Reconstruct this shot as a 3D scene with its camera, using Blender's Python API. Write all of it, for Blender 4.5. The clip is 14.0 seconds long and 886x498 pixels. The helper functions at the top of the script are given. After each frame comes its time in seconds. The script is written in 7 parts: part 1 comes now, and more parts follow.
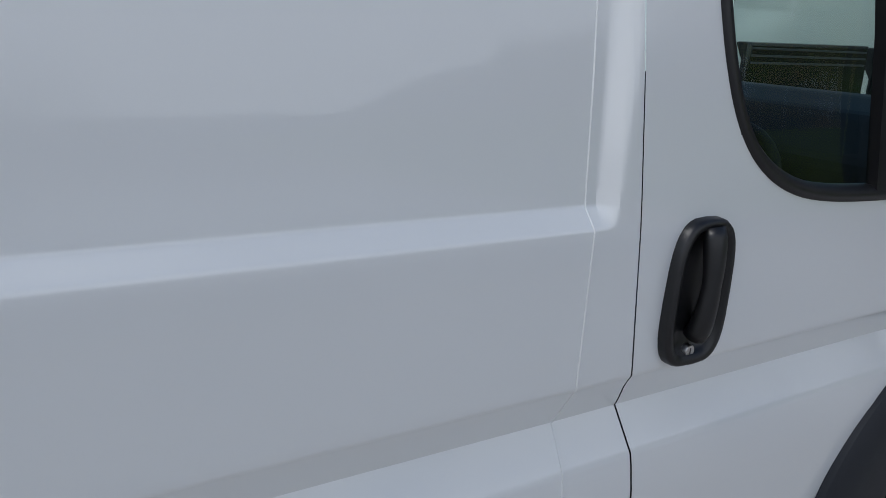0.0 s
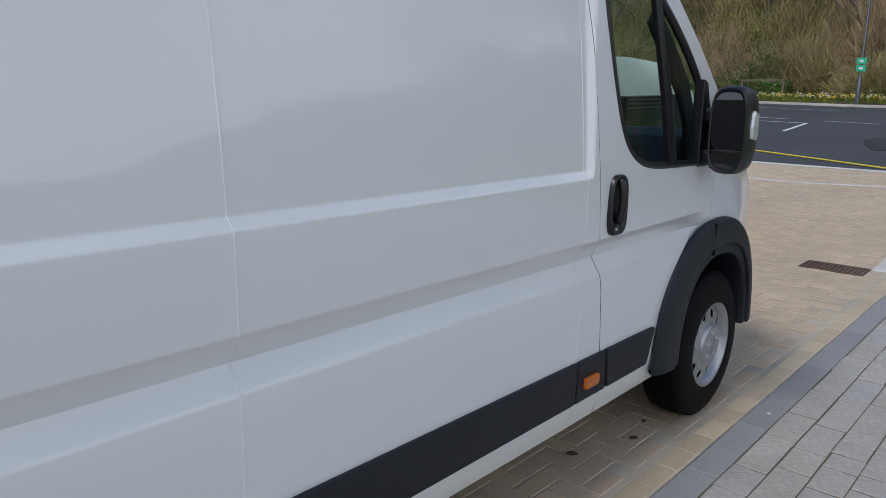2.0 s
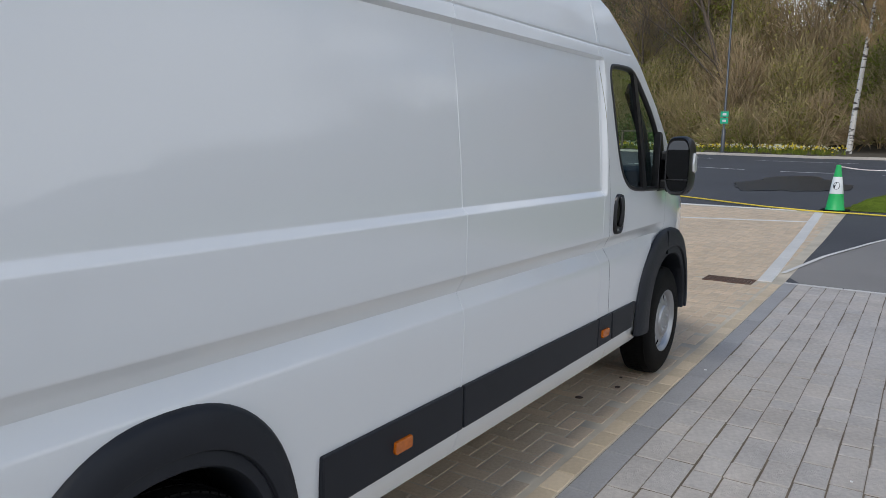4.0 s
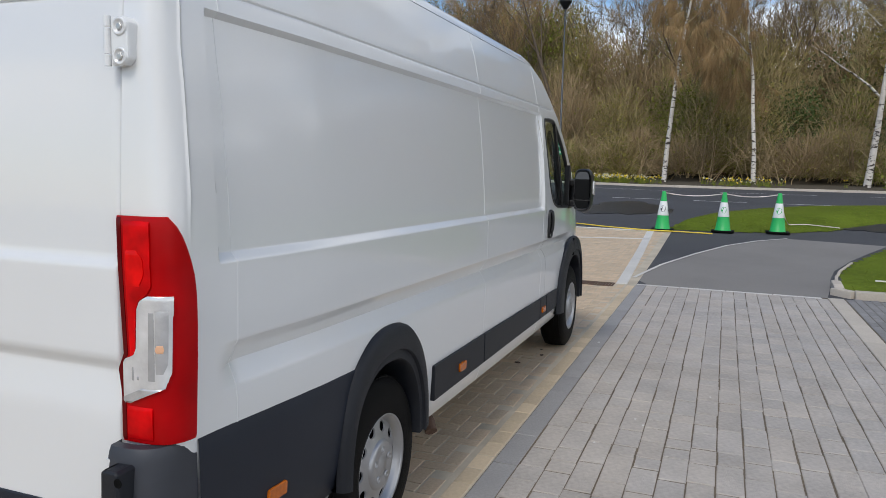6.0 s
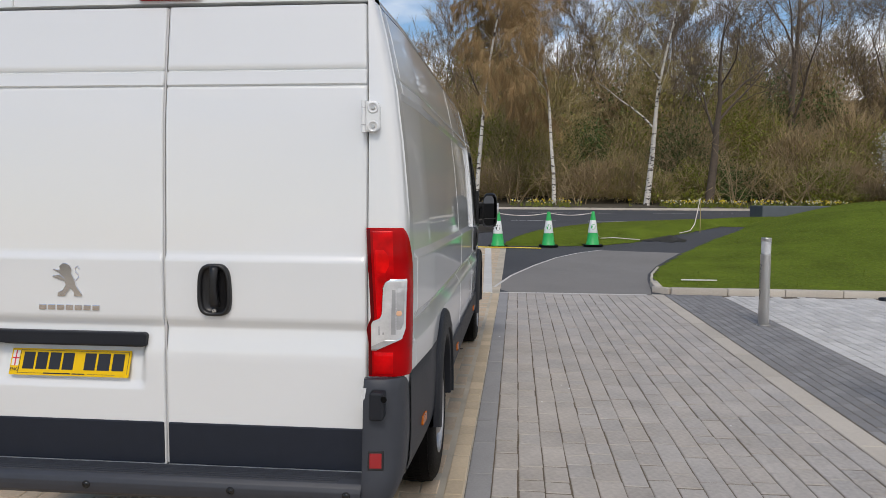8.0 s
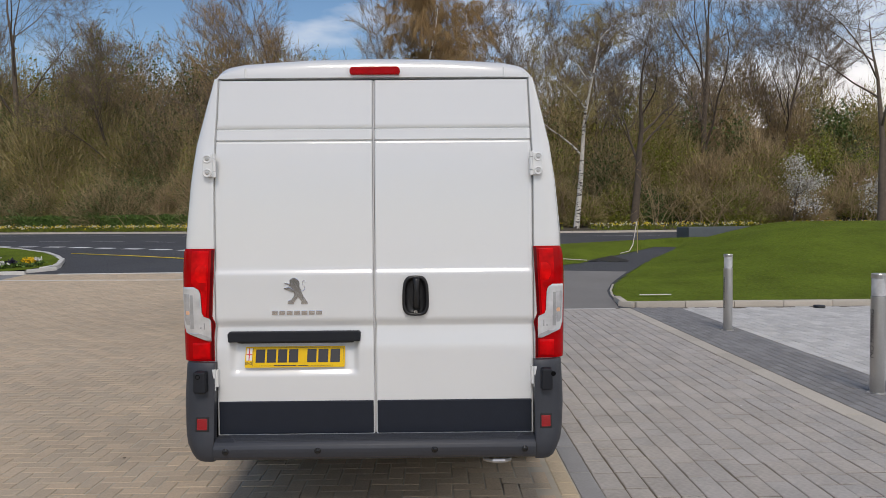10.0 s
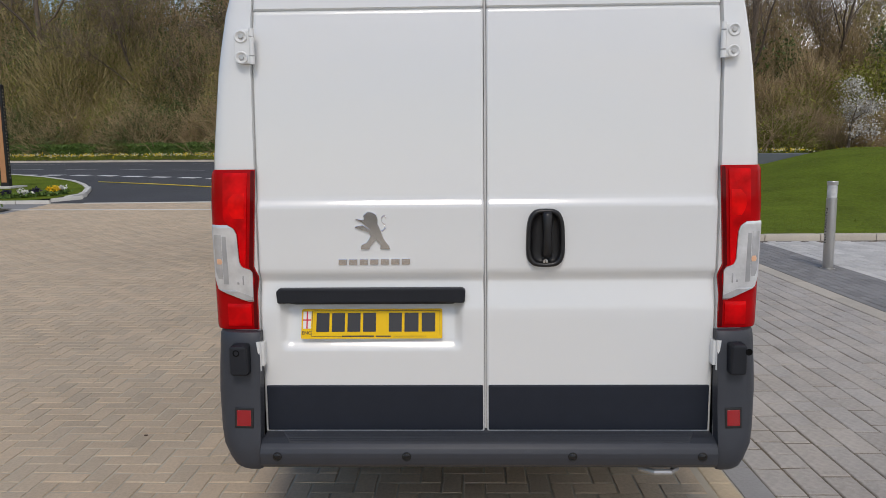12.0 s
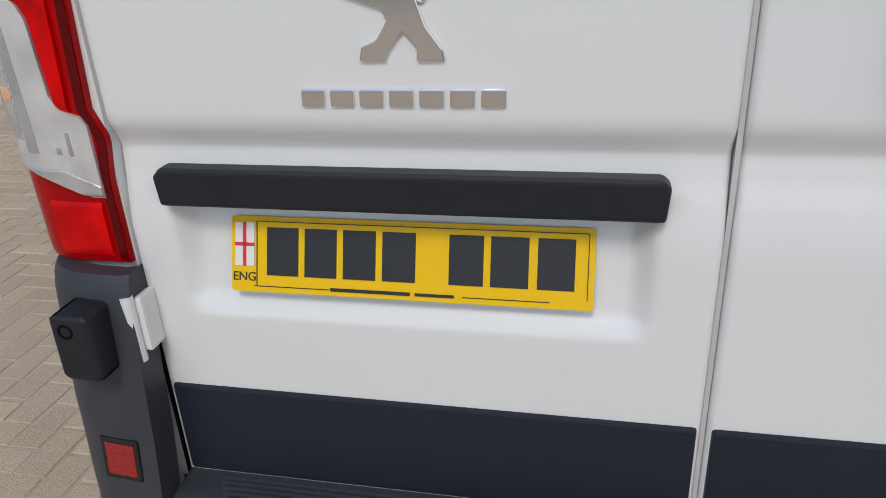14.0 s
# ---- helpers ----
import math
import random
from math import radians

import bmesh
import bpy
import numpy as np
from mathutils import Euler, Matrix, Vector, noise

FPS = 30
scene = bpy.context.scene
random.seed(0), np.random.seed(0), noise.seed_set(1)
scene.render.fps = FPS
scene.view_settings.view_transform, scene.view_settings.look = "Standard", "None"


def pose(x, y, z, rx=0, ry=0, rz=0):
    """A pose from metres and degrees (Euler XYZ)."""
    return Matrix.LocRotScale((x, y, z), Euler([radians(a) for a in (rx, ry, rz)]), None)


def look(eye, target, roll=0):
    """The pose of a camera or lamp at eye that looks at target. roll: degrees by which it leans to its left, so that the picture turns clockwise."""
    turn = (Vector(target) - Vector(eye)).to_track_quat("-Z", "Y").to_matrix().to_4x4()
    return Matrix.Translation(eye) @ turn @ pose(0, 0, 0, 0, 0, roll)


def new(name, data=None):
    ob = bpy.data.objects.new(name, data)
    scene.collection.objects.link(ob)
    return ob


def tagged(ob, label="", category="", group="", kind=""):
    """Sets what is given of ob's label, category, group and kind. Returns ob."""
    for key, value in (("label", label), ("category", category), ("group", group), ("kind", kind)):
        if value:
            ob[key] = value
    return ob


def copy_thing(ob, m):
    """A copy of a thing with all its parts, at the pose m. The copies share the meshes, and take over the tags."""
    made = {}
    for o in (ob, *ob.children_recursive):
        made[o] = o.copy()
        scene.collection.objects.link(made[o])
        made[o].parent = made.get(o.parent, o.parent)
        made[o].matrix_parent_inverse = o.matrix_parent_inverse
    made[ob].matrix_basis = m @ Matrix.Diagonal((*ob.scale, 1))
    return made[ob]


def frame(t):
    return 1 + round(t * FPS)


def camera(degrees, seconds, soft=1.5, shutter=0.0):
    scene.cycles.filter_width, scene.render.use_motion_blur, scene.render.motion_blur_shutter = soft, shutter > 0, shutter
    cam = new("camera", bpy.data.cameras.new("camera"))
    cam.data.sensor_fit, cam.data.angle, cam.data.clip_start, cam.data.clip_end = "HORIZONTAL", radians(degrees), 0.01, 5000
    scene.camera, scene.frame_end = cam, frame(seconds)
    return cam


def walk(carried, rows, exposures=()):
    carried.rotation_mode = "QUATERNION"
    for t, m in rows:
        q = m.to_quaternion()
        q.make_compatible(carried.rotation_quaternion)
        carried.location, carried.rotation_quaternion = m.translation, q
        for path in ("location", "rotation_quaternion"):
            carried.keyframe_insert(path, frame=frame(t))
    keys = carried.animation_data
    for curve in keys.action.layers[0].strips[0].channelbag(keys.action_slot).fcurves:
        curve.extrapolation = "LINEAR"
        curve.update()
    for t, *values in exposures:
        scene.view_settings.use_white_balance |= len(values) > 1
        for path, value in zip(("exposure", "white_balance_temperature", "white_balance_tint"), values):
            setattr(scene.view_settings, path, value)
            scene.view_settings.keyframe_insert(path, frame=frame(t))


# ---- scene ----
cam = camera(62.0, 14.0, 0.8)
PATH = [
    (0, (3.328, -1.682, 1.547), (4.312, -0.041, 0.966), 2.9),
    (0.5, (2.914, -1.819, 1.561), (4.121, -0.291, 1.105), 1.2),
    (1, (2.543, -1.997, 1.576), (3.852, -0.555, 1.119), 1.0),
    (1.5, (2.163, -2.213, 1.596), (3.538, -0.833, 1.141), 0.2),
    (2, (1.751, -2.312, 1.614), (3.207, -1.011, 1.183), 0.6),
    (2.5, (1.369, -2.449, 1.598), (2.876, -1.196, 1.2), 0.9),
    (5, (-0.601, -2.409, 1.617), (1.158, -1.488, 1.377), 0.7),
    (5.5, (-1.056, -2.413, 1.622), (0.755, -1.596, 1.393), 1.1),
    (6, (-1.456, -2.26, 1.616), (0.402, -1.555, 1.395), 1.3),
    (6.5, (-1.825, -2.119, 1.632), (0.08, -1.549, 1.421), 1.2),
    (7, (-2.196, -1.963, 1.636), (-0.252, -1.534, 1.442), 1.0),
    (7.2, (-2.322, -1.857, 1.621), (-0.366, -1.48, 1.435), 0.8),
    (9.3, (-3.633, -0.708, 1.601), (-1.634, -0.691, 1.516), -0.0),
    (9.5, (-3.727, -0.605, 1.622), (-1.729, -0.602, 1.542), -0.1),
    (10, (-3.855, -0.313, 1.612), (-1.857, -0.332, 1.535), -0.5),
    (10.5, (-3.801, -0.175, 1.604), (-1.804, -0.206, 1.513), -0.8),
    (11, (-3.5, -0.091, 1.558), (-1.504, -0.115, 1.437), -1.0),
    (11.5, (-3.089, 0.038, 1.533), (-1.097, 0.045, 1.357), -0.9),
    (12, (-2.657, 0.091, 1.541), (-0.675, 0.147, 1.273), -0.6),
    (12.5, (-2.152, 0.124, 1.482), (-0.206, 0.264, 1.043), -0.8),
    (13, (-1.644, 0.182, 1.418), (0.24, 0.419, 0.789), -1.4),
    (13.5, (-1.21, 0.156, 1.388), (0.611, 0.48, 0.628), -2.1),
    (14, (-0.885, 0.175, 1.352), (0.883, 0.575, 0.507), -2.9),
]
walk(cam, [(t, look(eye, target, roll)) for t, eye, target, roll in PATH],
     [(0.0, -0.46, 6100, 9), (1.0, -0.42, 6110, 9), (2.5, -0.34, 6190, 9), (5.0, -0.24, 6400, 9), (7.0, -0.22, 6720, 10), (9.5, -0.40, 6880, 12), (11.0, -0.42, 6840, 12), (12.2, -0.42, 6760, 11), (14.0, -0.36, 6640, 10)])

# ---------- world, sun, exposure ----------
world = bpy.data.worlds.new("sky")
scene.world = world
world.use_nodes = True
wn, wl = world.node_tree.nodes, world.node_tree.links
bg = wn["Background"]
sky = wn.new("ShaderNodeTexSky")
sky.sky_type, sky.sun_disc = "NISHITA", False
SUN_EL, SUN_AZ = 50.0, 178.0   # azimuth from +x towards +y
sky.sun_elevation, sky.sun_rotation = radians(SUN_EL), radians(90 - SUN_AZ)
sky.air_density, sky.dust_density, sky.ozone_density = 1.0, 0.8, 1.4
# broken thin cloud over the blue
tc = wn.new("ShaderNodeTexCoord")
mp = wn.new("ShaderNodeMapping")
mp.inputs["Scale"].default_value = (1.0, 1.0, 3.2)
mp.inputs["Location"].default_value = (0.35, 0.2, 0.0)
cn = wn.new("ShaderNodeTexNoise")
cn.inputs["Scale"].default_value, cn.inputs["Detail"].default_value, cn.inputs["Roughness"].default_value = 1.9, 6.0, 0.55
cr = wn.new("ShaderNodeValToRGB")
cr.color_ramp.elements[0].position, cr.color_ramp.elements[1].position = 0.34, 0.53
mx = wn.new("ShaderNodeMixRGB")
mx.inputs["Color2"].default_value = (11.0, 11.2, 11.7, 1)
wl.new(tc.outputs["Generated"], mp.inputs["Vector"])
wl.new(mp.outputs["Vector"], cn.inputs["Vector"])
sep = wn.new("ShaderNodeSeparateXYZ")
wl.new(tc.outputs["Generated"], sep.inputs["Vector"])
lean = wn.new("ShaderNodeMath"); lean.operation = "MULTIPLY_ADD"; lean.inputs[1].default_value = -0.17
wl.new(sep.outputs["Y"], lean.inputs[0]); wl.new(cn.outputs["Fac"], lean.inputs[2])
low = wn.new("ShaderNodeMath"); low.operation = "MULTIPLY_ADD"; low.inputs[1].default_value = -0.30
wl.new(sep.outputs["Z"], low.inputs[0]); wl.new(lean.outputs[0], low.inputs[2])
wl.new(low.outputs[0], cr.inputs["Fac"])
wl.new(cr.outputs["Color"], mx.inputs["Fac"])
hs = wn.new("ShaderNodeHueSaturation")
hs.inputs["Saturation"].default_value, hs.inputs["Value"].default_value = 1.18, 1.3
wl.new(sky.outputs["Color"], hs.inputs["Color"])
wl.new(hs.outputs["Color"], mx.inputs["Color1"])
wl.new(mx.outputs["Color"], bg.inputs["Color"])
bg.inputs["Strength"].default_value = 0.12

sun = new("sun", bpy.data.lights.new("sun", "SUN"))
sun.data.energy, sun.data.angle, sun.data.color = 2.0, radians(18), (1.0, 0.95, 0.88)
sd = Vector((math.cos(radians(SUN_EL)) * math.cos(radians(SUN_AZ)), math.cos(radians(SUN_EL)) * math.sin(radians(SUN_AZ)), math.sin(radians(SUN_EL))))
sun.matrix_world = look(sd * 50, (0, 0, 0))


# ---------- materials ----------
def material(name, base, rough=0.5, metal=0.0, vary=0.0, scale=8.0, bump=0.0, bscale=60.0, per_piece=0.0, coat=0.0, spec=0.5, hue=None, detail=5.0, stain=0.0, stscale=0.8):
    """A surface with grain, stains at a large scale, relief, and a shade of its own for each piece."""
    m = bpy.data.materials.new(name)
    m.use_nodes = True
    n, l = m.node_tree.nodes, m.node_tree.links
    b = n["Principled BSDF"]
    b.inputs["Roughness"].default_value, b.inputs["Metallic"].default_value = rough, metal
    b.inputs["Specular IOR Level"].default_value = spec
    b.inputs["Coat Weight"].default_value = coat
    b.inputs["Coat Roughness"].default_value = 0.04
    co = n.new("ShaderNodeTexCoord")
    rgb = n.new("ShaderNodeRGB")
    rgb.outputs[0].default_value = (*base, 1)
    out = rgb.outputs[0]
    hsv = n.new("ShaderNodeHueSaturation")
    l.new(out, hsv.inputs["Color"])
    val = None

    def add(sock, amount, centre=0.5):
        nonlocal val
        a = n.new("ShaderNodeMath"); a.operation = "SUBTRACT"; a.inputs[1].default_value = centre
        l.new(sock, a.inputs[0])
        k = n.new("ShaderNodeMath"); k.operation = "MULTIPLY_ADD"; k.inputs[1].default_value = amount
        l.new(a.outputs[0], k.inputs[0])
        if val is None:
            k.inputs[2].default_value = 1.0
        else:
            l.new(val, k.inputs[2])
        val = k.outputs[0]

    if vary:
        t = n.new("ShaderNodeTexNoise"); t.inputs["Scale"].default_value, t.inputs["Detail"].default_value = scale, detail
        l.new(co.outputs["Object"], t.inputs["Vector"])
        add(t.outputs["Fac"], vary * 2)
    if stain:
        geo = n.new("ShaderNodeNewGeometry")
        t = n.new("ShaderNodeTexNoise"); t.inputs["Scale"].default_value, t.inputs["Detail"].default_value, t.inputs["Roughness"].default_value = stscale, 7.0, 0.62
        l.new(geo.outputs["Position"], t.inputs["Vector"])
        add(t.outputs["Fac"], stain * 2)
    if per_piece:
        geo = n.new("ShaderNodeNewGeometry")
        oi = n.new("ShaderNodeObjectInfo")
        s = n.new("ShaderNodeMath"); s.operation = "ADD"
        l.new(geo.outputs["Random Per Island"], s.inputs[0]); l.new(oi.outputs["Random"], s.inputs[1])
        f = n.new("ShaderNodeMath"); f.operation = "FRACT"
        l.new(s.outputs[0], f.inputs[0])
        add(f.outputs[0], per_piece * 2)
        if hue:
            mixer = n.new("ShaderNodeMixRGB")
            mixer.inputs["Color2"].default_value = (*hue, 1)
            f2 = n.new("ShaderNodeMath"); f2.operation = "MULTIPLY"; f2.inputs[1].default_value = 7.31
            f3 = n.new("ShaderNodeMath"); f3.operation = "FRACT"
            l.new(f.outputs[0], f2.inputs[0]); l.new(f2.outputs[0], f3.inputs[0])
            l.new(f3.outputs[0], mixer.inputs["Fac"]); l.new(rgb.outputs[0], mixer.inputs["Color1"])
            l.new(mixer.outputs["Color"], hsv.inputs["Color"])
    if val is not None:
        l.new(val, hsv.inputs["Value"])
    l.new(hsv.outputs["Color"], b.inputs["Base Color"])
    if bump:
        t = n.new("ShaderNodeTexNoise"); t.inputs["Scale"].default_value, t.inputs["Detail"].default_value = bscale, 6.0
        l.new(co.outputs["Object"], t.inputs["Vector"])
        bp = n.new("ShaderNodeBump"); bp.inputs["Strength"].default_value, bp.inputs["Distance"].default_value = bump, 0.01
        l.new(t.outputs["Fac"], bp.inputs["Height"])
        l.new(bp.outputs["Normal"], b.inputs["Normal"])
    return m


def glass(name, tint=(0.9, 0.97, 0.94), rough=0.0):
    """A tinted pane: clear with a mirror gloss that grows at a slant."""
    m = bpy.data.materials.new(name)
    m.use_nodes = True
    n, l = m.node_tree.nodes, m.node_tree.links
    n.remove(n["Principled BSDF"])
    tr = n.new("ShaderNodeBsdfTransparent"); tr.inputs[0].default_value = (*tint, 1)
    gl = n.new("ShaderNodeBsdfGlossy"); gl.inputs["Roughness"].default_value = rough
    lw = n.new("ShaderNodeLayerWeight"); lw.inputs["Blend"].default_value = 0.5
    pw = n.new("ShaderNodeMath"); pw.operation = "POWER"; pw.inputs[1].default_value = 5.0
    fr = n.new("ShaderNodeMath"); fr.operation = "MULTIPLY_ADD"; fr.inputs[1].default_value, fr.inputs[2].default_value = 0.9, 0.05
    l.new(lw.outputs["Facing"], pw.inputs[0]); l.new(pw.outputs[0], fr.inputs[0])
    mi = n.new("ShaderNodeMixShader")
    l.new(fr.outputs[0], mi.inputs[0]); l.new(tr.outputs[0], mi.inputs[1]); l.new(gl.outputs[0], mi.inputs[2])
    l.new(mi.outputs[0], n["Material Output"].inputs["Surface"])
    return m


PAINT = material("white_paint", (0.70, 0.715, 0.715), 0.28, coat=1.0, vary=0.01, scale=3, bump=0.004, bscale=400)
PLASTIC = material("grey_black_plastic", (0.034, 0.038, 0.048), 0.46, spec=0.45, vary=0.12, scale=20, bump=0.12, bscale=900, stain=0.15, stscale=3)
ARCH = material("dark_arch_plastic", (0.014, 0.016, 0.021), 0.5, spec=0.28, vary=0.14, scale=20, bump=0.12, bscale=900, stain=0.18, stscale=3)
TRIM = material("dark_blue_grey_trim", (0.013, 0.017, 0.027), 0.45, spec=0.3, vary=0.12, scale=20, bump=0.08, bscale=900, stain=0.15, stscale=3)
PLASTIC_D = material("black_plastic", (0.007, 0.007, 0.008), 0.38, vary=0.1, scale=20, bump=0.03, bscale=500)
GLOSS_BLACK = material("gloss_black", (0.006, 0.007, 0.009), 0.12, vary=0.1)
RUBBER = material("rubber", (0.0035, 0.0035, 0.0036), 0.6, spec=0.10, vary=0.25, scale=30, bump=0.2, bscale=300, stain=0.3, stscale=6)
STEEL = material("silver_wheel_paint", (0.40, 0.405, 0.415), 0.34, metal=0.75, vary=0.06, scale=25, bump=0.02, bscale=300, stain=0.12, stscale=9)
CHROME = material("chrome", (0.75, 0.75, 0.76), 0.12, metal=1.0, vary=0.03)
BRUSHED = material("brushed_steel", (0.56, 0.55, 0.53), 0.33, metal=0.95, vary=0.08, scale=60, bump=0.05, bscale=220, stain=0.12, stscale=5)
AMBER = material("amber_plastic", (0.48, 0.115, 0.004), 0.25, vary=0.4, scale=60, coat=0.25, bump=0.3, bscale=180)
RED_LENS = material("red_lens", (0.57, 0.0012, 0.003), 0.22, vary=0.75, scale=17, detail=2, coat=0.05, spec=0.12, bump=0.10, bscale=120)
RED_MID = material("mid_red_lens", (0.36, 0.0008, 0.0022), 0.2, vary=0.35, scale=9, detail=2, coat=0.06, spec=0.12)
RED_DARK = material("dark_red_lens", (0.10, 0.0008, 0.002), 0.16, vary=0.2, scale=14, coat=0.1, spec=0.15)
CLEAR_LENS = material("clear_lens", (0.66, 0.665, 0.67), 0.18, metal=0.35, vary=0.40, scale=16, coat=0.8, bump=0.20, bscale=38)
BULB = material("amber_bulb", (0.72, 0.42, 0.26), 0.3, vary=0.1)
LENS_GREY = material("lens_wall_grey", (0.40, 0.405, 0.41), 0.25, metal=0.3, vary=0.25, scale=20)
LENS_BOWL = material("lens_bowl_grey", (0.52, 0.525, 0.53), 0.2, metal=0.45, vary=0.35, scale=24, bump=0.15, bscale=60)
RED_GLOW = material("red_lens_glow_tone", (0.72, 0.004, 0.004), 0.22, vary=0.5, scale=22, detail=2, spec=0.12, coat=0.05)
REFLECTOR = material("red_reflector", (0.30, 0.002, 0.004), 0.2, coat=0.3, bump=0.3, bscale=500)
PLATE_Y = material("yellow_plate", (0.78, 0.49, 0.003), 0.35, coat=0.08, spec=0.2, vary=0.03)
PRINT = material("print_black", (0.012, 0.012, 0.014), 0.35)
PRINT_RED = material("print_red", (0.62, 0.02, 0.05), 0.4)
PRINT_WHITE = material("print_white", (0.72, 0.70, 0.66), 0.4)
CABIN = material("cabin_trim", (0.016, 0.017, 0.019), 0.7, vary=0.2, scale=12, bump=0.1, bscale=200)
SEAT = material("seat_cloth", (0.15, 0.155, 0.165), 0.9, vary=0.2, scale=40, bump=0.3, bscale=400)
UNDER = material("underbody", (0.005, 0.005, 0.005), 0.95, spec=0.1, vary=0.3, scale=10)
CABIN_GLASS = glass("cabin_glass", (0.84, 0.95, 0.89))
MIRROR = material("mirror_glass", (0.07, 0.075, 0.083), 0.01, metal=1.0)
TAN_BLOCK = material("tan_block", (0.57, 0.438, 0.30), 0.85, vary=0.22, scale=60, bump=0.5, bscale=160, per_piece=0.07, hue=(0.50, 0.40, 0.285), stain=0.24, stscale=0.7)
TAN_EDGE = material("tan_edge_block", (0.57, 0.46, 0.315), 0.85, vary=0.16, scale=40, bump=0.5, bscale=160, per_piece=0.12, stain=0.22, stscale=0.9)
TAN_JOINT = material("tan_joint_sand", (0.50, 0.44, 0.34), 0.95, vary=0.35, scale=3, bump=0.6, bscale=200, stain=0.35, stscale=1.2)
GREY_SETT = material("grey_granite_sett", (0.45, 0.408, 0.36), 0.82, vary=0.30, scale=34, detail=13, bump=0.8, bscale=110, per_piece=0.06, hue=(0.43, 0.402, 0.37), stain=0.34, stscale=2.2)
BORDER_SLAB = material("blue_grey_border_slab", (0.31, 0.303, 0.295), 0.8, vary=0.16, scale=60, bump=0.5, bscale=130, per_piece=0.07, stain=0.22, stscale=2.0)
GREY_JOINT = material("grey_joint", (0.15, 0.12, 0.085), 0.95, vary=0.4, scale=6, bump=0.6, bscale=160, stain=0.4, stscale=1.3)
DARK_SETT = material("dark_grey_sett", (0.235, 0.23, 0.225), 0.85, vary=0.2, scale=100, bump=0.5, bscale=140, per_piece=0.13, stain=0.2, stscale=1.0)
PALE_SETT = material("pale_granite_sett", (0.55, 0.535, 0.505), 0.85, vary=0.22, scale=60, bump=0.5, bscale=120, per_piece=0.12, stain=0.25, stscale=1.4)
PALE_STONE = material("pale_stone", (0.50, 0.45, 0.38), 0.85, vary=0.14, scale=40, bump=0.4, bscale=120, per_piece=0.08, stain=0.2, stscale=1.5)
WHITE_STONE = material("white_stone", (0.60, 0.585, 0.545), 0.8, vary=0.12, scale=40, bump=0.4, bscale=120, per_piece=0.06, stain=0.2, stscale=1.5)
ASPHALT = material("dark_asphalt", (0.065, 0.066, 0.070), 0.9, vary=0.3, scale=90, detail=8, bump=0.7, bscale=120, stain=0.35, stscale=0.35)
ASPHALT_P = material("pale_asphalt", (0.225, 0.212, 0.195), 0.9, vary=0.22, scale=120, detail=8, bump=0.7, bscale=140, stain=0.2, stscale=0.6)
ROAD_PAINT = material("road_paint", (0.70, 0.70, 0.68), 0.8, vary=0.3, scale=14, bump=0.3, bscale=100)
YELLOW_PAINT = material("yellow_hose", (0.75, 0.58, 0.05), 0.5, vary=0.1)
IRON = material("cast_iron", (0.12, 0.072, 0.05), 0.8, metal=0.1, vary=0.35, scale=25, bump=0.5, bscale=80)
SOIL = material("ground_soil", (0.075, 0.062, 0.04), 0.95, vary=0.4, scale=2.0, bump=0.8, bscale=12, stain=0.5, stscale=0.15)
TURF = material("turf", (0.110, 0.152, 0.015), 0.95, spec=0.1, vary=0.6, scale=14.0, detail=9, bump=0.9, bscale=60, stain=0.65, stscale=0.7)


# ---------- mesh helpers ----------
def link(name, verts, faces, mat, parent=None, label="", smooth=False):
    me = bpy.data.meshes.new(name)
    me.from_pydata([tuple(v) for v in verts], [], faces)
    me.update()
    if mat:
        me.materials.append(mat)
    if smooth:
        me.shade_smooth()
    ob = new(name, me)
    if parent:
        ob.parent = parent
    if label:
        ob["label"] = label
    return ob


def part(name, bm, mat, parent=None, label="", smooth=False, flat_angle=None):
    """One mesh object from a bmesh, under a thing or a part."""
    bmesh.ops.recalc_face_normals(bm, faces=bm.faces[:])
    me = bpy.data.meshes.new(name)
    bm.to_mesh(me)
    bm.free()
    if mat:
        me.materials.append(mat)
    if flat_angle is not None:
        me.shade_smooth()
        me.set_sharp_from_angle(angle=radians(flat_angle))
    elif smooth:
        me.shade_smooth()
    ob = new(name, me)
    if parent:
        ob.parent = parent
    if label:
        ob["label"] = label
    return ob


def empty(name, label, category, at=(0, 0, 0), group="", kind="", turn=0.0):
    ob = tagged(new(name), label, category, group, kind)
    ob.matrix_world = pose(*at, 0, 0, turn)
    ob.empty_display_size = 0.2
    return ob


def box(x0, x1, y0, y1, z0, z1, bevel=0.0, seg=2):
    bm = bmesh.new()
    bmesh.ops.create_cube(bm, size=1, matrix=Matrix.Translation(((x0 + x1) / 2, (y0 + y1) / 2, (z0 + z1) / 2)) @ Matrix.Diagonal((x1 - x0, y1 - y0, z1 - z0, 1)))
    if bevel:
        bmesh.ops.bevel(bm, geom=bm.edges[:], offset=bevel, segments=seg, affect="EDGES", profile=0.6)
    return bm


def grid_faces(n, m, close=False):
    """Quads of an n x m grid of points, row by row; close joins the last column to the first."""
    f = []
    for i in range(n - 1):
        for j in range(m if close else m - 1):
            a, b = i * m + j, i * m + (j + 1) % m
            f.append((a, b, b + m, a + m))
    return f


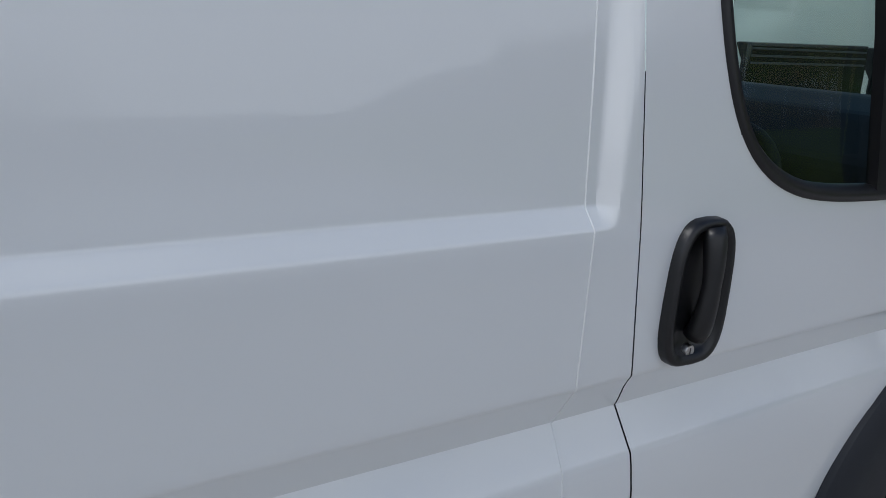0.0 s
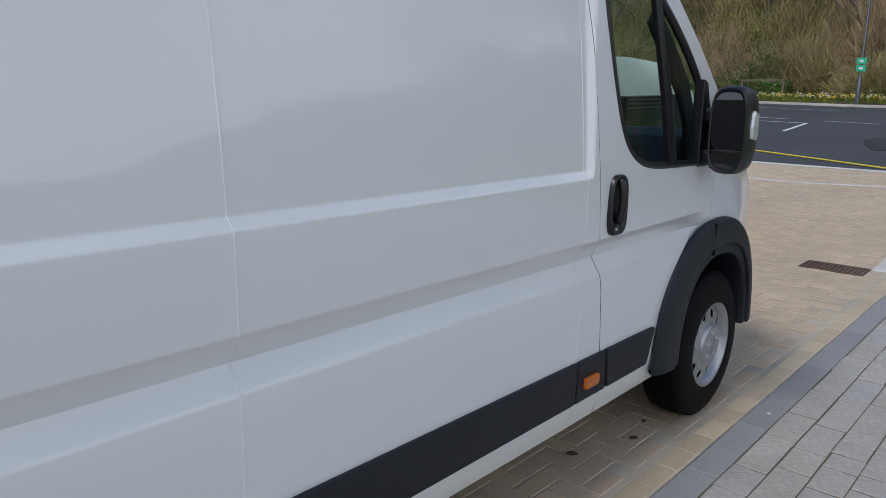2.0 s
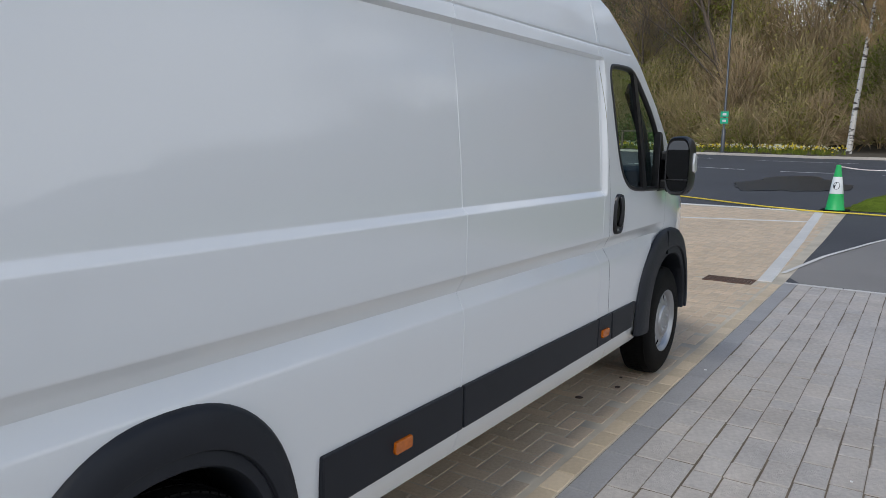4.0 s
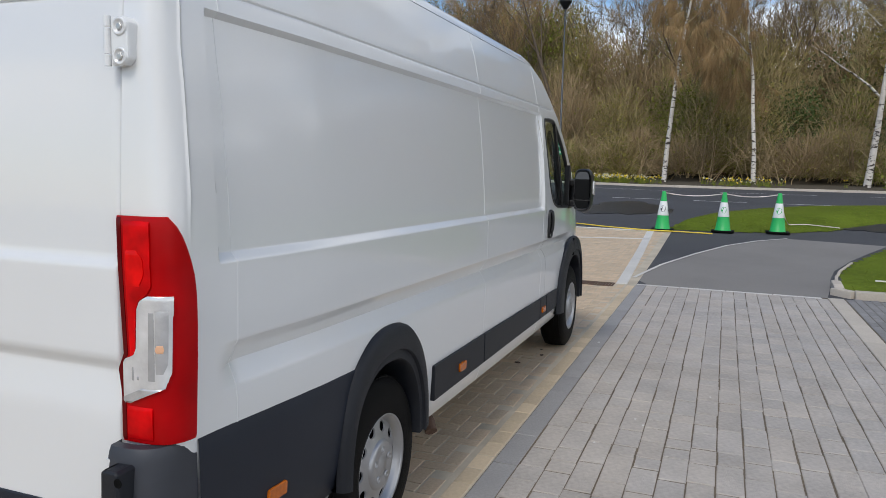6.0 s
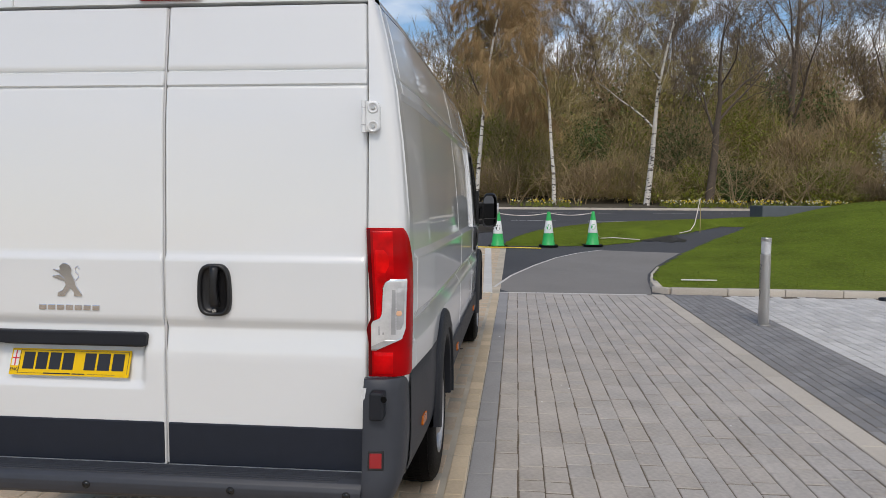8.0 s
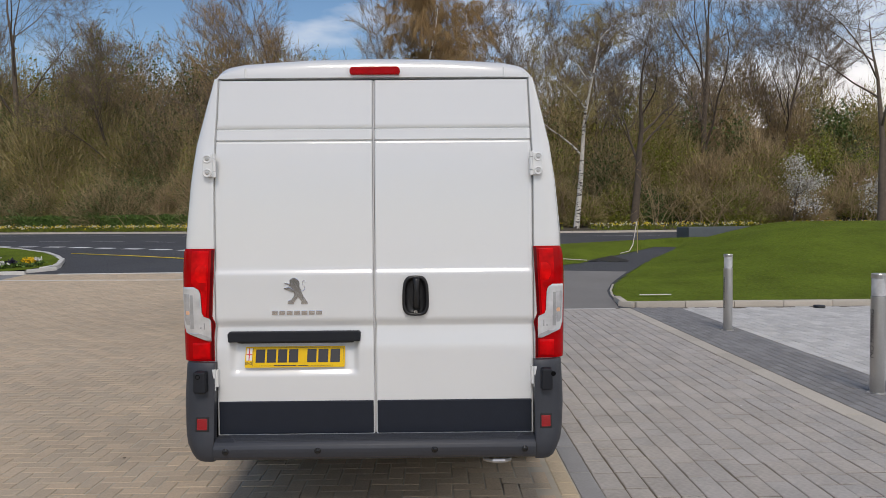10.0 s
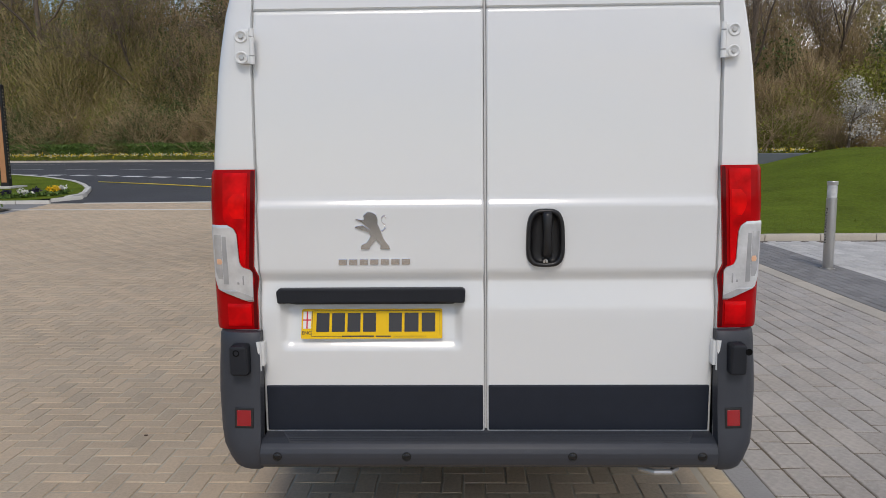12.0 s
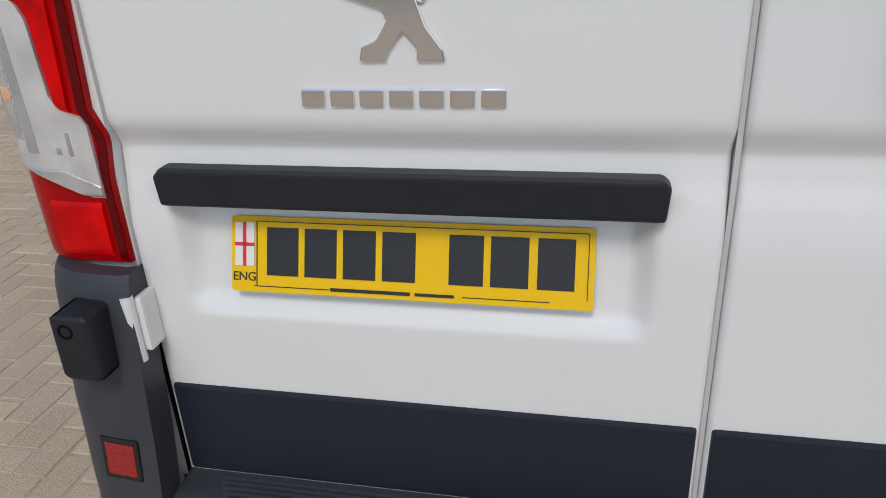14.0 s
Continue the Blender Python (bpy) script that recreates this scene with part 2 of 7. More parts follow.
def surface(fn, us, vs, skip=None):
    """A bmesh grid of the points fn(u, v)."""
    bm = bmesh.new()
    rows = [[bm.verts.new(fn(u, v)) for v in vs] for u in us]
    for i in range(len(us) - 1):
        for j in range(len(vs) - 1):
            if skip and skip((us[i] + us[i + 1]) / 2, (vs[j] + vs[j + 1]) / 2):
                continue
            bm.faces.new((rows[i][j], rows[i + 1][j], rows[i + 1][j + 1], rows[i][j + 1]))
    return bm


def thick(bm, depth):
    """Gives an open sheet thickness behind it."""
    bmesh.ops.recalc_face_normals(bm, faces=bm.faces[:])
    bmesh.ops.solidify(bm, geom=bm.faces[:], thickness=depth)
    return bm


def lathe(profile, n=32, axis="y"):
    """Turns (r, h) round an axis."""
    bm = bmesh.new()
    rings = []
    for r, h in profile:
        ring = []
        for k in range(n):
            a = 2 * math.pi * k / n
            c, s = r * math.cos(a), r * math.sin(a)
            ring.append(bm.verts.new((c, h, s) if axis == "y" else (c, s, h)))
        rings.append(ring)
    for a, b in zip(rings, rings[1:]):
        for k in range(n):
            bm.faces.new((a[k], a[(k + 1) % n], b[(k + 1) % n], b[k]))
    return bm


def tube(points, radius, n=8):
    """A round tube along points; radius may be one number or one for each point."""
    bm = bmesh.new()
    pts = [Vector(p) for p in points]
    rad = radius if isinstance(radius, (list, tuple)) else [radius] * len(pts)
    rings = []
    for i, p in enumerate(pts):
        d = (pts[min(i + 1, len(pts) - 1)] - pts[max(i - 1, 0)]).normalized()
        q = d.to_track_quat("Z", "Y")
        rings.append([bm.verts.new(p + q @ Vector((rad[i] * math.cos(2 * math.pi * k / n), rad[i] * math.sin(2 * math.pi * k / n), 0))) for k in range(n)])
    for a, b in zip(rings, rings[1:]):
        for k in range(n):
            bm.faces.new((a[k], a[(k + 1) % n], b[(k + 1) % n], b[k]))
    bm.faces.new(rings[0][::-1])
    bm.faces.new(rings[-1])
    return bm


def prism(outline, axis, lo, hi, bevel=0.0, seg=2):
    """A flat outline pushed through along an axis; outline in the two other axes, in order."""
    bm = bmesh.new()

    def at(p, h):
        return {"x": (h, p[0], p[1]), "y": (p[0], h, p[1]), "z": (p[0], p[1], h)}[axis]
    lower = [bm.verts.new(at(p, lo)) for p in outline]
    upper = [bm.verts.new(at(p, hi)) for p in outline]
    n = len(outline)
    bm.faces.new(lower[::-1])
    bm.faces.new(upper)
    for k in range(n):
        bm.faces.new((lower[k], lower[(k + 1) % n], upper[(k + 1) % n], upper[k]))
    bmesh.ops.recalc_face_normals(bm, faces=bm.faces[:])
    if bevel:
        bmesh.ops.bevel(bm, geom=bm.edges[:], offset=bevel, segments=seg, affect="EDGES", profile=0.6)
    return bm


def join(*bms):
    """Several bmeshes as one."""
    out = bmesh.new()
    for b in bms:
        me = bpy.data.meshes.new("tmp")
        b.to_mesh(me)
        b.free()
        out.from_mesh(me)
        bpy.data.meshes.remove(me)
    return out


def smooth_step(a, b, x):
    t = min(1.0, max(0.0, (x - a) / (b - a)))
    return t * t * (3 - 2 * t)


def lerp_table(x, xs, ys):
    return float(np.interp(x, xs, ys))


# ---------- the lie of the land ----------
LAND_X = [-400, 9.5, 13, 17, 22, 30, 42, 60, 400]
LAND_Z = [0, 0, 0.08, 0.25, 0.45, 0.68, 0.90, 1.05, 1.05]


def land(x):
    return float(np.interp(x, LAND_X, LAND_Z))


# ---------- the van ----------
van = empty("van", "white high-roof panel van with dark grey trim on tan paving", "van")
HUB_F, HUB_R, HUB_Z = 5.24, 1.235, 0.372

WIDE_Z = [0.36, 0.40, 0.44, 0.48, 0.65, 0.88, 0.92, 0.945, 1.0105, 1.082, 1.092, 1.20, 1.30, 1.345, 1.50, 1.80, 2.02, 2.10, 2.24, 2.37]
WIDE_Y = [0.950, 0.966, 0.978, 0.985, 0.993, 1.001, 0.9995, 0.997, 0.9610, 1.0045, 1.0054, 1.006, 1.007, 1.005, 0.996, 0.970, 0.942, 0.925, 0.894, 0.860]
PLAIN_Z = [0.36, 0.48, 0.65, 0.90, 1.20, 1.345, 1.50, 1.80, 2.02, 2.10, 2.24, 2.37]
PLAIN_Y = [0.950, 0.985, 0.993, 1.000, 1.004, 1.003, 0.996, 0.970, 0.942, 0.925, 0.894, 0.860]
SEAMS = (0.268, 2.570, 3.956)


def ramp(a, b, x):
    return min(1.0, max(0.0, (x - a) / (b - a)))



def gap_x(z):
    """Where the cab door meets the side panel."""
    return lerp_table(z, [0.36, 0.45, 0.765, 1.02, 1.06, 1.30, 1.60, 2.07, 2.37], [4.165, 4.150, 4.110, 4.076, 4.060, 4.036, 4.012, 3.996, 3.986])


def rake(x):
    """The unladen van stands a little higher at the back."""
    return 0.0085 * max(0.0, 3.94 - x)


def rear_x(z):
    return lerp_table(z, [0.3, 1.36, 1.90, 2.37, 2.5], [0.0, 0.0, 0.020, 0.085, 0.115])


def half_width(x, z):
    """Half the van's width at a length and height, with its creases, sunk panels and seams."""
    groove = smooth_step(0.17, 0.31, x) * (1 - smooth_step(4.75, 5.20, x))     # the crease dies out on the front wing
    w = groove * lerp_table(z, WIDE_Z, WIDE_Y) + (1 - groove) * lerp_table(z, PLAIN_Z, PLAIN_Y)
    rear_edge = 0.186 + 0.02 * max(0.0, 1.6 - z)
    front_edge = 3.972 + 0.04 * (z - 1.34)
    sunk = ramp(rear_edge, rear_edge + 0.008, x) * (1 - ramp(front_edge + 0.001, front_edge + 0.022, x)) * (0.65 * ramp(1.308, 1.334, z) + 0.35 * smooth_step(1.302, 1.340, z)) * (1 - ramp(2.012, 2.028, z))
    w -= 0.022 * sunk
    if 0.17 < x < 4.45:
        w -= 0.006 * max(0.0, 1 - abs(z - 2.085) / 0.007)
    for s in SEAMS:
        if abs(x - s) < 0.0014:
            w += 0.0016
    if x > 4.6:
        t = (x - 4.6) / 1.5
        w -= 0.20 * t ** 3.2 + 0.05 * t ** 2 * smooth_step(1.0, 1.4, z)
    return w


def corner(a, z):
    """The rear corner in plan: a runs from 0, facing back, to 1, facing sideways."""
    w = lerp_table(z, PLAIN_Z, PLAIN_Y)
    cy, cx, x0 = max(0.018, w - 0.848 * (1 - 0.018 * max(0, z - 1.9) / 0.46)), 0.15, rear_x(z)
    q = a * math.pi / 2
    e = 0.43
    bead = 0.0045 * smooth_step(1.40, 1.52, z) * math.exp(-((a - 0.895) / 0.016) ** 2)      # the upright edge of the corner panel
    return x0 + cx * (1 - math.cos(q) ** e), w - cy * (1 - math.sin(q) ** e) + bead


ZROWS = sorted(set([0.36, 0.40, 0.44, 0.48, 0.51, 0.55, 0.60, 0.65, 0.70, 0.75, 0.80, 0.84, 0.88, 0.90, 0.92, 0.929, 0.938, 0.945, 0.952, 0.975, 1.0, 1.005, 1.0105, 1.016, 1.03, 1.045, 1.055, 1.065, 1.075, 1.079, 1.082, 1.086, 1.090, 1.095, 1.105, 1.12, 1.16, 1.2, 1.26, 1.29, 1.302, 1.305, 1.308, 1.312, 1.317, 1.322, 1.327, 1.331, 1.334, 1.337, 1.341, 1.346, 1.36, 1.42, 1.5, 1.6, 1.7, 1.8, 1.9, 1.98, 2.008, 2.012, 2.02, 2.028, 2.033, 2.05, 2.074, 2.079, 2.085, 2.091, 2.096, 2.12, 2.18, 2.24, 2.30, 2.35, 2.37]))


def side_columns():
    xs = [0.158, 0.166, 0.174] + [0.180 + 0.004 * k for k in range(9)] + [0.22, 0.235, 0.25, 0.27, 0.30, 0.32]
    xs += [0.35 + 0.12 * k for k in range(31)]
    xs = [x for x in xs if x < 4.02 and not 0.78 < x < 1.74] + [0.79 + 0.03 * k for k in range(32)]
    xs = [x for x in xs if x < 3.9] + [3.90 + 0.006 * k for k in range(29)] + [4.0755]
    for s in SEAMS:
        xs = [x for x in xs if abs(x - s) > 0.0055]
        xs += [s - 0.005, s - 0.0022, s - 0.0012, s + 0.0012, s + 0.0022, s + 0.005]
    return sorted(set(xs))


def in_arch(x, z):
    return ((x - 1.252) / 0.392) ** 2 + ((z - 0.40) / 0.51) ** 2 < 1 or ((x - 5.17) / 0.47) ** 2 + ((z - 0.40) / 0.52) ** 2 < 1


def body_side(sgn):
    cols = [("edge", 0.0)] + [("corner", v) for v in [k / 14 for k in range(12)] + [0.82, 0.84, 0.855, 0.868, 0.88, 0.888, 0.895, 0.902, 0.91, 0.922, 0.94, 0.97, 1.0]] + [("x", x) for x in side_columns() if x > 0.155]

    def at(c, z):
        kind, v = c
        if kind == "edge":
            return (rear_x(z) + 0.05, sgn * 0.838 * (1 - 0.018 * max(0, z - 1.9) / 0.46), z)
        if kind == "corner":
            x, y = corner(v, z)
            return (x, sgn * y, z + rake(0.2) * (1 - smooth_step(1.45, 2.0, z)))
        t = smooth_step(0.15, 0.33, v)
        lift = rake(v) * (1 - smooth_step(1.45, 2.0, z))
        if v > 3.965:
            v += (gap_x(z) - 4.078) * (v - 3.965) / 0.113
        return (v + rear_x(z) * (1 - t), sgn * half_width(v, z), z + lift)
    bm = bmesh.new()
    pts = [[bm.verts.new(at(c, z)) for z in ZROWS] for c in cols]
    for i in range(len(cols) - 1):
        for j in range(len(ZROWS) - 1):
            mx_, mz_ = (pts[i][j].co.x + pts[i + 1][j].co.x) / 2, (ZROWS[j] + ZROWS[j + 1]) / 2
            if in_arch(mx_, mz_):
                continue
            bm.faces.new((pts[i][j], pts[i + 1][j], pts[i + 1][j + 1], pts[i][j + 1]))
    return part("side_panel", bm, PAINT, van, flat_angle=30)


WIN = [(4.108, 1.93), (4.123, 1.80), (4.172, 1.575), (4.198, 1.49), (4.232, 1.425), (4.275, 1.378), (4.335, 1.342), (4.41, 1.321), (4.53, 1.310), (4.80, 1.303), (4.995, 1.295), (5.02, 1.31), (4.96, 1.50), (4.865, 1.66), (4.685, 1.83), (4.545, 1.945), (4.47, 1.99), (4.40, 2.005), (4.155, 2.000), (4.124, 1.98)]


WIN = [(x - 0.014 * (1 - smooth_step(4.1, 4.7, x)), z) for x, z in WIN]
for _ in range(2):      # round the outline off
    WIN = [q for a, b in zip(WIN, WIN[1:] + WIN[:1]) for q in ((a[0] * 0.75 + b[0] * 0.25, a[1] * 0.75 + b[1] * 0.25), (a[0] * 0.25 + b[0] * 0.75, a[1] * 0.25 + b[1] * 0.75))]


def inside(poly, x, z):
    c = False
    for (x1, z1), (x2, z2) in zip(poly, poly[1:] + poly[:1]):
        if (z1 > z) != (z2 > z) and x < (x2 - x1) * (z - z1) / (z2 - z1) + x1:
            c = not c
    return c


def cut_above(bm, points):
    """Cuts away what lies above the straight lines through successive (x, z) points."""
    for (x1, z1), (x2, z2) in zip(points, points[1:]):
        n = Vector((-(z2 - z1), 0, x2 - x1)).normalized()
        if n.z < 0:
            n = -n
        bmesh.ops.bisect_plane(bm, geom=bm.verts[:] + bm.edges[:] + bm.faces[:], plane_co=(x1, 0, z1), plane_no=n, clear_outer=True)


PILLAR = [(4.0, 2.372), (4.22, 2.305), (4.42, 2.175), (4.60, 2.03), (5.40, 1.325)]
BONNET = [(5.0, 1.46), (5.62, 1.24), (5.88, 1.10), (6.04, 0.94)]


def cab_side(sgn):
    xs = [4.0787, 4.081, 4.085, 4.10, 4.12] + [4.14 + 0.0165 * k for k in range(57)] + [5.062]
    zs = sorted(set(ZROWS + [1.27 + 0.0165 * k for k in range(46)]))
    def shift(x, z):
        return x + (gap_x(z) - 4.078) * (1 - smooth_step(4.082, 4.40, x))
    bm = surface(lambda x, z: (shift(x, z), sgn * half_width(shift(x, z), z), z), xs, zs, lambda x, z: inside(WIN, shift(x, z), z) or in_arch(x, z))
    cut_above(bm, PILLAR)
    door = part("cab_door", bm, PAINT, van, flat_angle=30)
    xs = [5.066, 5.08] + [5.1 + 0.05 * k for k in range(21)]
    bm = surface(lambda x, z: (x, sgn * half_width(x, z), z), xs, [z for z in ZROWS if z < 1.5], lambda x, z: in_arch(x, z) or z < 0.40)
    cut_above(bm, BONNET)
    part("front_wing", bm, PAINT, van, flat_angle=48)
    # the pillar that stands between the window and the windscreen, ahead of the door
    bm = surface(lambda x, z: (x, sgn * half_width(x, z), z), [5.066 + 0.05 * k for k in range(13)], [1.2 + 0.03 * k for k in range(20)])
    cut_above(bm, [(4.60, 2.03), (5.40, 1.325)])
    bm2 = bm
    for f in [f for f in bm2.faces if f.calc_center_median().z < np.interp(f.calc_center_median().x, [5.0, 5.62], [1.46, 1.24])]:
        bm2.faces.remove(f)
    part("pillar", bm2, PAINT, van, flat_angle=48)
    # window: rubber seal, glass, division bar
    c = Vector((sum(p[0] for p in WIN) / len(WIN), sum(p[1] for p in WIN) / len(WIN)))

    def spread(k):
        out = []
        for i, p in enumerate(WIN):
            a, b = Vector(WIN[i - 1]), Vector(WIN[(i + 1) % len(WIN)])
            t = (b - a).normalized()
            nrm = Vector((t.y, -t.x))
            if nrm.dot(Vector(p) - c) < 0:
                nrm = -nrm
            out.append(Vector(p) + nrm * k)
        return out
    rings = [(0.010, -0.002), (0.008, 0.004), (-0.008, 0.005), (-0.017, -0.006), (-0.017, -0.02)]
    verts, m = [], len(WIN)
    for k, up in rings:
        for p in spread(k):
            verts.append((p.x, sgn * (half_width(p.x, p.y) + up), p.y))
    bm = bmesh.new()
    vs = [bm.verts.new(v) for v in verts]
    for f in grid_faces(len(rings), m, True):
        bm.faces.new([vs[i] for i in f])
    part("window_seal", bm, PLASTIC_D, door, "black rubber window seal", smooth=True)
    bm = bmesh.new()
    inner = spread(-0.012)
    bm.faces.new([bm.verts.new((p.x, sgn * (half_width(p.x, p.y) - 0.012), p.y)) for p in inner])
    bmesh.ops.triangulate(bm, faces=bm.faces[:])
    part("window_pane", bm, CABIN_GLASS, door, "green-tinted side window glass")
    bar = [(4.455, 1.985), (4.512, 1.95), (4.582, 1.60), (4.636, 1.308), (4.568, 1.308), (4.528, 1.56)]
    bm = bmesh.new()
    lo = [bm.verts.new((x, sgn * (half_width(x, z) - 0.016), z)) for x, z in bar]
    hi = [bm.verts.new((x, sgn * (half_width(x, z) + 0.004), z)) for x, z in bar]
    bm.faces.new(hi)
    bm.faces.new(lo[::-1])
    for k in range(len(bar)):
        bm.faces.new((lo[k], lo[(k + 1) % len(bar)], hi[(k + 1) % len(bar)], hi[k]))
    part("window_bar", bm, PLASTIC_D, door, "black upright bar between door glass and quarter light")
    return door


body_r, body_l = body_side(-1), body_side(1)
door_r, door_l = cab_side(-1), cab_side(1)


# roof, windscreen, bonnet and nose: sections across the van
def roof_point(x, v):
    """v from -1 to 1 across."""
    edge_y, edge_z = 0.861, 2.372
    a = abs(v)
    y = [0, 0.37, 0.70, 0.79, 0.83, 0.852, 0.861]
    zc = [2.487, 2.481, 2.461, 2.446, 2.425, 2.400, edge_z]
    z = float(np.interp(a * edge_y, y, zc))
    drop = 0.0
    if x > 3.85:
        drop = np.interp(x, [3.85, 4.0, 4.22, 4.42, 4.60], [0, 0.012, 0.067, 0.197, 0.342])
    return (x, math.copysign(a * edge_y, v), z - drop)


vs_across = [-1, -0.99, -0.965, -0.94, -0.915, -0.88, -0.82, -0.7, -0.55, -0.4, -0.2, 0, 0.2, 0.4, 0.55, 0.7, 0.82, 0.88, 0.915, 0.94, 0.965, 0.99, 1]
roof = part("roof", surface(roof_point, [0.20] + [0.3 + 0.25 * k for k in range(15)] + [3.9, 4.0, 4.1, 4.22, 4.32, 4.42, 4.51, 4.60], vs_across), PAINT, van, flat_angle=35)


def front_point(k, v):
    xe = np.interp(k, [0, 1, 1.02, 2, 3, 4, 5], [4.60, 5.38, 5.40, 5.90, 6.00, 6.04, 5.98])
    ze = np.interp(k, [0, 1, 1.02, 2, 3, 4, 5], [2.03, 1.335, 1.31, 1.07, 0.94, 0.60, 0.34])
    xc = np.interp(k, [0, 1, 1.02, 2, 3, 4, 5], [4.64, 5.48, 5.50, 6.03, 6.12, 6.14, 6.10])
    zc = np.interp(k, [0, 1, 1.02, 2, 3, 4, 5], [2.145, 1.37, 1.36, 1.16, 1.02, 0.62, 0.34])
    w = half_width(min(xe, 6.04), ze) - 0.004
    f = abs(v) ** 2.6
    return (xc + (xe - xc) * f, v * w, zc + (ze - zc) * f)


def front_part(name, k0, k1, mat, label):
    return part(name, surface(front_point, list(np.linspace(k0, k1, 12)), list(np.linspace(-1, 1, 25))), mat, van, label, smooth=True)


front_part("windscreen", 0.06, 0.97, CABIN_GLASS, "green-tinted windscreen")
front_part("windscreen_header", -0.001, 0.06, PAINT, "white roof header")
front_part("scuttle", 0.97, 1.05, PLASTIC_D, "black scuttle panel")
front_part("bonnet", 1.05, 2.6, PAINT, "short white bonnet")
front_part("front_bumper", 2.6, 5.0, PLASTIC, "dark plastic front bumper")

# closed rear cap over the doors, with the high brake lamp
def cap_point(v, k):
    edge = 0.858
    y = v * edge
    zt = roof_point(0.3, v)[2]
    path = [(0.30, zt), (0.20, zt + 0.001), (0.13, zt - 0.008), (0.10, zt - 0.03), (0.088, min(zt - 0.03, 2.40)), (0.086, 2.374), (0.12, 2.368)]
    i = min(int(k), 5)
    (x1, z1), (x2, z2) = path[i], path[i + 1]
    t = k - i
    back = 0.02 * abs(v) ** 6
    return (x1 + (x2 - x1) * t + back, y, z1 + (z2 - z1) * t)


cap = part("roof_cap", surface(cap_point, [v * 0.99 for v in vs_across], [0, 0.5, 1, 1.35, 1.7, 2, 2.35, 2.7, 3, 3.5, 4, 4.5, 5, 5.5, 6]), PAINT, van, flat_angle=50)
part("brake_lamp", prism([(-0.125, 2.386), (-0.131, 2.396), (-0.131, 2.414), (-0.118, 2.428), (0.122, 2.428), (0.135, 2.414), (0.135, 2.396), (0.128, 2.386)], "x", 0.066, 0.125, 0.005), RED_MID, van, "dark red high-level brake lamp")
for s in (-1, 1):
    part("cap_joint", box(0.0865, 0.16, s * 0.688 - 0.0035, s * 0.688 + 0.0035, 2.377, 2.424, 0.002), PAINT, van)


# ---- rear doors ----
def door_x(y, z, left):
    x = rear_x(z) - 0.006
    x += 0.012 * smooth_step(1.336, 1.368, z)
    x += lerp_table(z, [0.90, 0.955, 1.030, 1.062, 1.068, 1.102, 1.115], [0, 0.0, 0.014, 0.019, 0.018, 0.001, 0])
    for zc in (2.036, 2.100):
        x += 0.007 * max(0.0, 1 - abs(z - zc) / 0.006)
    x += 0.004 * (2.040 < z < 2.096) * -1
    if left:
        t = smooth_step(0.088, 0.132, y) * (1 - smooth_step(0.738, 0.782, y)) * smooth_step(0.800, 0.840, z) * (1 - smooth_step(1.0, 1.012, z))
        x += t * (0.015 + 0.21 * max(0.0, z - 0.825))
    # rounded edges
    e = min(abs(y - (0.0165 if left else 0.0075)), abs(abs(y) - (0.8425 if left else 0.8405)))
    x += 0.008 * max(0.0, 1 - e / 0.007) ** 2
    return x


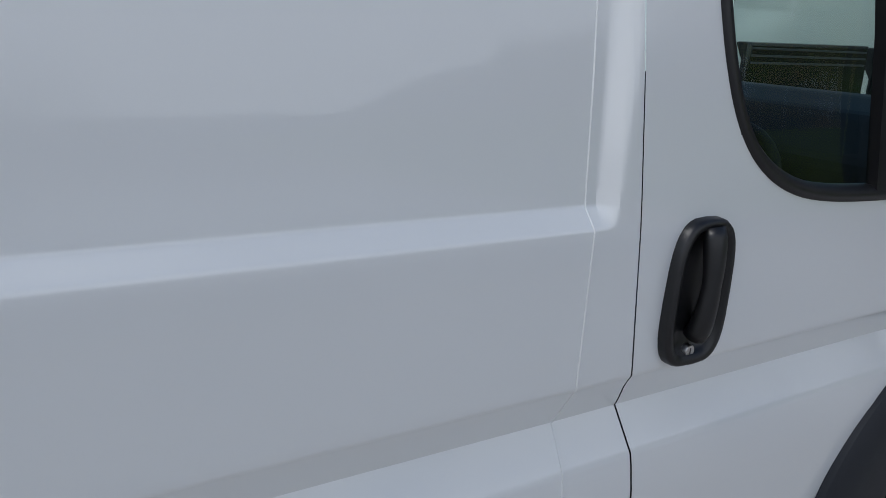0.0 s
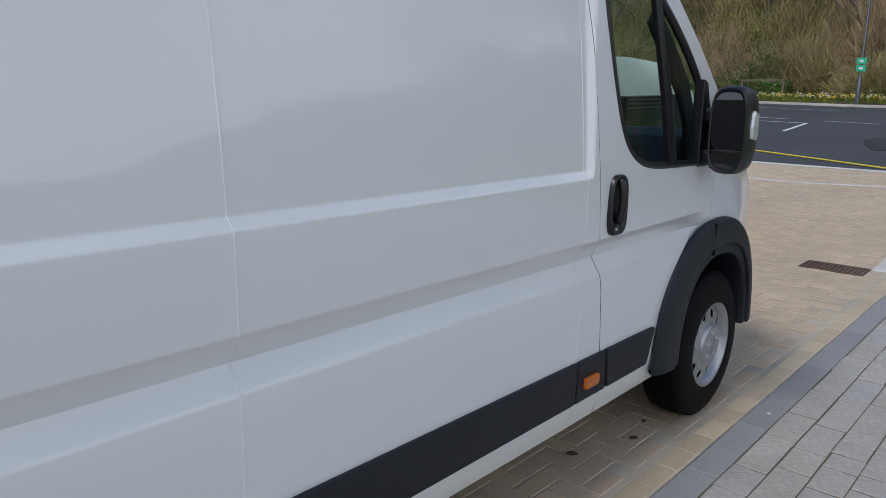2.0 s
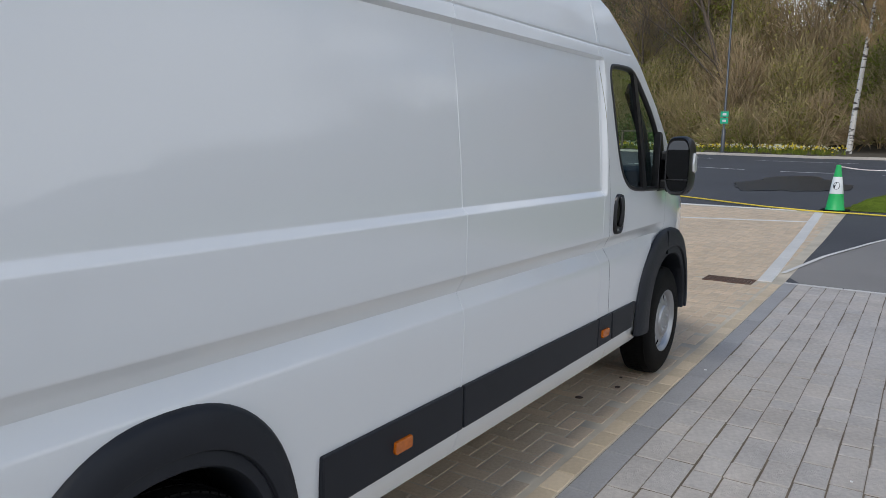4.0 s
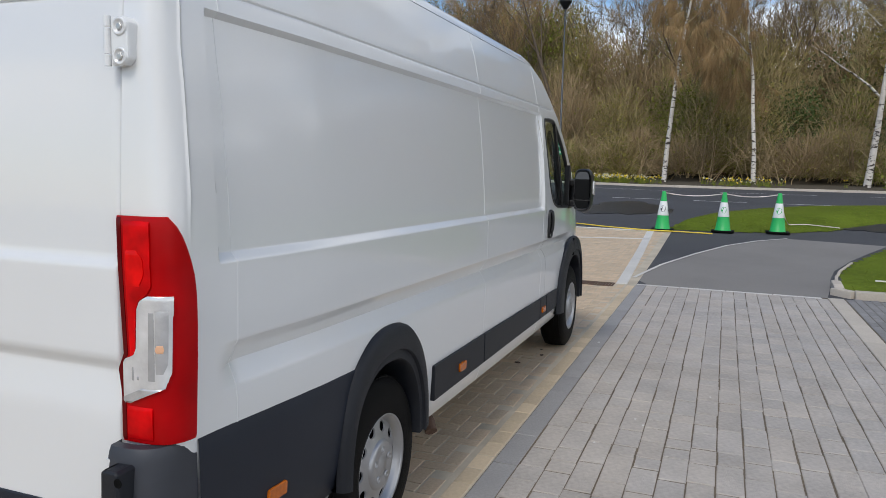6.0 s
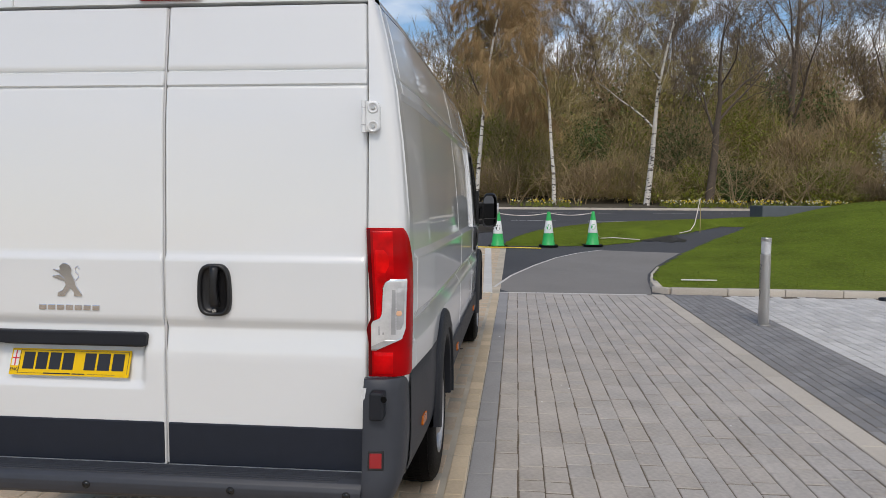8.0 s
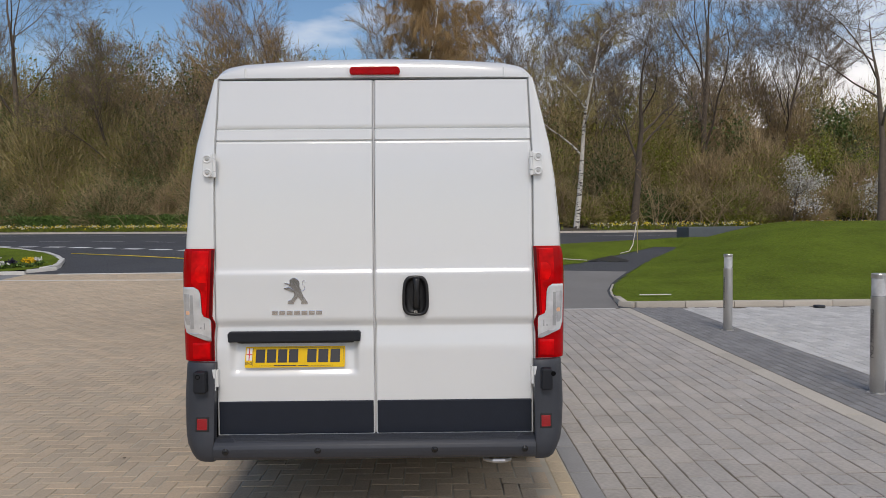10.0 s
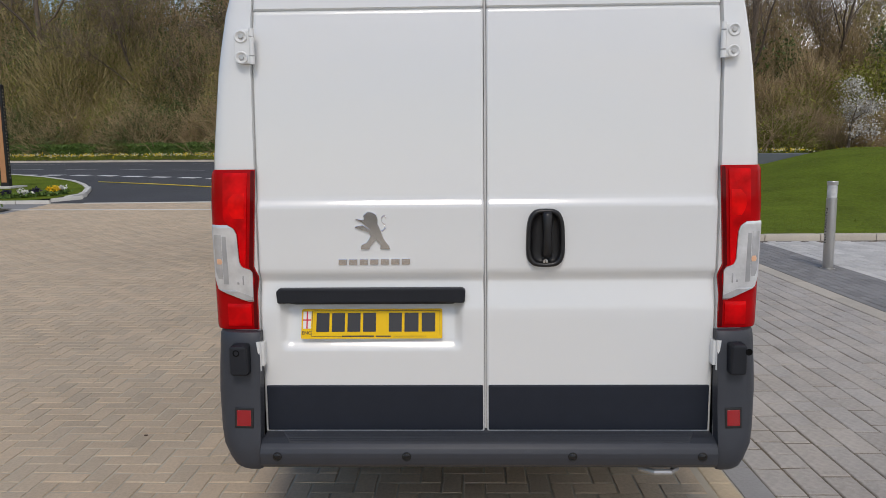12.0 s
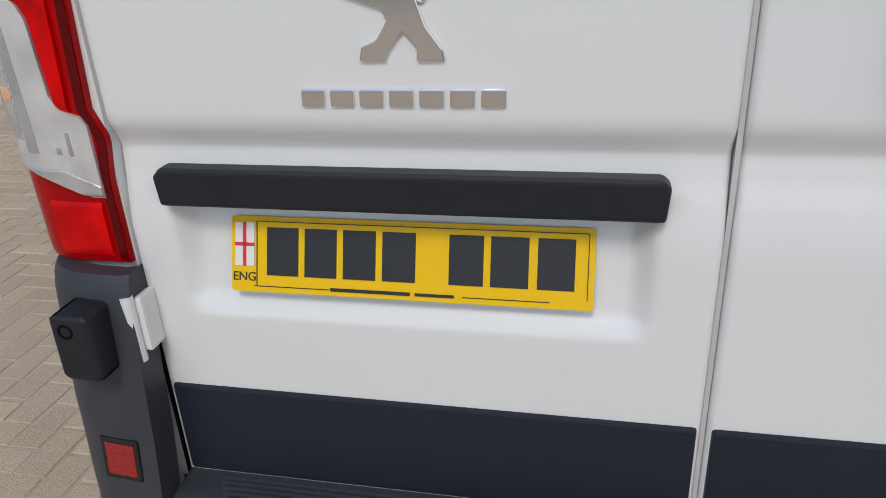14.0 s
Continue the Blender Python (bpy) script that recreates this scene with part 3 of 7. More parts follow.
def rear_door(left):
    if left:
        ys = [0.0165, 0.0195, 0.0235, 0.0285, 0.04, 0.06, 0.085, 0.095, 0.1, 0.105, 0.11, 0.117, 0.124, 0.13] + [0.16 + 0.04 * k for k in range(15)] + [0.742, 0.75, 0.757, 0.764, 0.77, 0.776, 0.79, 0.81, 0.828, 0.8365, 0.8395, 0.8425]
    else:
        ys = [0.0075, 0.0045, 0.0005, -0.0045, -0.02] + [-0.06 - 0.05 * k for k in range(15)] + [-0.80, -0.82, -0.8345, -0.8375, -0.8405]
    zs = sorted(set([0.49, 0.495, 0.5, 0.56, 0.62, 0.68, 0.74, 0.79] + [0.798 + 0.0045 * k for k in range(11)] + [0.85, 0.88, 0.92, 0.955, 0.975, 1.0, 1.004, 1.008, 1.012, 1.02, 1.03, 1.045, 1.055, 1.062, 1.068, 1.08, 1.09, 1.102, 1.115, 1.14, 1.2, 1.27, 1.32, 1.33, 1.338, 1.345, 1.352, 1.359, 1.366, 1.38, 1.45, 1.55, 1.7, 1.85, 1.95, 2.02, 2.029, 2.033, 2.036, 2.039, 2.043, 2.06, 2.08, 2.093, 2.097, 2.1, 2.103, 2.107, 2.13, 2.2, 2.28, 2.33, 2.345, 2.355, 2.359]))
    edge_in = 0.015

    def at(y, z):
        yy = y
        if z > 1.9:      # the door narrows a little at its top
            yy = y * (1 - 0.018 * (z - 1.9) / 0.46)
        return (door_x(y, z, left), yy, z)
    front = [(x, y, z) for y in ys for x, y, z in [at(y, z) for z in zs]]
    n, m = len(ys), len(zs)
    bm = bmesh.new()
    fv = [bm.verts.new(p) for p in front]
    for f in grid_faces(n, m):
        bm.faces.new([fv[i] for i in f])
    rim_ids = [j for j in range(m)] + [i * m + m - 1 for i in range(1, n)] + [(n - 1) * m + j for j in range(m - 2, -1, -1)] + [i * m for i in range(n - 2, 0, -1)]
    bv = [bm.verts.new((front[i][0] + 0.025, front[i][1], front[i][2])) for i in rim_ids]
    for k in range(len(rim_ids)):
        k2 = (k + 1) % len(rim_ids)
        bm.faces.new((fv[rim_ids[k]], fv[rim_ids[k2]], bv[k2], bv[k]))
    d = part("rear_door", bm, PAINT, van, "white rear door with a number plate recess" if left else "white rear door with a black handle", flat_angle=48)
    s0, s1 = (0.022, 0.832) if left else (-0.830, 0.002)
    part("lower_trim", box(-0.012, 0.02, s0, s1, 0.4985, 0.672, 0.006), TRIM, d, "dark grey plastic strip along the foot of the door")
    return d


left_door, right_door = rear_door(True), rear_door(False)
# black sheets behind the door joints, standing for the shade in the gaps
part("door_surround", join(box(0.042, 0.05, -0.84, 0.84, 0.45, 1.8), box(0.085, 0.095, -0.84, 0.84, 1.78, 2.12), box(0.118, 0.13, -0.83, 0.83, 2.10, 2.36)), PLASTIC_D, van, "black backing that stands for the shade in the door gaps")
part("door_seal", prism([(0.006, 0.50), (0.008, 1.36), (0.030, 1.90), (0.062, 2.15), (0.092, 2.355), (0.115, 2.355), (0.05, 1.90), (0.03, 1.36), (0.03, 0.50)], "y", 0.0086, 0.0152), material("pale_door_edge", (0.50, 0.50, 0.495), 0.5, vary=0.1), van, "pale edge between the rear doors")

# matte black strips that stand for the shade beside the rear doors
for s in (-1, 1):
    part("corner_gap", box(-0.004, 0.03, *sorted((s * 0.8425, s * 0.8475)), 0.47, 0.742), UNDER, van, "dark strip standing for the shade in the gap beside the rear door")

# number plate: letters become bars
plate = part("number_plate", prism([(y, z) for y, z in [(0.1755, -0.0555), (0.6925, -0.0555), (0.696, -0.052), (0.696, 0.052), (0.6925, 0.0555), (0.1755, 0.0555), (0.172, 0.052), (0.172, -0.052)]], "x", -0.0015, 0.0015), PLATE_Y, left_door, "yellow number plate")
plate_pose = Matrix.Translation((0.012, 0.0, 0.902)) @ Matrix.Rotation(radians(20), 4, "Y")
plate.matrix_local = plate_pose
for y0, y1 in ((0.600, 0.650), (0.542, 0.592), (0.484, 0.534), (0.426, 0.476), (0.330, 0.380), (0.268, 0.322), (0.206, 0.258)):
    part("character_bar", box(-0.0032, -0.0014, y0 - 0.008, y1 - 0.010, -0.030, 0.040), PRINT, plate)
part("flag_panel", box(-0.0028, -0.0014, 0.660, 0.690, -0.018, 0.046), PRINT_WHITE, plate, "white flag panel with a red cross")
part("flag_cross", join(box(-0.0036, -0.0026, 0.6725, 0.6775, -0.018, 0.046), box(-0.0036, -0.0026, 0.660, 0.690, 0.0115, 0.0165)), PRINT_RED, plate, "thin red cross")
part("plate_border", join(box(-0.0028, -0.0014, 0.180, 0.6567, 0.0475, 0.0487), box(-0.0028, -0.0014, 0.23, 0.350, -0.0475, -0.0463), box(-0.0028, -0.0014, 0.545, 0.660, -0.0475, -0.0463), box(-0.0028, -0.0014, 0.1800, 0.1812, -0.042, 0.0475), box(-0.0028, -0.0014, 0.6555, 0.6567, -0.0475, 0.0487)), PRINT, plate)
part("small_print_bar", join(box(-0.0028, -0.0014, 0.425, 0.543, -0.0490, -0.0440), box(-0.0028, -0.0014, 0.362, 0.418, -0.0488, -0.0445)), PRINT, plate)


def lettering(text, size, m, mat, parent, name, depth=0.0006):
    cu = bpy.data.curves.new(name, "FONT")
    cu.body, cu.size, cu.extrude, cu.align_x, cu.align_y = text, size, depth, "CENTER", "CENTER"
    tmp = bpy.data.objects.new("tmp", cu)
    scene.collection.objects.link(tmp)
    me = bpy.data.meshes.new_from_object(tmp.evaluated_get(bpy.context.evaluated_depsgraph_get()))
    bpy.data.objects.remove(tmp)
    me.name = name
    me.materials.clear()
    me.materials.append(mat)
    ob = new(name, me)
    ob.parent = parent
    ob.matrix_local = m
    return ob


# text that faces back: its right is -y, its up is z
BACK = Matrix(((0, 0, -1, 0), (-1, 0, 0, 0), (0, 1, 0, 0), (0, 0, 0, 1)))
lettering("ENG", 0.0185, Matrix.Translation((-0.0022, 0.6755, -0.034)) @ BACK, PRINT, plate, "country_letters")

# grab strip over the plate
part("plate_light_bar", prism([(0.089, 0.985), (0.085, 1.030), (0.095, 1.040), (0.770, 1.040), (0.781, 1.028), (0.777, 0.985)], "x", -0.020, 0.02, 0.007, 3), ARCH, left_door, "long dark grey plate light housing")

# badge: plain chrome shapes
def badge_at(u, v):
    return (0.547 - 0.00097 * u, 1.184 + 0.00103 * v)


emblem = [(84, 0), (88, 16), (107, 24), (122, 46), (117, 60), (108, 62), (64, 76), (66, 82), (94, 86), (112, 76), (92, 94), (66, 106), (70, 109), (96, 104), (100, 112), (94, 114), (98, 122), (112, 132), (128, 132), (146, 122), (152, 106), (150, 92), (160, 72), (166, 56), (172, 38), (192, 12), (194, 0), (158, 0), (160, 14), (142, 34), (120, 8), (118, 0)]
tail = [(156, 70), (168, 64), (178, 74), (176, 88), (166, 98), (166, 112), (176, 120), (184, 106)]
part("badge", join(prism([badge_at(u, v) for u, v in emblem], "x", -0.012, 0.0, 0.0014, 2), tube([(-0.006, *badge_at(u, v)) for u, v in tail], 0.0032, 8)), CHROME, left_door, "polished chrome maker's badge")
for k in range(7):
    y = 0.545 - k * 0.0385
    part("badge_bar", prism([(y + 0.003, 1.127), (y - 0.028, 1.127), (y - 0.029, 1.149), (y + 0.002, 1.149)], "x", -0.011, -0.004, 0.002), CHROME, left_door)


def rounded(w, h, n=28, p=3.4):
    """A rounded outline of half-width w and half-height h."""
    out = []
    for k in range(n):
        a = 2 * math.pi * k / n
        c, s = math.cos(a), math.sin(a)
        out.append((w * math.copysign(abs(c) ** (2 / p), c), h * math.copysign(abs(s) ** (2 / p), s)))
    return out


def door_handle(parent, m, half_w, half_h, skew=0.0):
    """A black recessed handle: bowl, upright grip, lock. Local: u across, v up, w out."""
    n = 32
    rings = []
    for k, w in ((1.0, -0.002), (0.985, 0.014), (0.93, 0.021), (0.80, 0.020), (0.74, 0.012), (0.66, 0.005), (0.40, 0.003), (0.02, 0.003)):
        rings.append([(u * (1 - 0.10 * (v / half_h) * 0.5) + skew * v, v, w) for u, v in rounded(half_w * k, half_h * (1 - (1 - k) * 0.62), n)])
    bm = bmesh.new()
    vv = [[bm.verts.new(p) for p in r] for r in rings]
    for a, b in zip(vv, vv[1:]):
        for k in range(n):
            bm.faces.new((a[k], a[(k + 1) % n], b[(k + 1) % n], b[k]))
    bm.faces.new(vv[-1])
    h = part("door_handle", bm, PLASTIC_D, parent, "black plastic door handle", smooth=True)
    h.matrix_local = m
    grip = []
    for v in np.linspace(-0.58, 0.86, 13):
        w = 0.014 + 0.014 * math.sin(math.pi * min(1, max(0, (v + 0.58) / 1.44))) ** 0.6
        grip.append((skew * v * half_h + half_w * 0.06, v * half_h, w))
    bm = tube(grip, [0.013 + 0.004 * abs(t) for t in np.linspace(-1, 1, 13)], 12)
    for v in bm.verts:
        v.co.x = skew * v.co.y + (v.co.x - skew * v.co.y) * 1.15
    part("grip", bm, PLASTIC_D, h, "upright black grip", smooth=True)
    bm = lathe([(0.0001, 0.016), (0.0085, 0.016), (0.0095, 0.0145), (0.010, 0.010), (0.010, 0.0)], 20, "z")
    bmesh.ops.translate(bm, verts=bm.verts[:], vec=(skew * -0.8 * half_h, -0.80 * half_h, -0.002))
    part("lock", bm, BRUSHED, h, "round metal door lock", flat_angle=30)
    part("keyhole", box(skew * -0.8 * half_h - 0.001, skew * -0.8 * half_h + 0.001, -0.80 * half_h - 0.005, -0.80 * half_h + 0.005, 0.0135, 0.0145), PRINT, h)
    return h


door_handle(right_door, Matrix.Translation((-0.006, -0.204, 1.221)) @ BACK, 0.070, 0.106)
SIDE_R = Matrix(((1, 0, 0, 0), (0, 0, -1, 0), (0, 1, 0, 0), (0, 0, 0, 1)))      # right is +x, out is -y
SIDE_L = Matrix(((-1, 0, 0, 0), (0, 0, 1, 0), (0, 1, 0, 0), (0, 0, 0, 1)))
door_handle(door_r, Matrix.Translation((4.158, -1.004, 1.197)) @ SIDE_R, 0.060, 0.112, 0.015)
door_handle(door_l, Matrix.Translation((4.158, 1.004, 1.197)) @ SIDE_L, 0.060, 0.112, -0.015)


def upper_hinge(s):
    h = part("hinge", prism([(s * 0.838, 1.848), (s * 0.838, 1.966), (s * 0.880, 1.966), (s * 0.893, 1.950), (s * 0.895, 1.865), (s * 0.880, 1.848)], "x", -0.008, 0.04, 0.006), PAINT, van, "white upper door hinge")
    for z in (1.869, 1.941):
        lip = lathe([(0.023, -0.006), (0.022, -0.0105), (0.019, -0.0125), (0.0165, -0.0115), (0.0145, -0.0082), (0.0001, -0.0080)], 20, "y")
        lip.transform(Matrix.Translation((0, s * 0.869, z)) @ Matrix.Rotation(radians(-90), 4, "Z"))
        part("bolt_recess", lip, PAINT, h, smooth=True)
        bm = lathe([(0.0095, -0.0078), (0.009, -0.0115), (0.0075, -0.0125), (0.0001, -0.0127)], 6, "y")
        bm.transform(Matrix.Translation((0, s * 0.869, z)) @ Matrix.Rotation(radians(-90), 4, "Z"))
        part("hinge_bolt", bm, BRUSHED, h, "steel hinge bolt", flat_angle=30)
    for z0, z1 in ((1.846, 1.872), (1.876, 1.938), (1.942, 1.968)):
        part("hinge_knuckle", tube([(-0.010, s * 0.832, z0), (-0.010, s * 0.832, z1)], 0.0095, 12), PAINT, h, flat_angle=40)


def lower_hinge(s):
    h = part("hinge", prism([(s * 0.826, 0.755), (s * 0.826, 0.850), (s * 0.844, 0.845), (s * 0.852, 0.830), (s * 0.852, 0.770), (s * 0.846, 0.757)], "x", -0.045, -0.004, 0.006), PAINT, van, "white lower door hinge")
    part("hinge_pin", tube([(-0.050, s * 0.845, 0.742), (-0.050, s * 0.845, 0.852)], 0.010, 12), PAINT, h)


for s in (-1, 1):
    upper_hinge(s)
    lower_hinge(s)


# ---- tail lamps: follow the rear corner ----
def lamp_at(u, z, up):
    """u: 0 at the door, 1 at the end round the side, by length along the skin."""
    pts = [(rear_x(z), 0.842), (rear_x(z), 0.850)] + [corner(k / 24, z) for k in range(1, 25)]
    seg = [math.dist(p, q) for p, q in zip(pts, pts[1:])]
    s = u * 0.30
    for (p, q), l in zip(zip(pts, pts[1:]), seg):
        if s <= l or q is pts[-1]:
            t = min(1.0, s / max(l, 1e-6))
            dx, dy = (q[0] - p[0]) / max(l, 1e-6), (q[1] - p[1]) / max(l, 1e-6)
            return (p[0] + (q[0] - p[0]) * t - up * dy, p[1] + (q[1] - p[1]) * t + up * dx)
        s -= l


def lamp_patch(s, u0, u1, z0, z1, up, mat, parent, name, label="", nu=24, nz=48, edge=True):
    bm = bmesh.new()
    rows = []
    for k in range(nz + 1):
        z = z0 + (z1 - z0) * k / nz
        a, b = u0(z), u1(z)
        row = []
        for i in range(-1, nu + 2):
            t = min(1, max(0, i / nu))
            h = 0.0 if i in (-1, nu + 1) else up
            if k in (0, nz) and edge:
                h = 0.0 if i in (-1, nu + 1) else up * 0.8
            x, y = lamp_at(a + (b - a) * t, z, h)
            row.append(bm.verts.new((x, s * y, z)))
        rows.append(row)
    for a, b in zip(rows, rows[1:]):
        for i in range(len(a) - 1):
            bm.faces.new((a[i], a[i + 1], b[i + 1], b[i]))
    for z, row in ((z0, rows[0]), (z1, rows[-1])):
        back = []
        for i in range(1, len(row) - 1):
            t = (i - 1) / nu
            x, y = lamp_at(u0(z) + (u1(z) - u0(z)) * t, z, -0.01)
            back.append(bm.verts.new((x, s * y, z)))
        for i in range(len(back) - 1):
            bm.faces.new((row[i + 1], row[i + 2], back[i + 1], back[i]))
    return part(name, bm, mat, parent, label, flat_angle=50)


def outer_edge(z):
    return lerp_table(z, [0.888, 1.10, 1.20, 1.27, 1.32, 1.36, 1.40, 1.43, 1.455, 1.476], [0.69, 0.715, 0.72, 0.715, 0.695, 0.66, 0.61, 0.565, 0.52, 0.465])


def inner_edge(z):
    return lerp_table(z, [0.88, 1.02, 1.08, 1.12, 1.47], [0.03, 0.03, 0.0, 0.06, 0.0])


def tail_lamp(s):
    t = lamp_patch(s, inner_edge, outer_edge, 0.888, 1.476, 0.012, RED_MID, van, "tail_lamp", "tall red and clear tail lamp round the rear corner")
    lamp_patch(s, lambda z: inner_edge(z) + 0.004, lambda z: inner_edge(z) + 0.048, 0.892, 1.472, 0.0135, RED_DARK, t, "dark_edge", "dark red inner edge", nu=4)
    lamp_patch(s, lambda z: inner_edge(z) + 0.085, lambda z: lerp_table(z, [1.112, 1.13, 1.24, 1.262, 1.28, 1.30, 1.464], [0.15, 0.195, 0.212, 0.24, 0.32, 0.355, 0.335]), 1.116, 1.464, 0.017, RED_LENS, t, "red_lens", "bright red upper lens")
    lamp_patch(s, lambda z: lerp_table(z, [0.993, 1.10, 1.112, 1.12, 1.14, 1.24, 1.262, 1.276], [0.07, 0.07, 0.10, 0.18, 0.21, 0.225, 0.25, 0.32]), lambda z: lerp_table(z, [0.993, 1.038, 1.08, 1.276], [0.13, 0.44, 0.485, 0.505]), 0.993, 1.276, 0.018, CLEAR_LENS, t, "clear_lens", "clear ribbed lens")
    lamp_patch(s, lambda z: inner_edge(z) + 0.07, lambda z: 0.345, 0.900, 0.985, 0.017, RED_LENS, t, "red_lens", "bright red lower lens", nz=10)
    lamp_patch(s, lambda z: max(0.072, 0.072 + 7.2 * (z - 1.010)), lambda z: 0.128 + 6.9 * (z - 0.993), 0.995, 1.038, 0.0195, LENS_BOWL, t, "bright_strip", "bright strip under the clear lens", nz=12)
    for k in range(9):
        zc = 1.09 + 0.0115 * k
        lamp_patch(s, lambda z: 0.372, lambda z: 0.384, zc, zc + 0.004, 0.0196, STEEL, t, "lens_ridge", nu=3, nz=2)
    lamp_patch(s, lambda z: lerp_table(z, [1.04, 1.25], [0.318, 0.335]), lambda z: 0.374, 1.04, 1.252, 0.0186, LENS_GREY, t, "reflector_wall", "grey wall between two reflectors", nu=5, nz=10)
    lamp_patch(s, lambda z: 0.384, lambda z: lerp_table(z, [1.06, 1.10, 1.26], [0.41, 0.462, 0.474]), 1.06, 1.256, 0.0186, LENS_BOWL, t, "reflector_bowl", "grey reflector behind the lens", nu=6, nz=10)
    lamp_patch(s, lambda z: lerp_table(z, [1.125, 1.14, 1.155], [0.395, 0.380, 0.395]), lambda z: lerp_table(z, [1.125, 1.14, 1.155], [0.425, 0.445, 0.430]), 1.127, 1.155, 0.0194, BULB, t, "amber_bulb", "amber indicator bulb", nu=5, nz=6)
    lamp_patch(s, lambda z: 0.165, lambda z: 0.18, 1.045, 1.10, 0.0190, LENS_GREY, t, "lens_rib", nu=4, nz=4)
    # the hot spot in the upper lens is painted as a brighter red patch
    lamp_patch(s, lambda z: inner_edge(z) + 0.11, lambda z: lerp_table(z, [1.29, 1.33, 1.37, 1.40], [0.24, 0.30, 0.29, 0.20]), 1.295, 1.395, 0.0192, RED_GLOW, t, "bulb_reflector", "brighter red patch, the glow round the bulb put into the colour", nu=8, nz=10)
    lamp_patch(s, lambda z: 0.215, lambda z: 0.235, 1.055, 1.070, 0.0190, LENS_GREY, t, "lens_mark", nu=4, nz=4)


for s in (-1, 1):
    tail_lamp(s)


# ---- rear bumper ----
def bumper_corner(s):
    zs = [0.380, 0.392, 0.42, 0.47, 0.52, 0.60, 0.66, 0.74, 0.80, 0.85, 0.872, 0.884, 0.886]
    out_y = [0.935, 0.948, 0.962, 0.982, 0.992, 0.998, 1.001, 1.000, 0.998, 0.997, 0.996, 0.992, 0.975]
    back_x = [-0.090, -0.101, -0.108, -0.110, -0.098, -0.086, -0.080, -0.072, -0.064, -0.058, -0.052, -0.046, -0.02]

    def at(a, z):
        w, bx = lerp_table(z, zs, out_y), lerp_table(z, zs, back_x)
        if a < 0:
            return (bx + (0.06) * (-a), s * 0.838, z)
        if a <= 1:
            q = a * math.pi / 2
            e = 0.62
            if a == 1:
                return (0.0965, s * w, z)
            return (bx + 0.17 * (1 - math.cos(q) ** e), s * (w - (w - 0.850) * (1 - math.sin(q) ** e)), z)
        x = bx + 0.17 + (a - 1)
        return (x, s * (w + 0.004 * smooth_step(0, 0.1, a - 1)), z)
    xs = [-1, -0.5, -0.1] + [k / 10 for k in range(11)]
    bm = surface(at, xs, zs)
    c = part("bumper_corner", bm, PLASTIC, van, "dark grey bumper corner", flat_angle=40)
    # side skirt forward to the wheel arch
    bm = surface(lambda x, t: (x, s * (lerp_table(0.40 + t * 0.49, zs, out_y) + 0.006), 0.40 + t * (np.interp(x, [0.1, 0.98], [0.896, 0.870]) - 0.40)), [0.098, 0.2, 0.35, 0.5, 0.65, 0.8, 0.90, 0.97], [0, 0.06, 0.14, 0.25, 0.4, 0.6, 0.8, 0.95, 1])
    for v in bm.verts:
        if v.co.x < 0.12:
            v.co.x = 0.098
    part("side_skirt", bm, TRIM, van, "dark grey rear side skirt", flat_angle=40)
    part("stop_box", prism([(s * 0.868, 0.744), (s * 0.871, 0.842), (s * 0.878, 0.848), (s * 0.919, 0.848), (s * 0.926, 0.842), (s * 0.928, 0.747), (s * 0.919, 0.738), (s * 0.876, 0.738)], "x", -0.112, -0.03, 0.010, 3), ARCH, van, "black plastic box with a round hole")
    # the hole has no depth: a matte black disc stands for its shade
    part("stop_hole", lathe([(0.0125, -0.1118), (0.0115, -0.1135), (0.009, -0.1132), (0.008, -0.1120), (0.0001, -0.1119)], 18, "y"), UNDER, van, "dark disc standing for the shade in a round hole").matrix_local = Matrix.Translation((0, s * 0.909, 0.824)) @ Matrix.Rotation(radians(-90), 4, "Z")
    # the reflector leans with the bumper's skin
    r = None
    # no recess is cut: a black square round the reflector stands for its shade
    for name, mat, front, y0, y1, z0, z1, label in (("reflector", REFLECTOR, -0.0942, 0.869, 0.917, 0.546, 0.604, "square red reflector"), ("reflector_bezel", PLASTIC_D, -0.0936, 0.862, 0.924, 0.538, 0.612, "black square standing for the shade of the reflector's recess")):
        bm = box(front, -0.06, *sorted((s * y0, s * y1)), z0, z1, 0.003)
        for v in bm.verts:
            v.co.x += (v.co.z - 0.575) * 0.132 + max(0.0, abs(v.co.y) - 0.885) * 0.14
        r = part(name, bm, mat, r or van, label)


for s in (-1, 1):
    bumper_corner(s)
STEP = [(0.03, 0.497), (-0.062, 0.490), (-0.092, 0.480), (-0.106, 0.466), (-0.113, 0.448), (-0.112, 0.430), (-0.106, 0.405), (-0.090, 0.388), (0.03, 0.388)]
step = part("bumper_step", prism(STEP, "y", -0.838, 0.838, 0.003), PLASTIC, van, "dark grey rear bumper step", flat_angle=40)


def step_z(x):
    return lerp_table(x, [-0.106, -0.092, -0.062, 0.03], [0.466, 0.480, 0.490, 0.497])


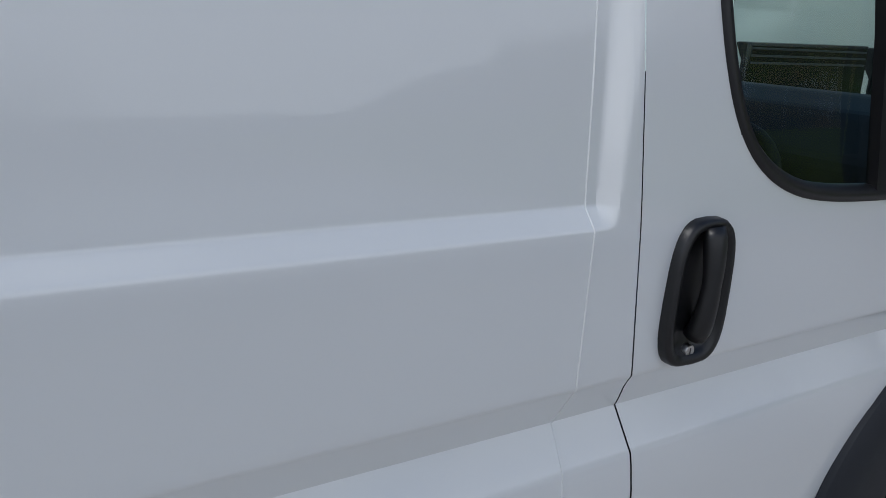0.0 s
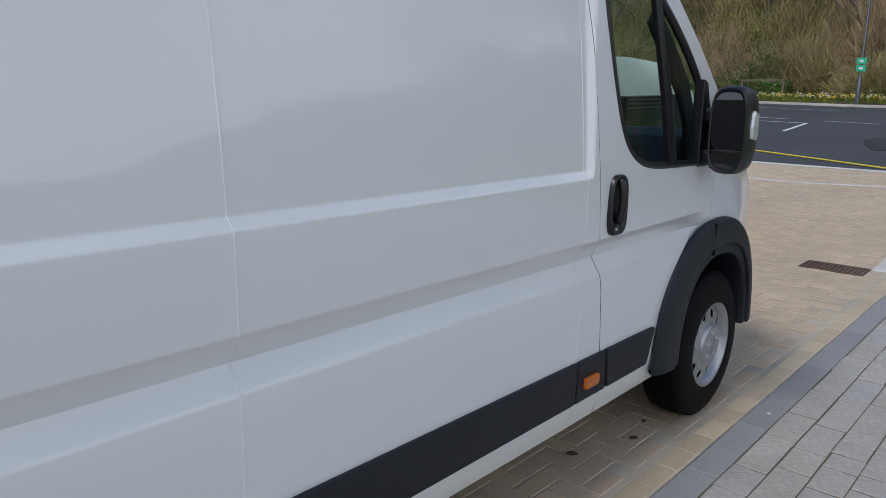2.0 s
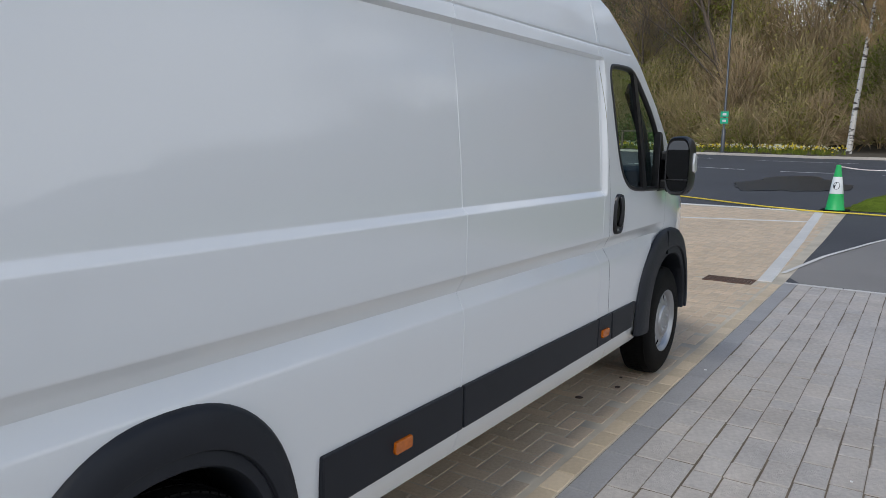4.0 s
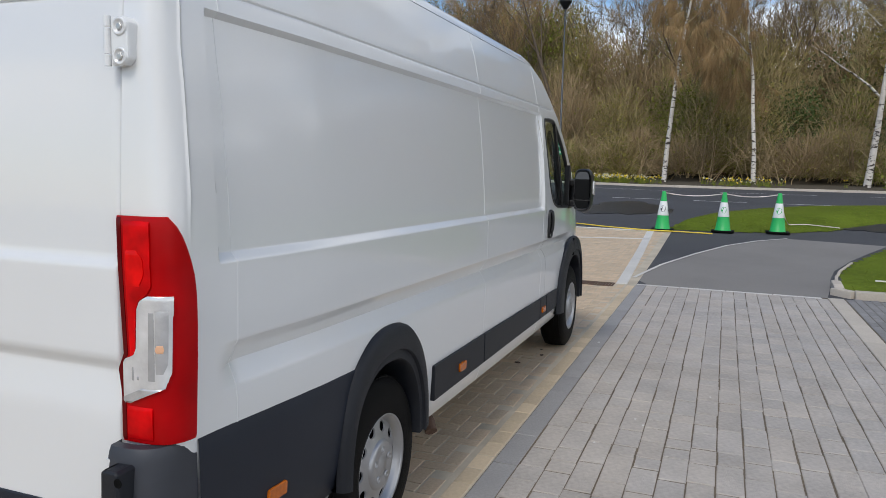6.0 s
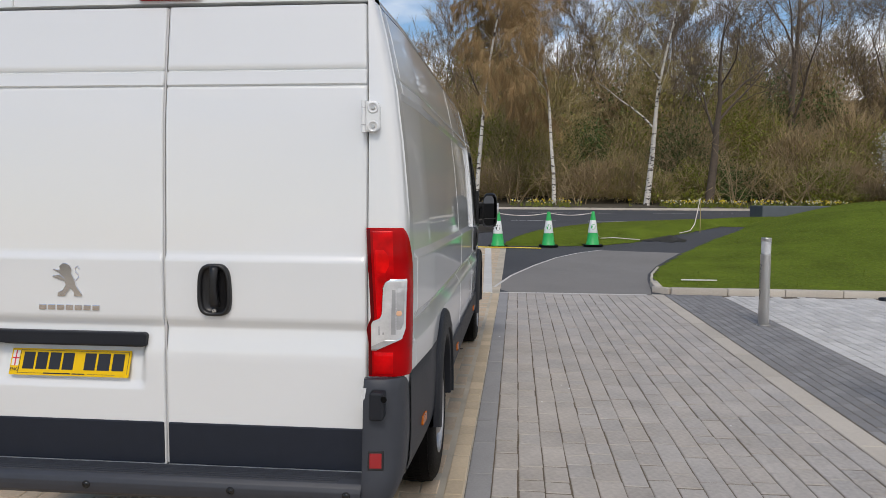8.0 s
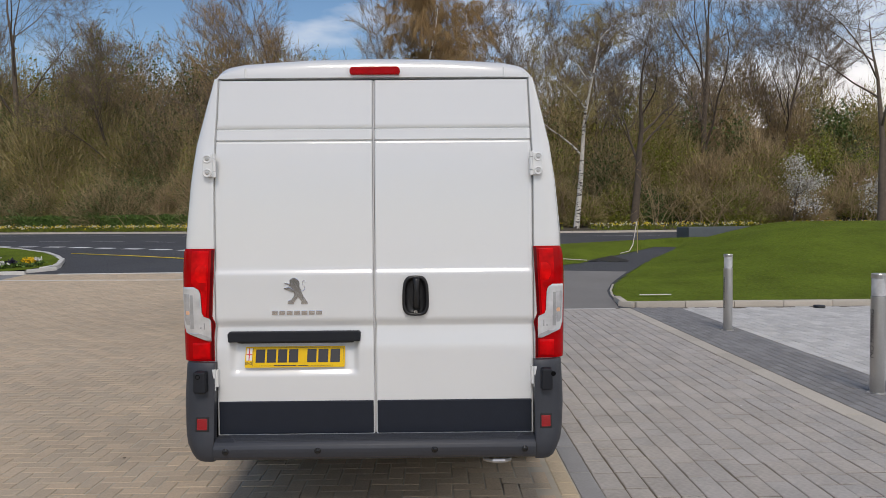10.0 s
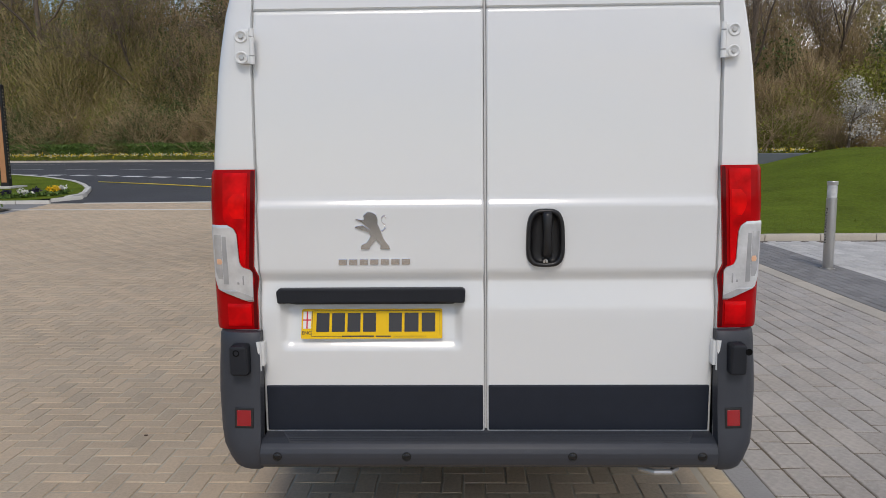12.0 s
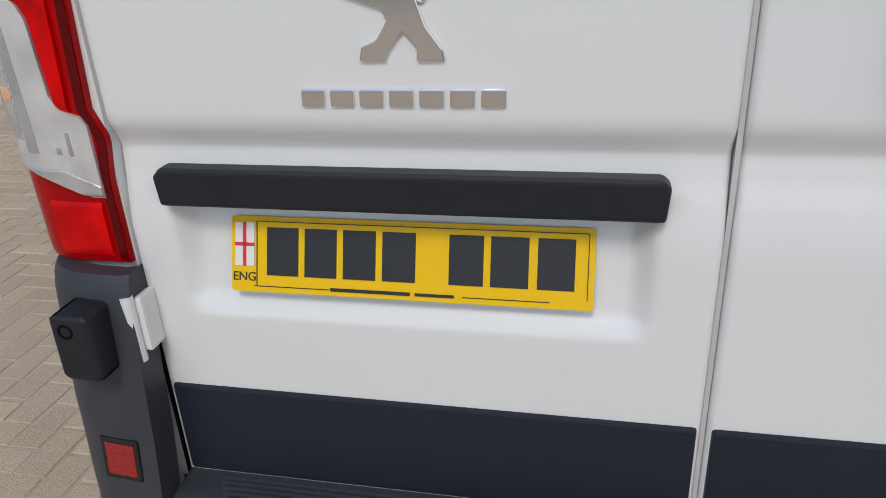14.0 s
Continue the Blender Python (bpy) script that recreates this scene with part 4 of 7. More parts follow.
# darker sheet just above the step: shade between the ribs put into colour
part("tread_groove", surface(lambda x, y: (x, y * (0.765 + 0.57 * (x + 0.02)), step_z(x) + 0.0012), [-0.090, -0.076, -0.062, -0.04, -0.020], [-1, -0.5, 0, 0.5, 1]), TRIM, step, "darker sheet standing for the shade between tread ribs")
for k in range(7):
    x = -0.024 - k * 0.0105
    z = step_z(x)
    part("step_rib", prism([(x - 0.0034, z - 0.002), (x - 0.0024, z + 0.0050), (x + 0.0024, z + 0.0056), (x + 0.0034, z - 0.002)], "y", -0.77 + 0.006 * k, 0.77 - 0.006 * k), PLASTIC, step)
for y in (0.775, 0.303, -0.297, -0.761):
    bm = lathe([(0.0165, 0.0), (0.0165, -0.0025), (0.0145, -0.003), (0.0115, 0.001), (0.010, -0.0025), (0.0001, -0.0035)], 20, "y")
    bm.transform(Matrix.Translation((-0.1128, y, 0.438)) @ Matrix.Rotation(radians(-90), 4, "Z"))
    part("parking_sensor", bm, GLOSS_BLACK, step, "round black parking sensor", smooth=True)


# ---- sills and side mouldings ----
def moulding(s, name, outline, y=0.993, t=0.014):
    part(name, prism(outline, "y", *sorted((s * (y - 0.02), s * (y + t))), 0.006, 2), ARCH, van, "dark grey side moulding")


for s in (-1, 1):
    moulding(s, "side_moulding", [(1.775, 0.487), (1.775, 0.662), (2.562, 0.657), (2.562, 0.487)])
    moulding(s, "side_moulding", [(2.572, 0.487), (2.572, 0.657), (3.940, 0.640), (3.955, 0.640), (3.940, 0.482)])
    moulding(s, "side_moulding", [(3.947, 0.482), (3.962, 0.640), (4.148, 0.638), (4.156, 0.482)])
    moulding(s, "side_moulding", [(4.172, 0.482), (4.160, 0.638), (4.553, 0.634), (4.560, 0.626), (4.505, 0.490), (4.495, 0.482)])
    for x, z, w in ((4.045, 0.548, 1.007), (2.168, 0.566, 1.007), (0.450, 0.585, 1.000)):
        m = part("marker_lamp", prism([(x - 0.044, z - 0.022), (x - 0.050, z - 0.014), (x - 0.046, z + 0.022), (x + 0.044, z + 0.022), (x + 0.050, z + 0.014), (x + 0.046, z - 0.022)], "y", *sorted((s * (w - 0.006), s * (w + 0.012))), 0.004), AMBER, van, "amber side marker lamp")
    # sill under the doors
    bm = surface(lambda x, v: (x, s * lerp_table(v, [0, 0.3, 0.6, 1], [0.976, 0.968, 0.945, 0.86]), lerp_table(v, [0, 0.3, 0.6, 1], [0.482, 0.42, 0.385, 0.372])), [1.62, 2.0, 2.565, 3.0, 3.5, 4.0, 4.16, 4.4, 4.64], [0, 0.15, 0.3, 0.45, 0.6, 0.8, 1])
    part("sill", bm, PAINT, van, flat_angle=40)


# ---- wheel arches ----
def arch(s, cx, cz, rx, rz, ix, iz, irx, irz, p, name):
    n = 40
    ring = []
    for k in range(n + 1):
        a = math.pi * k / n
        c, q = math.cos(a), math.sin(a)
        ex, ez = math.copysign(abs(c) ** (2 / p), c), abs(q) ** (2 / p)
        o = Vector((cx + rx * ex, cz + rz * ez))
        i = Vector((ix + irx * ex, iz + irz * ez))
        row = []
        for t, w in ((0.0, 0.996), (0.02, 1.010), (0.10, 1.022), (0.30, 1.030), (0.66, 1.034), (0.69, 1.032), (0.70, 1.020), (0.72, 1.017), (0.75, 1.020), (0.96, 1.018), (1.0, 1.010), (1.0, 0.96), (0.99, 0.80)):
            q2 = o.lerp(i, t)
            row.append((q2.x, s * (w - 0.02 * smooth_step(5.3, 5.8, q2.x)), q2.y))
        ring.append(row)
    bm = bmesh.new()
    vs = [[bm.verts.new(p) for p in r] for r in ring]
    for a, b in zip(vs, vs[1:]):
        for j in range(len(a) - 1):
            bm.faces.new((a[j], a[j + 1], b[j + 1], b[j]))
    bm.faces.new(vs[0])
    bm.faces.new(vs[-1][::-1])
    ob = part(name, bm, ARCH, van, "dark grey plastic wheel arch trim", flat_angle=38)
    # dark liner inside
    bm = bmesh.new()
    lo = []
    for k in range(n + 1):
        a = math.pi * k / n
        x, z = ix + irx * 1.02 * math.cos(a), iz + irz * 1.04 * abs(math.sin(a)) ** 0.85
        lo.append((bm.verts.new((x, s * 0.97, z)), bm.verts.new((x, s * 0.55, z))))
    for (a, b), (c, d) in zip(lo, lo[1:]):
        bm.faces.new((a, b, d, c))
    part("arch_liner", bm, UNDER, van, "black arch liner", smooth=True)
    return ob


for s in (-1, 1):
    arch(s, 1.255, 0.42, 0.425, 0.545, 1.245, 0.40, 0.325, 0.410, 2.35, "wheel_arch")
    arch(s, 5.150, 0.41, 0.580, 0.615, 5.200, 0.40, 0.395, 0.445, 2.3, "wheel_arch")
    part("arch_joint", box(5.072, 5.078, *sorted((s * 1.0, s * 1.0335)), 0.86, 1.012, 0.001), GLOSS_BLACK, van)


# ---- wheels ----
def wheel(s, x):
    w = empty("wheel", "steel wheel", "wheel")
    w.parent = van
    del w["category"]
    y0 = 0.993
    tw = 0.225
    R = HUB_Z
    prof = [(0.205, -0.012), (0.212, -0.004), (0.235, 0.0), (0.29, -0.002), (0.325, -0.008), (0.350, -0.020), (0.364, -0.036), (0.371, -0.055), (0.3725, -0.09), (0.3725, -0.135), (0.371, -0.17), (0.364, -0.19), (0.33, -0.215), (0.25, -tw), (0.205, -0.21)]
    bm = lathe([(r, s * (y0 + h)) for r, h in prof], 64)
    tyre = part("tyre", bm, RUBBER, w, "black rubber tyre", smooth=True)
    # tread blocks
    bm = bmesh.new()
    for k in range(72):
        for row, (h, wd) in enumerate(((-0.050, 0.032), (-0.093, 0.030), (-0.136, 0.030), (-0.176, 0.032))):
            a = 2 * math.pi * (k + 0.5 * (row % 2)) / 72
            m = Matrix.Rotation(-a, 4, "Y") @ Matrix.Translation((R - 0.002 - (0.006 if row in (0, 3) else 0), s * (y0 + h), 0)) @ Matrix.Diagonal((0.008, wd, 0.025, 1))
            bmesh.ops.create_cube(bm, size=1, matrix=m)
    part("tread", bm, RUBBER, tyre)
    rim = lathe([(0.206, s * (y0 - 0.10)), (0.200, s * (y0 - 0.030)), (0.206, s * (y0 - 0.006)), (0.214, s * (y0 - 0.002)), (0.213, s * (y0 - 0.008)), (0.200, s * (y0 - 0.012)), (0.192, s * (y0 - 0.030)), (0.186, s * (y0 - 0.040))], 64)
    rim_ob = part("rim", rim, STEEL, w, "silver painted steel rim", smooth=True)
    # disc with oval ventilation holes, one sector after another
    bm = bmesh.new()
    holes, m = 10, 24

    def disc(r, a):
        h = lerp_table(r, [0.10, 0.118, 0.135, 0.16, 0.187], [-0.012, -0.020, -0.026, -0.030, -0.040])
        return (r * math.cos(a), s * (y0 + h), r * math.sin(a))
    for k in range(holes):
        a0, half = 2 * math.pi * k / holes, math.pi / holes
        outer, inner, deep = [], [], []
        for j in range(m):
            q = 2 * math.pi * j / m
            c, t = math.cos(q), math.sin(q)
            big = max(abs(c), abs(t))
            outer.append(bm.verts.new(disc(0.147 + 0.040 * c / big, a0 + half * t / big)))
            inner.append(bm.verts.new(disc(0.155 + 0.0225 * c, a0 + 0.165 * t)))
            d = disc(0.155 + 0.0210 * c, a0 + 0.154 * t)
            deep.append(bm.verts.new((d[0], d[1] - s * 0.006, d[2])))
        for j in range(m):
            i2 = (j + 1) % m
            bm.faces.new((outer[j], outer[i2], inner[i2], inner[j]))
            bm.faces.new((inner[j], inner[i2], deep[i2], deep[j]))
    bmesh.ops.remove_doubles(bm, verts=bm.verts[:], dist=0.0008)
    part("wheel_disc", bm, STEEL, rim_ob, "pressed steel disc with oval holes", flat_angle=40)
    hub = lathe([(0.108, s * (y0 - 0.018)), (0.104, s * (y0 - 0.006)), (0.092, s * (y0 - 0.001)), (0.070, s * (y0 - 0.002)), (0.052, s * (y0 - 0.006)), (0.034, s * (y0 - 0.004)), (0.028, s * y0), (0.0001, s * (y0 + 0.001))], 40)
    cap = part("hub_cap", hub, STEEL, w, "silver hub cover with five bolt covers", smooth=True)
    for k in range(5):
        a = 2 * math.pi * k / 5 + 0.3
        bm = lathe([(0.017, 0.0), (0.015, s * 0.005), (0.010, s * 0.006), (0.0085, s * 0.001), (0.0001, 0.0)], 14)
        bm.transform(Matrix.Translation((0.066 * math.cos(a), s * (y0 - 0.004), 0.066 * math.sin(a))))
        part("bolt_cover", bm, STEEL, cap, smooth=True)
    drum = lathe([(0.185, s * (y0 - 0.0475)), (0.0001, s * (y0 - 0.0475))], 32)
    part("brake_drum", drum, UNDER, w, "black brake drum")
    w.matrix_local = Matrix.Translation((x, 0, HUB_Z))
    return w


for s in (-1, 1):
    wheel(s, HUB_F)
    wheel(s, HUB_R)

# underbody and exhaust
part("underbody", join(box(0.75, 5.9, -0.60, 0.60, 0.30, 0.48), box(1.66, 4.72, -0.90, 0.90, 0.375, 0.44), box(0.0, 0.80, -0.86, 0.86, 0.39, 0.47)), UNDER, van, "black underbody")
for hx in (HUB_R, HUB_F):
    part("axle", tube([(hx, -0.8, HUB_Z), (hx, 0.8, HUB_Z)], 0.05, 10), UNDER, van)
part("exhaust_pipe", tube([(2.2, -0.72, 0.34), (2.05, -0.84, 0.33), (1.98, -0.90, 0.30), (1.95, -0.925, 0.265)], 0.032, 14), IRON, van, "rusty exhaust pipe pointing down")
part("tow_eye", tube([(0.02, -0.56, 0.375), (-0.04, -0.56, 0.362), (-0.080, -0.60, 0.366), (-0.080, -0.66, 0.366), (-0.04, -0.70, 0.362), (0.02, -0.70, 0.375)], 0.012, 8), STEEL, van, "pale towing eye")

# ---- cab inside ----
part("dashboard", prism([(4.95, 1.0), (4.86, 1.14), (4.90, 1.30), (5.00, 1.40), (5.15, 1.43), (5.40, 1.42), (5.58, 1.34), (5.60, 0.9), (5.1, 0.75)], "y", -0.86, 0.86, 0.02), CABIN, van, "dark grey dashboard")
part("cab_floor", box(3.95, 5.5, -0.90, 0.90, 0.50, 0.55), CABIN, van)
part("bulkhead", box(4.02, 4.05, -0.88, 0.88, 0.5, 2.15), CABIN, van, "dark cab bulkhead")
for s in (-1, 1):
    part("door_post", surface(lambda x, z: (x + gap_x(z) - 4.05, s * (half_width(4.05, z) - 0.035), z), [3.97, 4.02, 4.075], [0.5, 1.0, 1.3, 1.5, 1.8, 2.0, 2.2, 2.34]), PAINT, van, "white inner door post")
for s in (-1, 1):
    part("pillar_trim", prism([(4.645, 1.94), (4.80, 1.82), (4.98, 1.66), (5.08, 1.50), (5.14, 1.30), (5.03, 1.30), (4.995, 1.46), (4.90, 1.59), (4.73, 1.75), (4.59, 1.87)], "y", *sorted((s * 0.855, s * 0.88)), 0.008), CABIN, van, "dark inner pillar trim")
part("cab_lining", box(4.05, 4.55, -0.80, 0.80, 2.22, 2.24), CABIN, van)
for y, w in ((-0.48, 0.25), (0.30, 0.42)):
    seat = part("seat", join(box(4.25, 4.75, y - w, y + w, 0.88, 1.02, 0.05, 3), prism([(4.20, 0.95), (4.08, 1.58), (4.17, 1.62), (4.36, 1.05)], "y", y - w, y + w, 0.04, 3)), SEAT, van, "dark cloth cab seat", smooth=True)
    for yy in ((y,) if w < 0.3 else (y - 0.2, y + 0.2)):
        part("headrest", box(4.07, 4.17, yy - 0.13, yy + 0.13, 1.62, 1.80, 0.04, 3), SEAT, seat, smooth=True)
bm = bmesh.new()
vs = []
for k in range(28):
    a = 2 * math.pi * k / 28
    ring = [bm.verts.new(Vector(((0.19 + 0.014 * math.cos(b)) * math.cos(a), (0.19 + 0.014 * math.cos(b)) * math.sin(a), 0.014 * math.sin(b)))) for b in [2 * math.pi * j / 8 for j in range(8)]]
    vs.append(ring)
for k in range(28):
    for j in range(8):
        bm.faces.new((vs[k][j], vs[(k + 1) % 28][j], vs[(k + 1) % 28][(j + 1) % 8], vs[k][(j + 1) % 8]))
bm2 = box(-0.18, 0.18, -0.05, 0.06, -0.03, 0.01, 0.02)
sw = part("steering_wheel", join(bm, bm2), CABIN, van, "black steering wheel", smooth=True)
sw.matrix_local = Matrix.Translation((4.80, -0.46, 1.18)) @ Matrix.Rotation(radians(-62), 4, "Y")


# ---- door mirrors ----
def mirror(s):
    d = door_r if s < 0 else door_l
    tri = part("mirror_mount", prism([(4.850, 1.285), (4.850, 1.655), (4.885, 1.64), (4.940, 1.50), (5.010, 1.285)], "y", *sorted((s * 0.965, s * 1.012)), 0.006), PLASTIC_D, d, "black mirror mount")
    arms = join(box(4.875, 5.03, *sorted((s * 1.0, s * 1.09)), 1.475, 1.535, 0.015), box(4.88, 5.02, *sorted((s * 1.0, s * 1.09)), 1.30, 1.36, 0.015), box(4.94, 5.0, *sorted((s * 1.01, s * 1.06)), 1.33, 1.50, 0.01))
    part("mirror_arm", arms, PLASTIC_D, d, "black twin mirror arms")

    # shell: rounded block, hollow towards the driver
    def ring(k, w, h, x, yc, zc):
        return [(x, s * (yc + u), zc + v) for u, v in rounded(w * k * 0.68, h * k * 1.05, 36, 3.6)]
    yc, zc = 1.128, 1.446
    rows = [ring(0.05, 0.110, 0.165, 4.878, yc, zc), ring(0.88, 0.110, 0.165, 4.876, yc, zc), ring(0.90, 0.110, 0.168, 4.825, yc, zc), ring(0.96, 0.112, 0.17, 4.822, yc, zc), ring(1.0, 0.113, 0.171, 4.84, yc, zc), ring(1.0, 0.116, 0.174, 4.90, yc, zc), ring(0.96, 0.115, 0.172, 4.965, yc, zc), ring(0.80, 0.110, 0.165, 5.015, yc, zc), ring(0.45, 0.105, 0.16, 5.035, yc, zc), ring(0.02, 0.1, 0.15, 5.04, yc, zc)]
    bm = bmesh.new()
    vv = [[bm.verts.new(p) for p in r] for r in rows]
    for a, b in zip(vv, vv[1:]):
        for k in range(36):
            bm.faces.new((a[k], a[(k + 1) % 36], b[(k + 1) % 36], b[k]))
    sh = part("mirror_shell", bm, PLASTIC_D, d, "large black mirror housing", flat_angle=50)
    tilt = 16 * -s
    for zz, hh, nm in ((1.487, 0.121, "upper"), (1.319, 0.038, "lower")):
        bm = bmesh.new()
        bm.faces.new([bm.verts.new((4.850, s * (yc + u), zz + v)) for u, v in rounded(0.070, hh, 32, 5)])
        bmesh.ops.rotate(bm, verts=bm.verts[:], cent=(4.850, s * yc, zz), matrix=Matrix.Rotation(radians(tilt), 3, "Z"))
        part("mirror_glass", bm, MIRROR, sh, "flat main mirror" if nm == "upper" else "small wide-angle mirror")
    part("mirror_divider", box(4.820, 4.845, *sorted((s * (yc - 0.068), s * (yc + 0.068))), 1.358, 1.366, 0.003), PLASTIC_D, sh)
    part("indicator", prism([(4.88, 1.415), (4.875, 1.46), (4.885, 1.52), (4.90, 1.528), (4.94, 1.515), (4.945, 1.42), (4.93, 1.405)], "y", *sorted((s * 1.182, s * 1.218)), 0.008, 2), CLEAR_LENS, sh, "clear mirror indicator")


mirror(-1)
mirror(1)

# the van tapers towards its tail and stands a hand's breadth off the middle line
for ob in van.children_recursive:
    if ob.type != "MESH" or ob.name.startswith("parking_sensor") or ob.matrix_local != Matrix.Identity(4) or ob.parent.matrix_local != Matrix.Identity(4):
        continue
    up = ob
    while up.parent and not up.name.startswith("wheel.") and up.name != "wheel":
        up = up.parent
    if up != van:
        continue
    for v in ob.data.vertices:
        tail = 1 - smooth_step(0.15, 0.80, v.co.x)
        if v.co.y > 0.845:
            v.co.y += (0.033 - 0.018 * tail) * smooth_step(0.85, 0.98, v.co.y)
        elif v.co.y < -0.6:
            v.co.y += 0.020 * tail * smooth_step(0.6, 0.8, -v.co.y)


# ---------- ground ----------
def far_kerb(y):
    """The x of the road's far edge."""
    return lerp_table(y, [-60, -20, -5, 2, 8, 16, 30, 60], [41.5, 39.2, 38.6, 39.0, 41.0, 44.5, 47.0, 50.0])


def lawn_height(x, y):
    """Heights of the grass banks over the land."""
    a = 0.95 * smooth_step(9.8, 22, x) * smooth_step(3.6, 9.5, -y - 0.32 * max(0, x - 10)) * (1 - 0.6 * smooth_step(24, 31, x))
    return a


xs = [-120, -60, -20, -8, 0, 5, 9.5, 13, 17, 22, 30, 42, 60, 120, 600]
bm = surface(lambda x, y: (x, y, land(x) - 0.07), xs, [-600, -60, -20, 0, 20, 60, 600])
tagged(part("ground", bm, SOIL), "brown earth under paving, roads and woodland", "ground", kind="structure")

bm = surface(lambda x, y: (x, y, land(x) - 0.0035), [-12, -4, 0, 5, 9.5, 11, 13, 15, 16.55], [-1.145, 0, 3, 6, 9, 12, 20])
tan_paving = tagged(part("tan_paving", bm, TAN_JOINT), "tan clay block paving in herringbone pattern", "paving", kind="structure")
bm = surface(lambda x, y: (x, y, land(x) - 0.005), [-12, -4, 0, 5, 9.42], [-20, -4.72, -3.83, -3.6, -1.145])
grey_paving = tagged(part("grey_paving", bm, GREY_JOINT), "grey granite sett paving laid in rows", "paving", kind="structure")
bm = surface(lambda x, y: (x, y, land(x) - 0.001), [9.0, 9.5, 11, 13, 15, 16.44], [10.96, 12, 16, 20])
tagged(part("grey_apron", bm, DARK_SETT), "grey paving beside the flower island", "paving", kind="structure")
# tarmac: road, junction mouth and path
ys = [-90, -60, -40, -25, -15, -9, -5, -1.1, 2, 6, 10, 14, 20, 30, 45, 70]
bm = bmesh.new()
gx = [9.42, 11, 13, 15, 16.55, 19, 22, 26, 30, 34]
rows = [[bm.verts.new((x, y, land(x) - 0.010)) for y in ys] for x in gx] + [[bm.verts.new((far_kerb(y), y, land(far_kerb(y)) - 0.010)) for y in ys]]
for i in range(len(rows) - 1):
    for j in range(len(ys) - 1):
        if i < 4 and ys[j] >= -1.2:
            continue
        bm.faces.new((rows[i][j], rows[i + 1][j], rows[i + 1][j + 1], rows[i][j + 1]))
road = tagged(part("road", bm, ASPHALT), "dark asphalt road with white markings", "road", kind="structure")


def ribbon(points, width, name, mat, up=0.004, parent=None, thickness=0.0):
    """A flat band along points on the land."""
    pts = [Vector((p[0], p[1])) for p in points]
    bm = bmesh.new()
    rows = []
    for i, p in enumerate(pts):
        d = (pts[min(i + 1, len(pts) - 1)] - pts[max(i - 1, 0)]).normalized()
        n = Vector((-d.y, d.x)) * width / 2
        a, b = p + n, p - n
        rows.append((bm.verts.new((a.x, a.y, land(a.x) + up)), bm.verts.new((b.x, b.y, land(b.x) + up))))
    for (a, b), (c, d) in zip(rows, rows[1:]):
        bm.faces.new((a, b, d, c))
    return part(name, bm, mat, parent)


def along(points, step):
    """Points every step along a line, and the way at each."""
    pts = [Vector((p[0], p[1])) for p in points]
    out, rest = [], 0.0
    for a, b in zip(pts, pts[1:]):
        d, l = (b - a).normalized(), (b - a).length
        while rest <= l:
            out.append((a + d * rest, d))
            rest += step
        rest -= l
    return out


# pale path tarmac
path_edge = [(9.44, -1.30), (9.95, -1.04), (11.5, -1.32), (13.2, -1.80), (14.6, -2.35), (15.6, -2.95), (16.3, -3.6)]
lawn_edge = [(9.44, -3.62), (10.2, -3.74), (11.2, -3.86), (12.1, -4.02), (13.4, -4.42), (14.6, -4.9), (15.9, -5.45)]
bm = bmesh.new()
rows = []
for k in range(25):
    t = k / 24 * (len(path_edge) - 1)
    i = min(int(t), len(path_edge) - 2)
    a = Vector(path_edge[i]).lerp(Vector(path_edge[i + 1]), t - i)
    b = Vector(lawn_edge[i]).lerp(Vector(lawn_edge[i + 1]), t - i)
    rows.append([bm.verts.new((q.x, q.y, land(q.x) - 0.004)) for q in [a.lerp(b, s / 4) for s in range(5)]])
for a, b in zip(rows, rows[1:]):
    for j in range(4):
        bm.faces.new((a[j], a[j + 1], b[j + 1], b[j]))
tagged(part("path", bm, ASPHALT_P), "worn pale grey tarmac footpath", "path", kind="structure")
edging = tagged(ribbon(path_edge[1:], 0.055, "path_edging", WHITE_STONE, 0.006), "thin pale edging strip in the tarmac", "edging", kind="structure")

# white stone bands: beside the tarmac, across the tan paving, beside the grey setts
def stone_band(name, points, width, length, mat, label, up=0.0, high=0.05):
    holder = tagged(new(name), label, "stone band", kind="structure")
    gap = 0.008
    for p, d in along(points, length)[:-1]:
        c = p + d * length / 2
        n = Vector((-d.y, d.x))
        vs, hw, hl = [], width / 2 - gap / 2, length / 2 - gap / 2
        for sx, sy in ((-1, -1), (1, -1), (1, 1), (-1, 1)):
            q = c + d * sx * hl + n * sy * hw
            vs.append((q.x, q.y, land(q.x) + up - high))
        for sx, sy in ((-1, -1), (1, -1), (1, 1), (-1, 1)):
            q = c + d * sx * hl + n * sy * hw
            vs.append((q.x, q.y, land(q.x) + up - 0.005))
        for sx, sy in ((-1, -1), (1, -1), (1, 1), (-1, 1)):
            q = c + d * sx * (hl - 0.006) + n * sy * (hw - 0.006)
            vs.append((q.x, q.y, land(q.x) + up))
        link("stone", vs, [(0, 1, 5, 4), (1, 2, 6, 5), (2, 3, 7, 6), (3, 0, 4, 7), (4, 5, 9, 8), (5, 6, 10, 9), (6, 7, 11, 10), (7, 4, 8, 11), (8, 9, 10, 11)], mat, holder)
    return holder


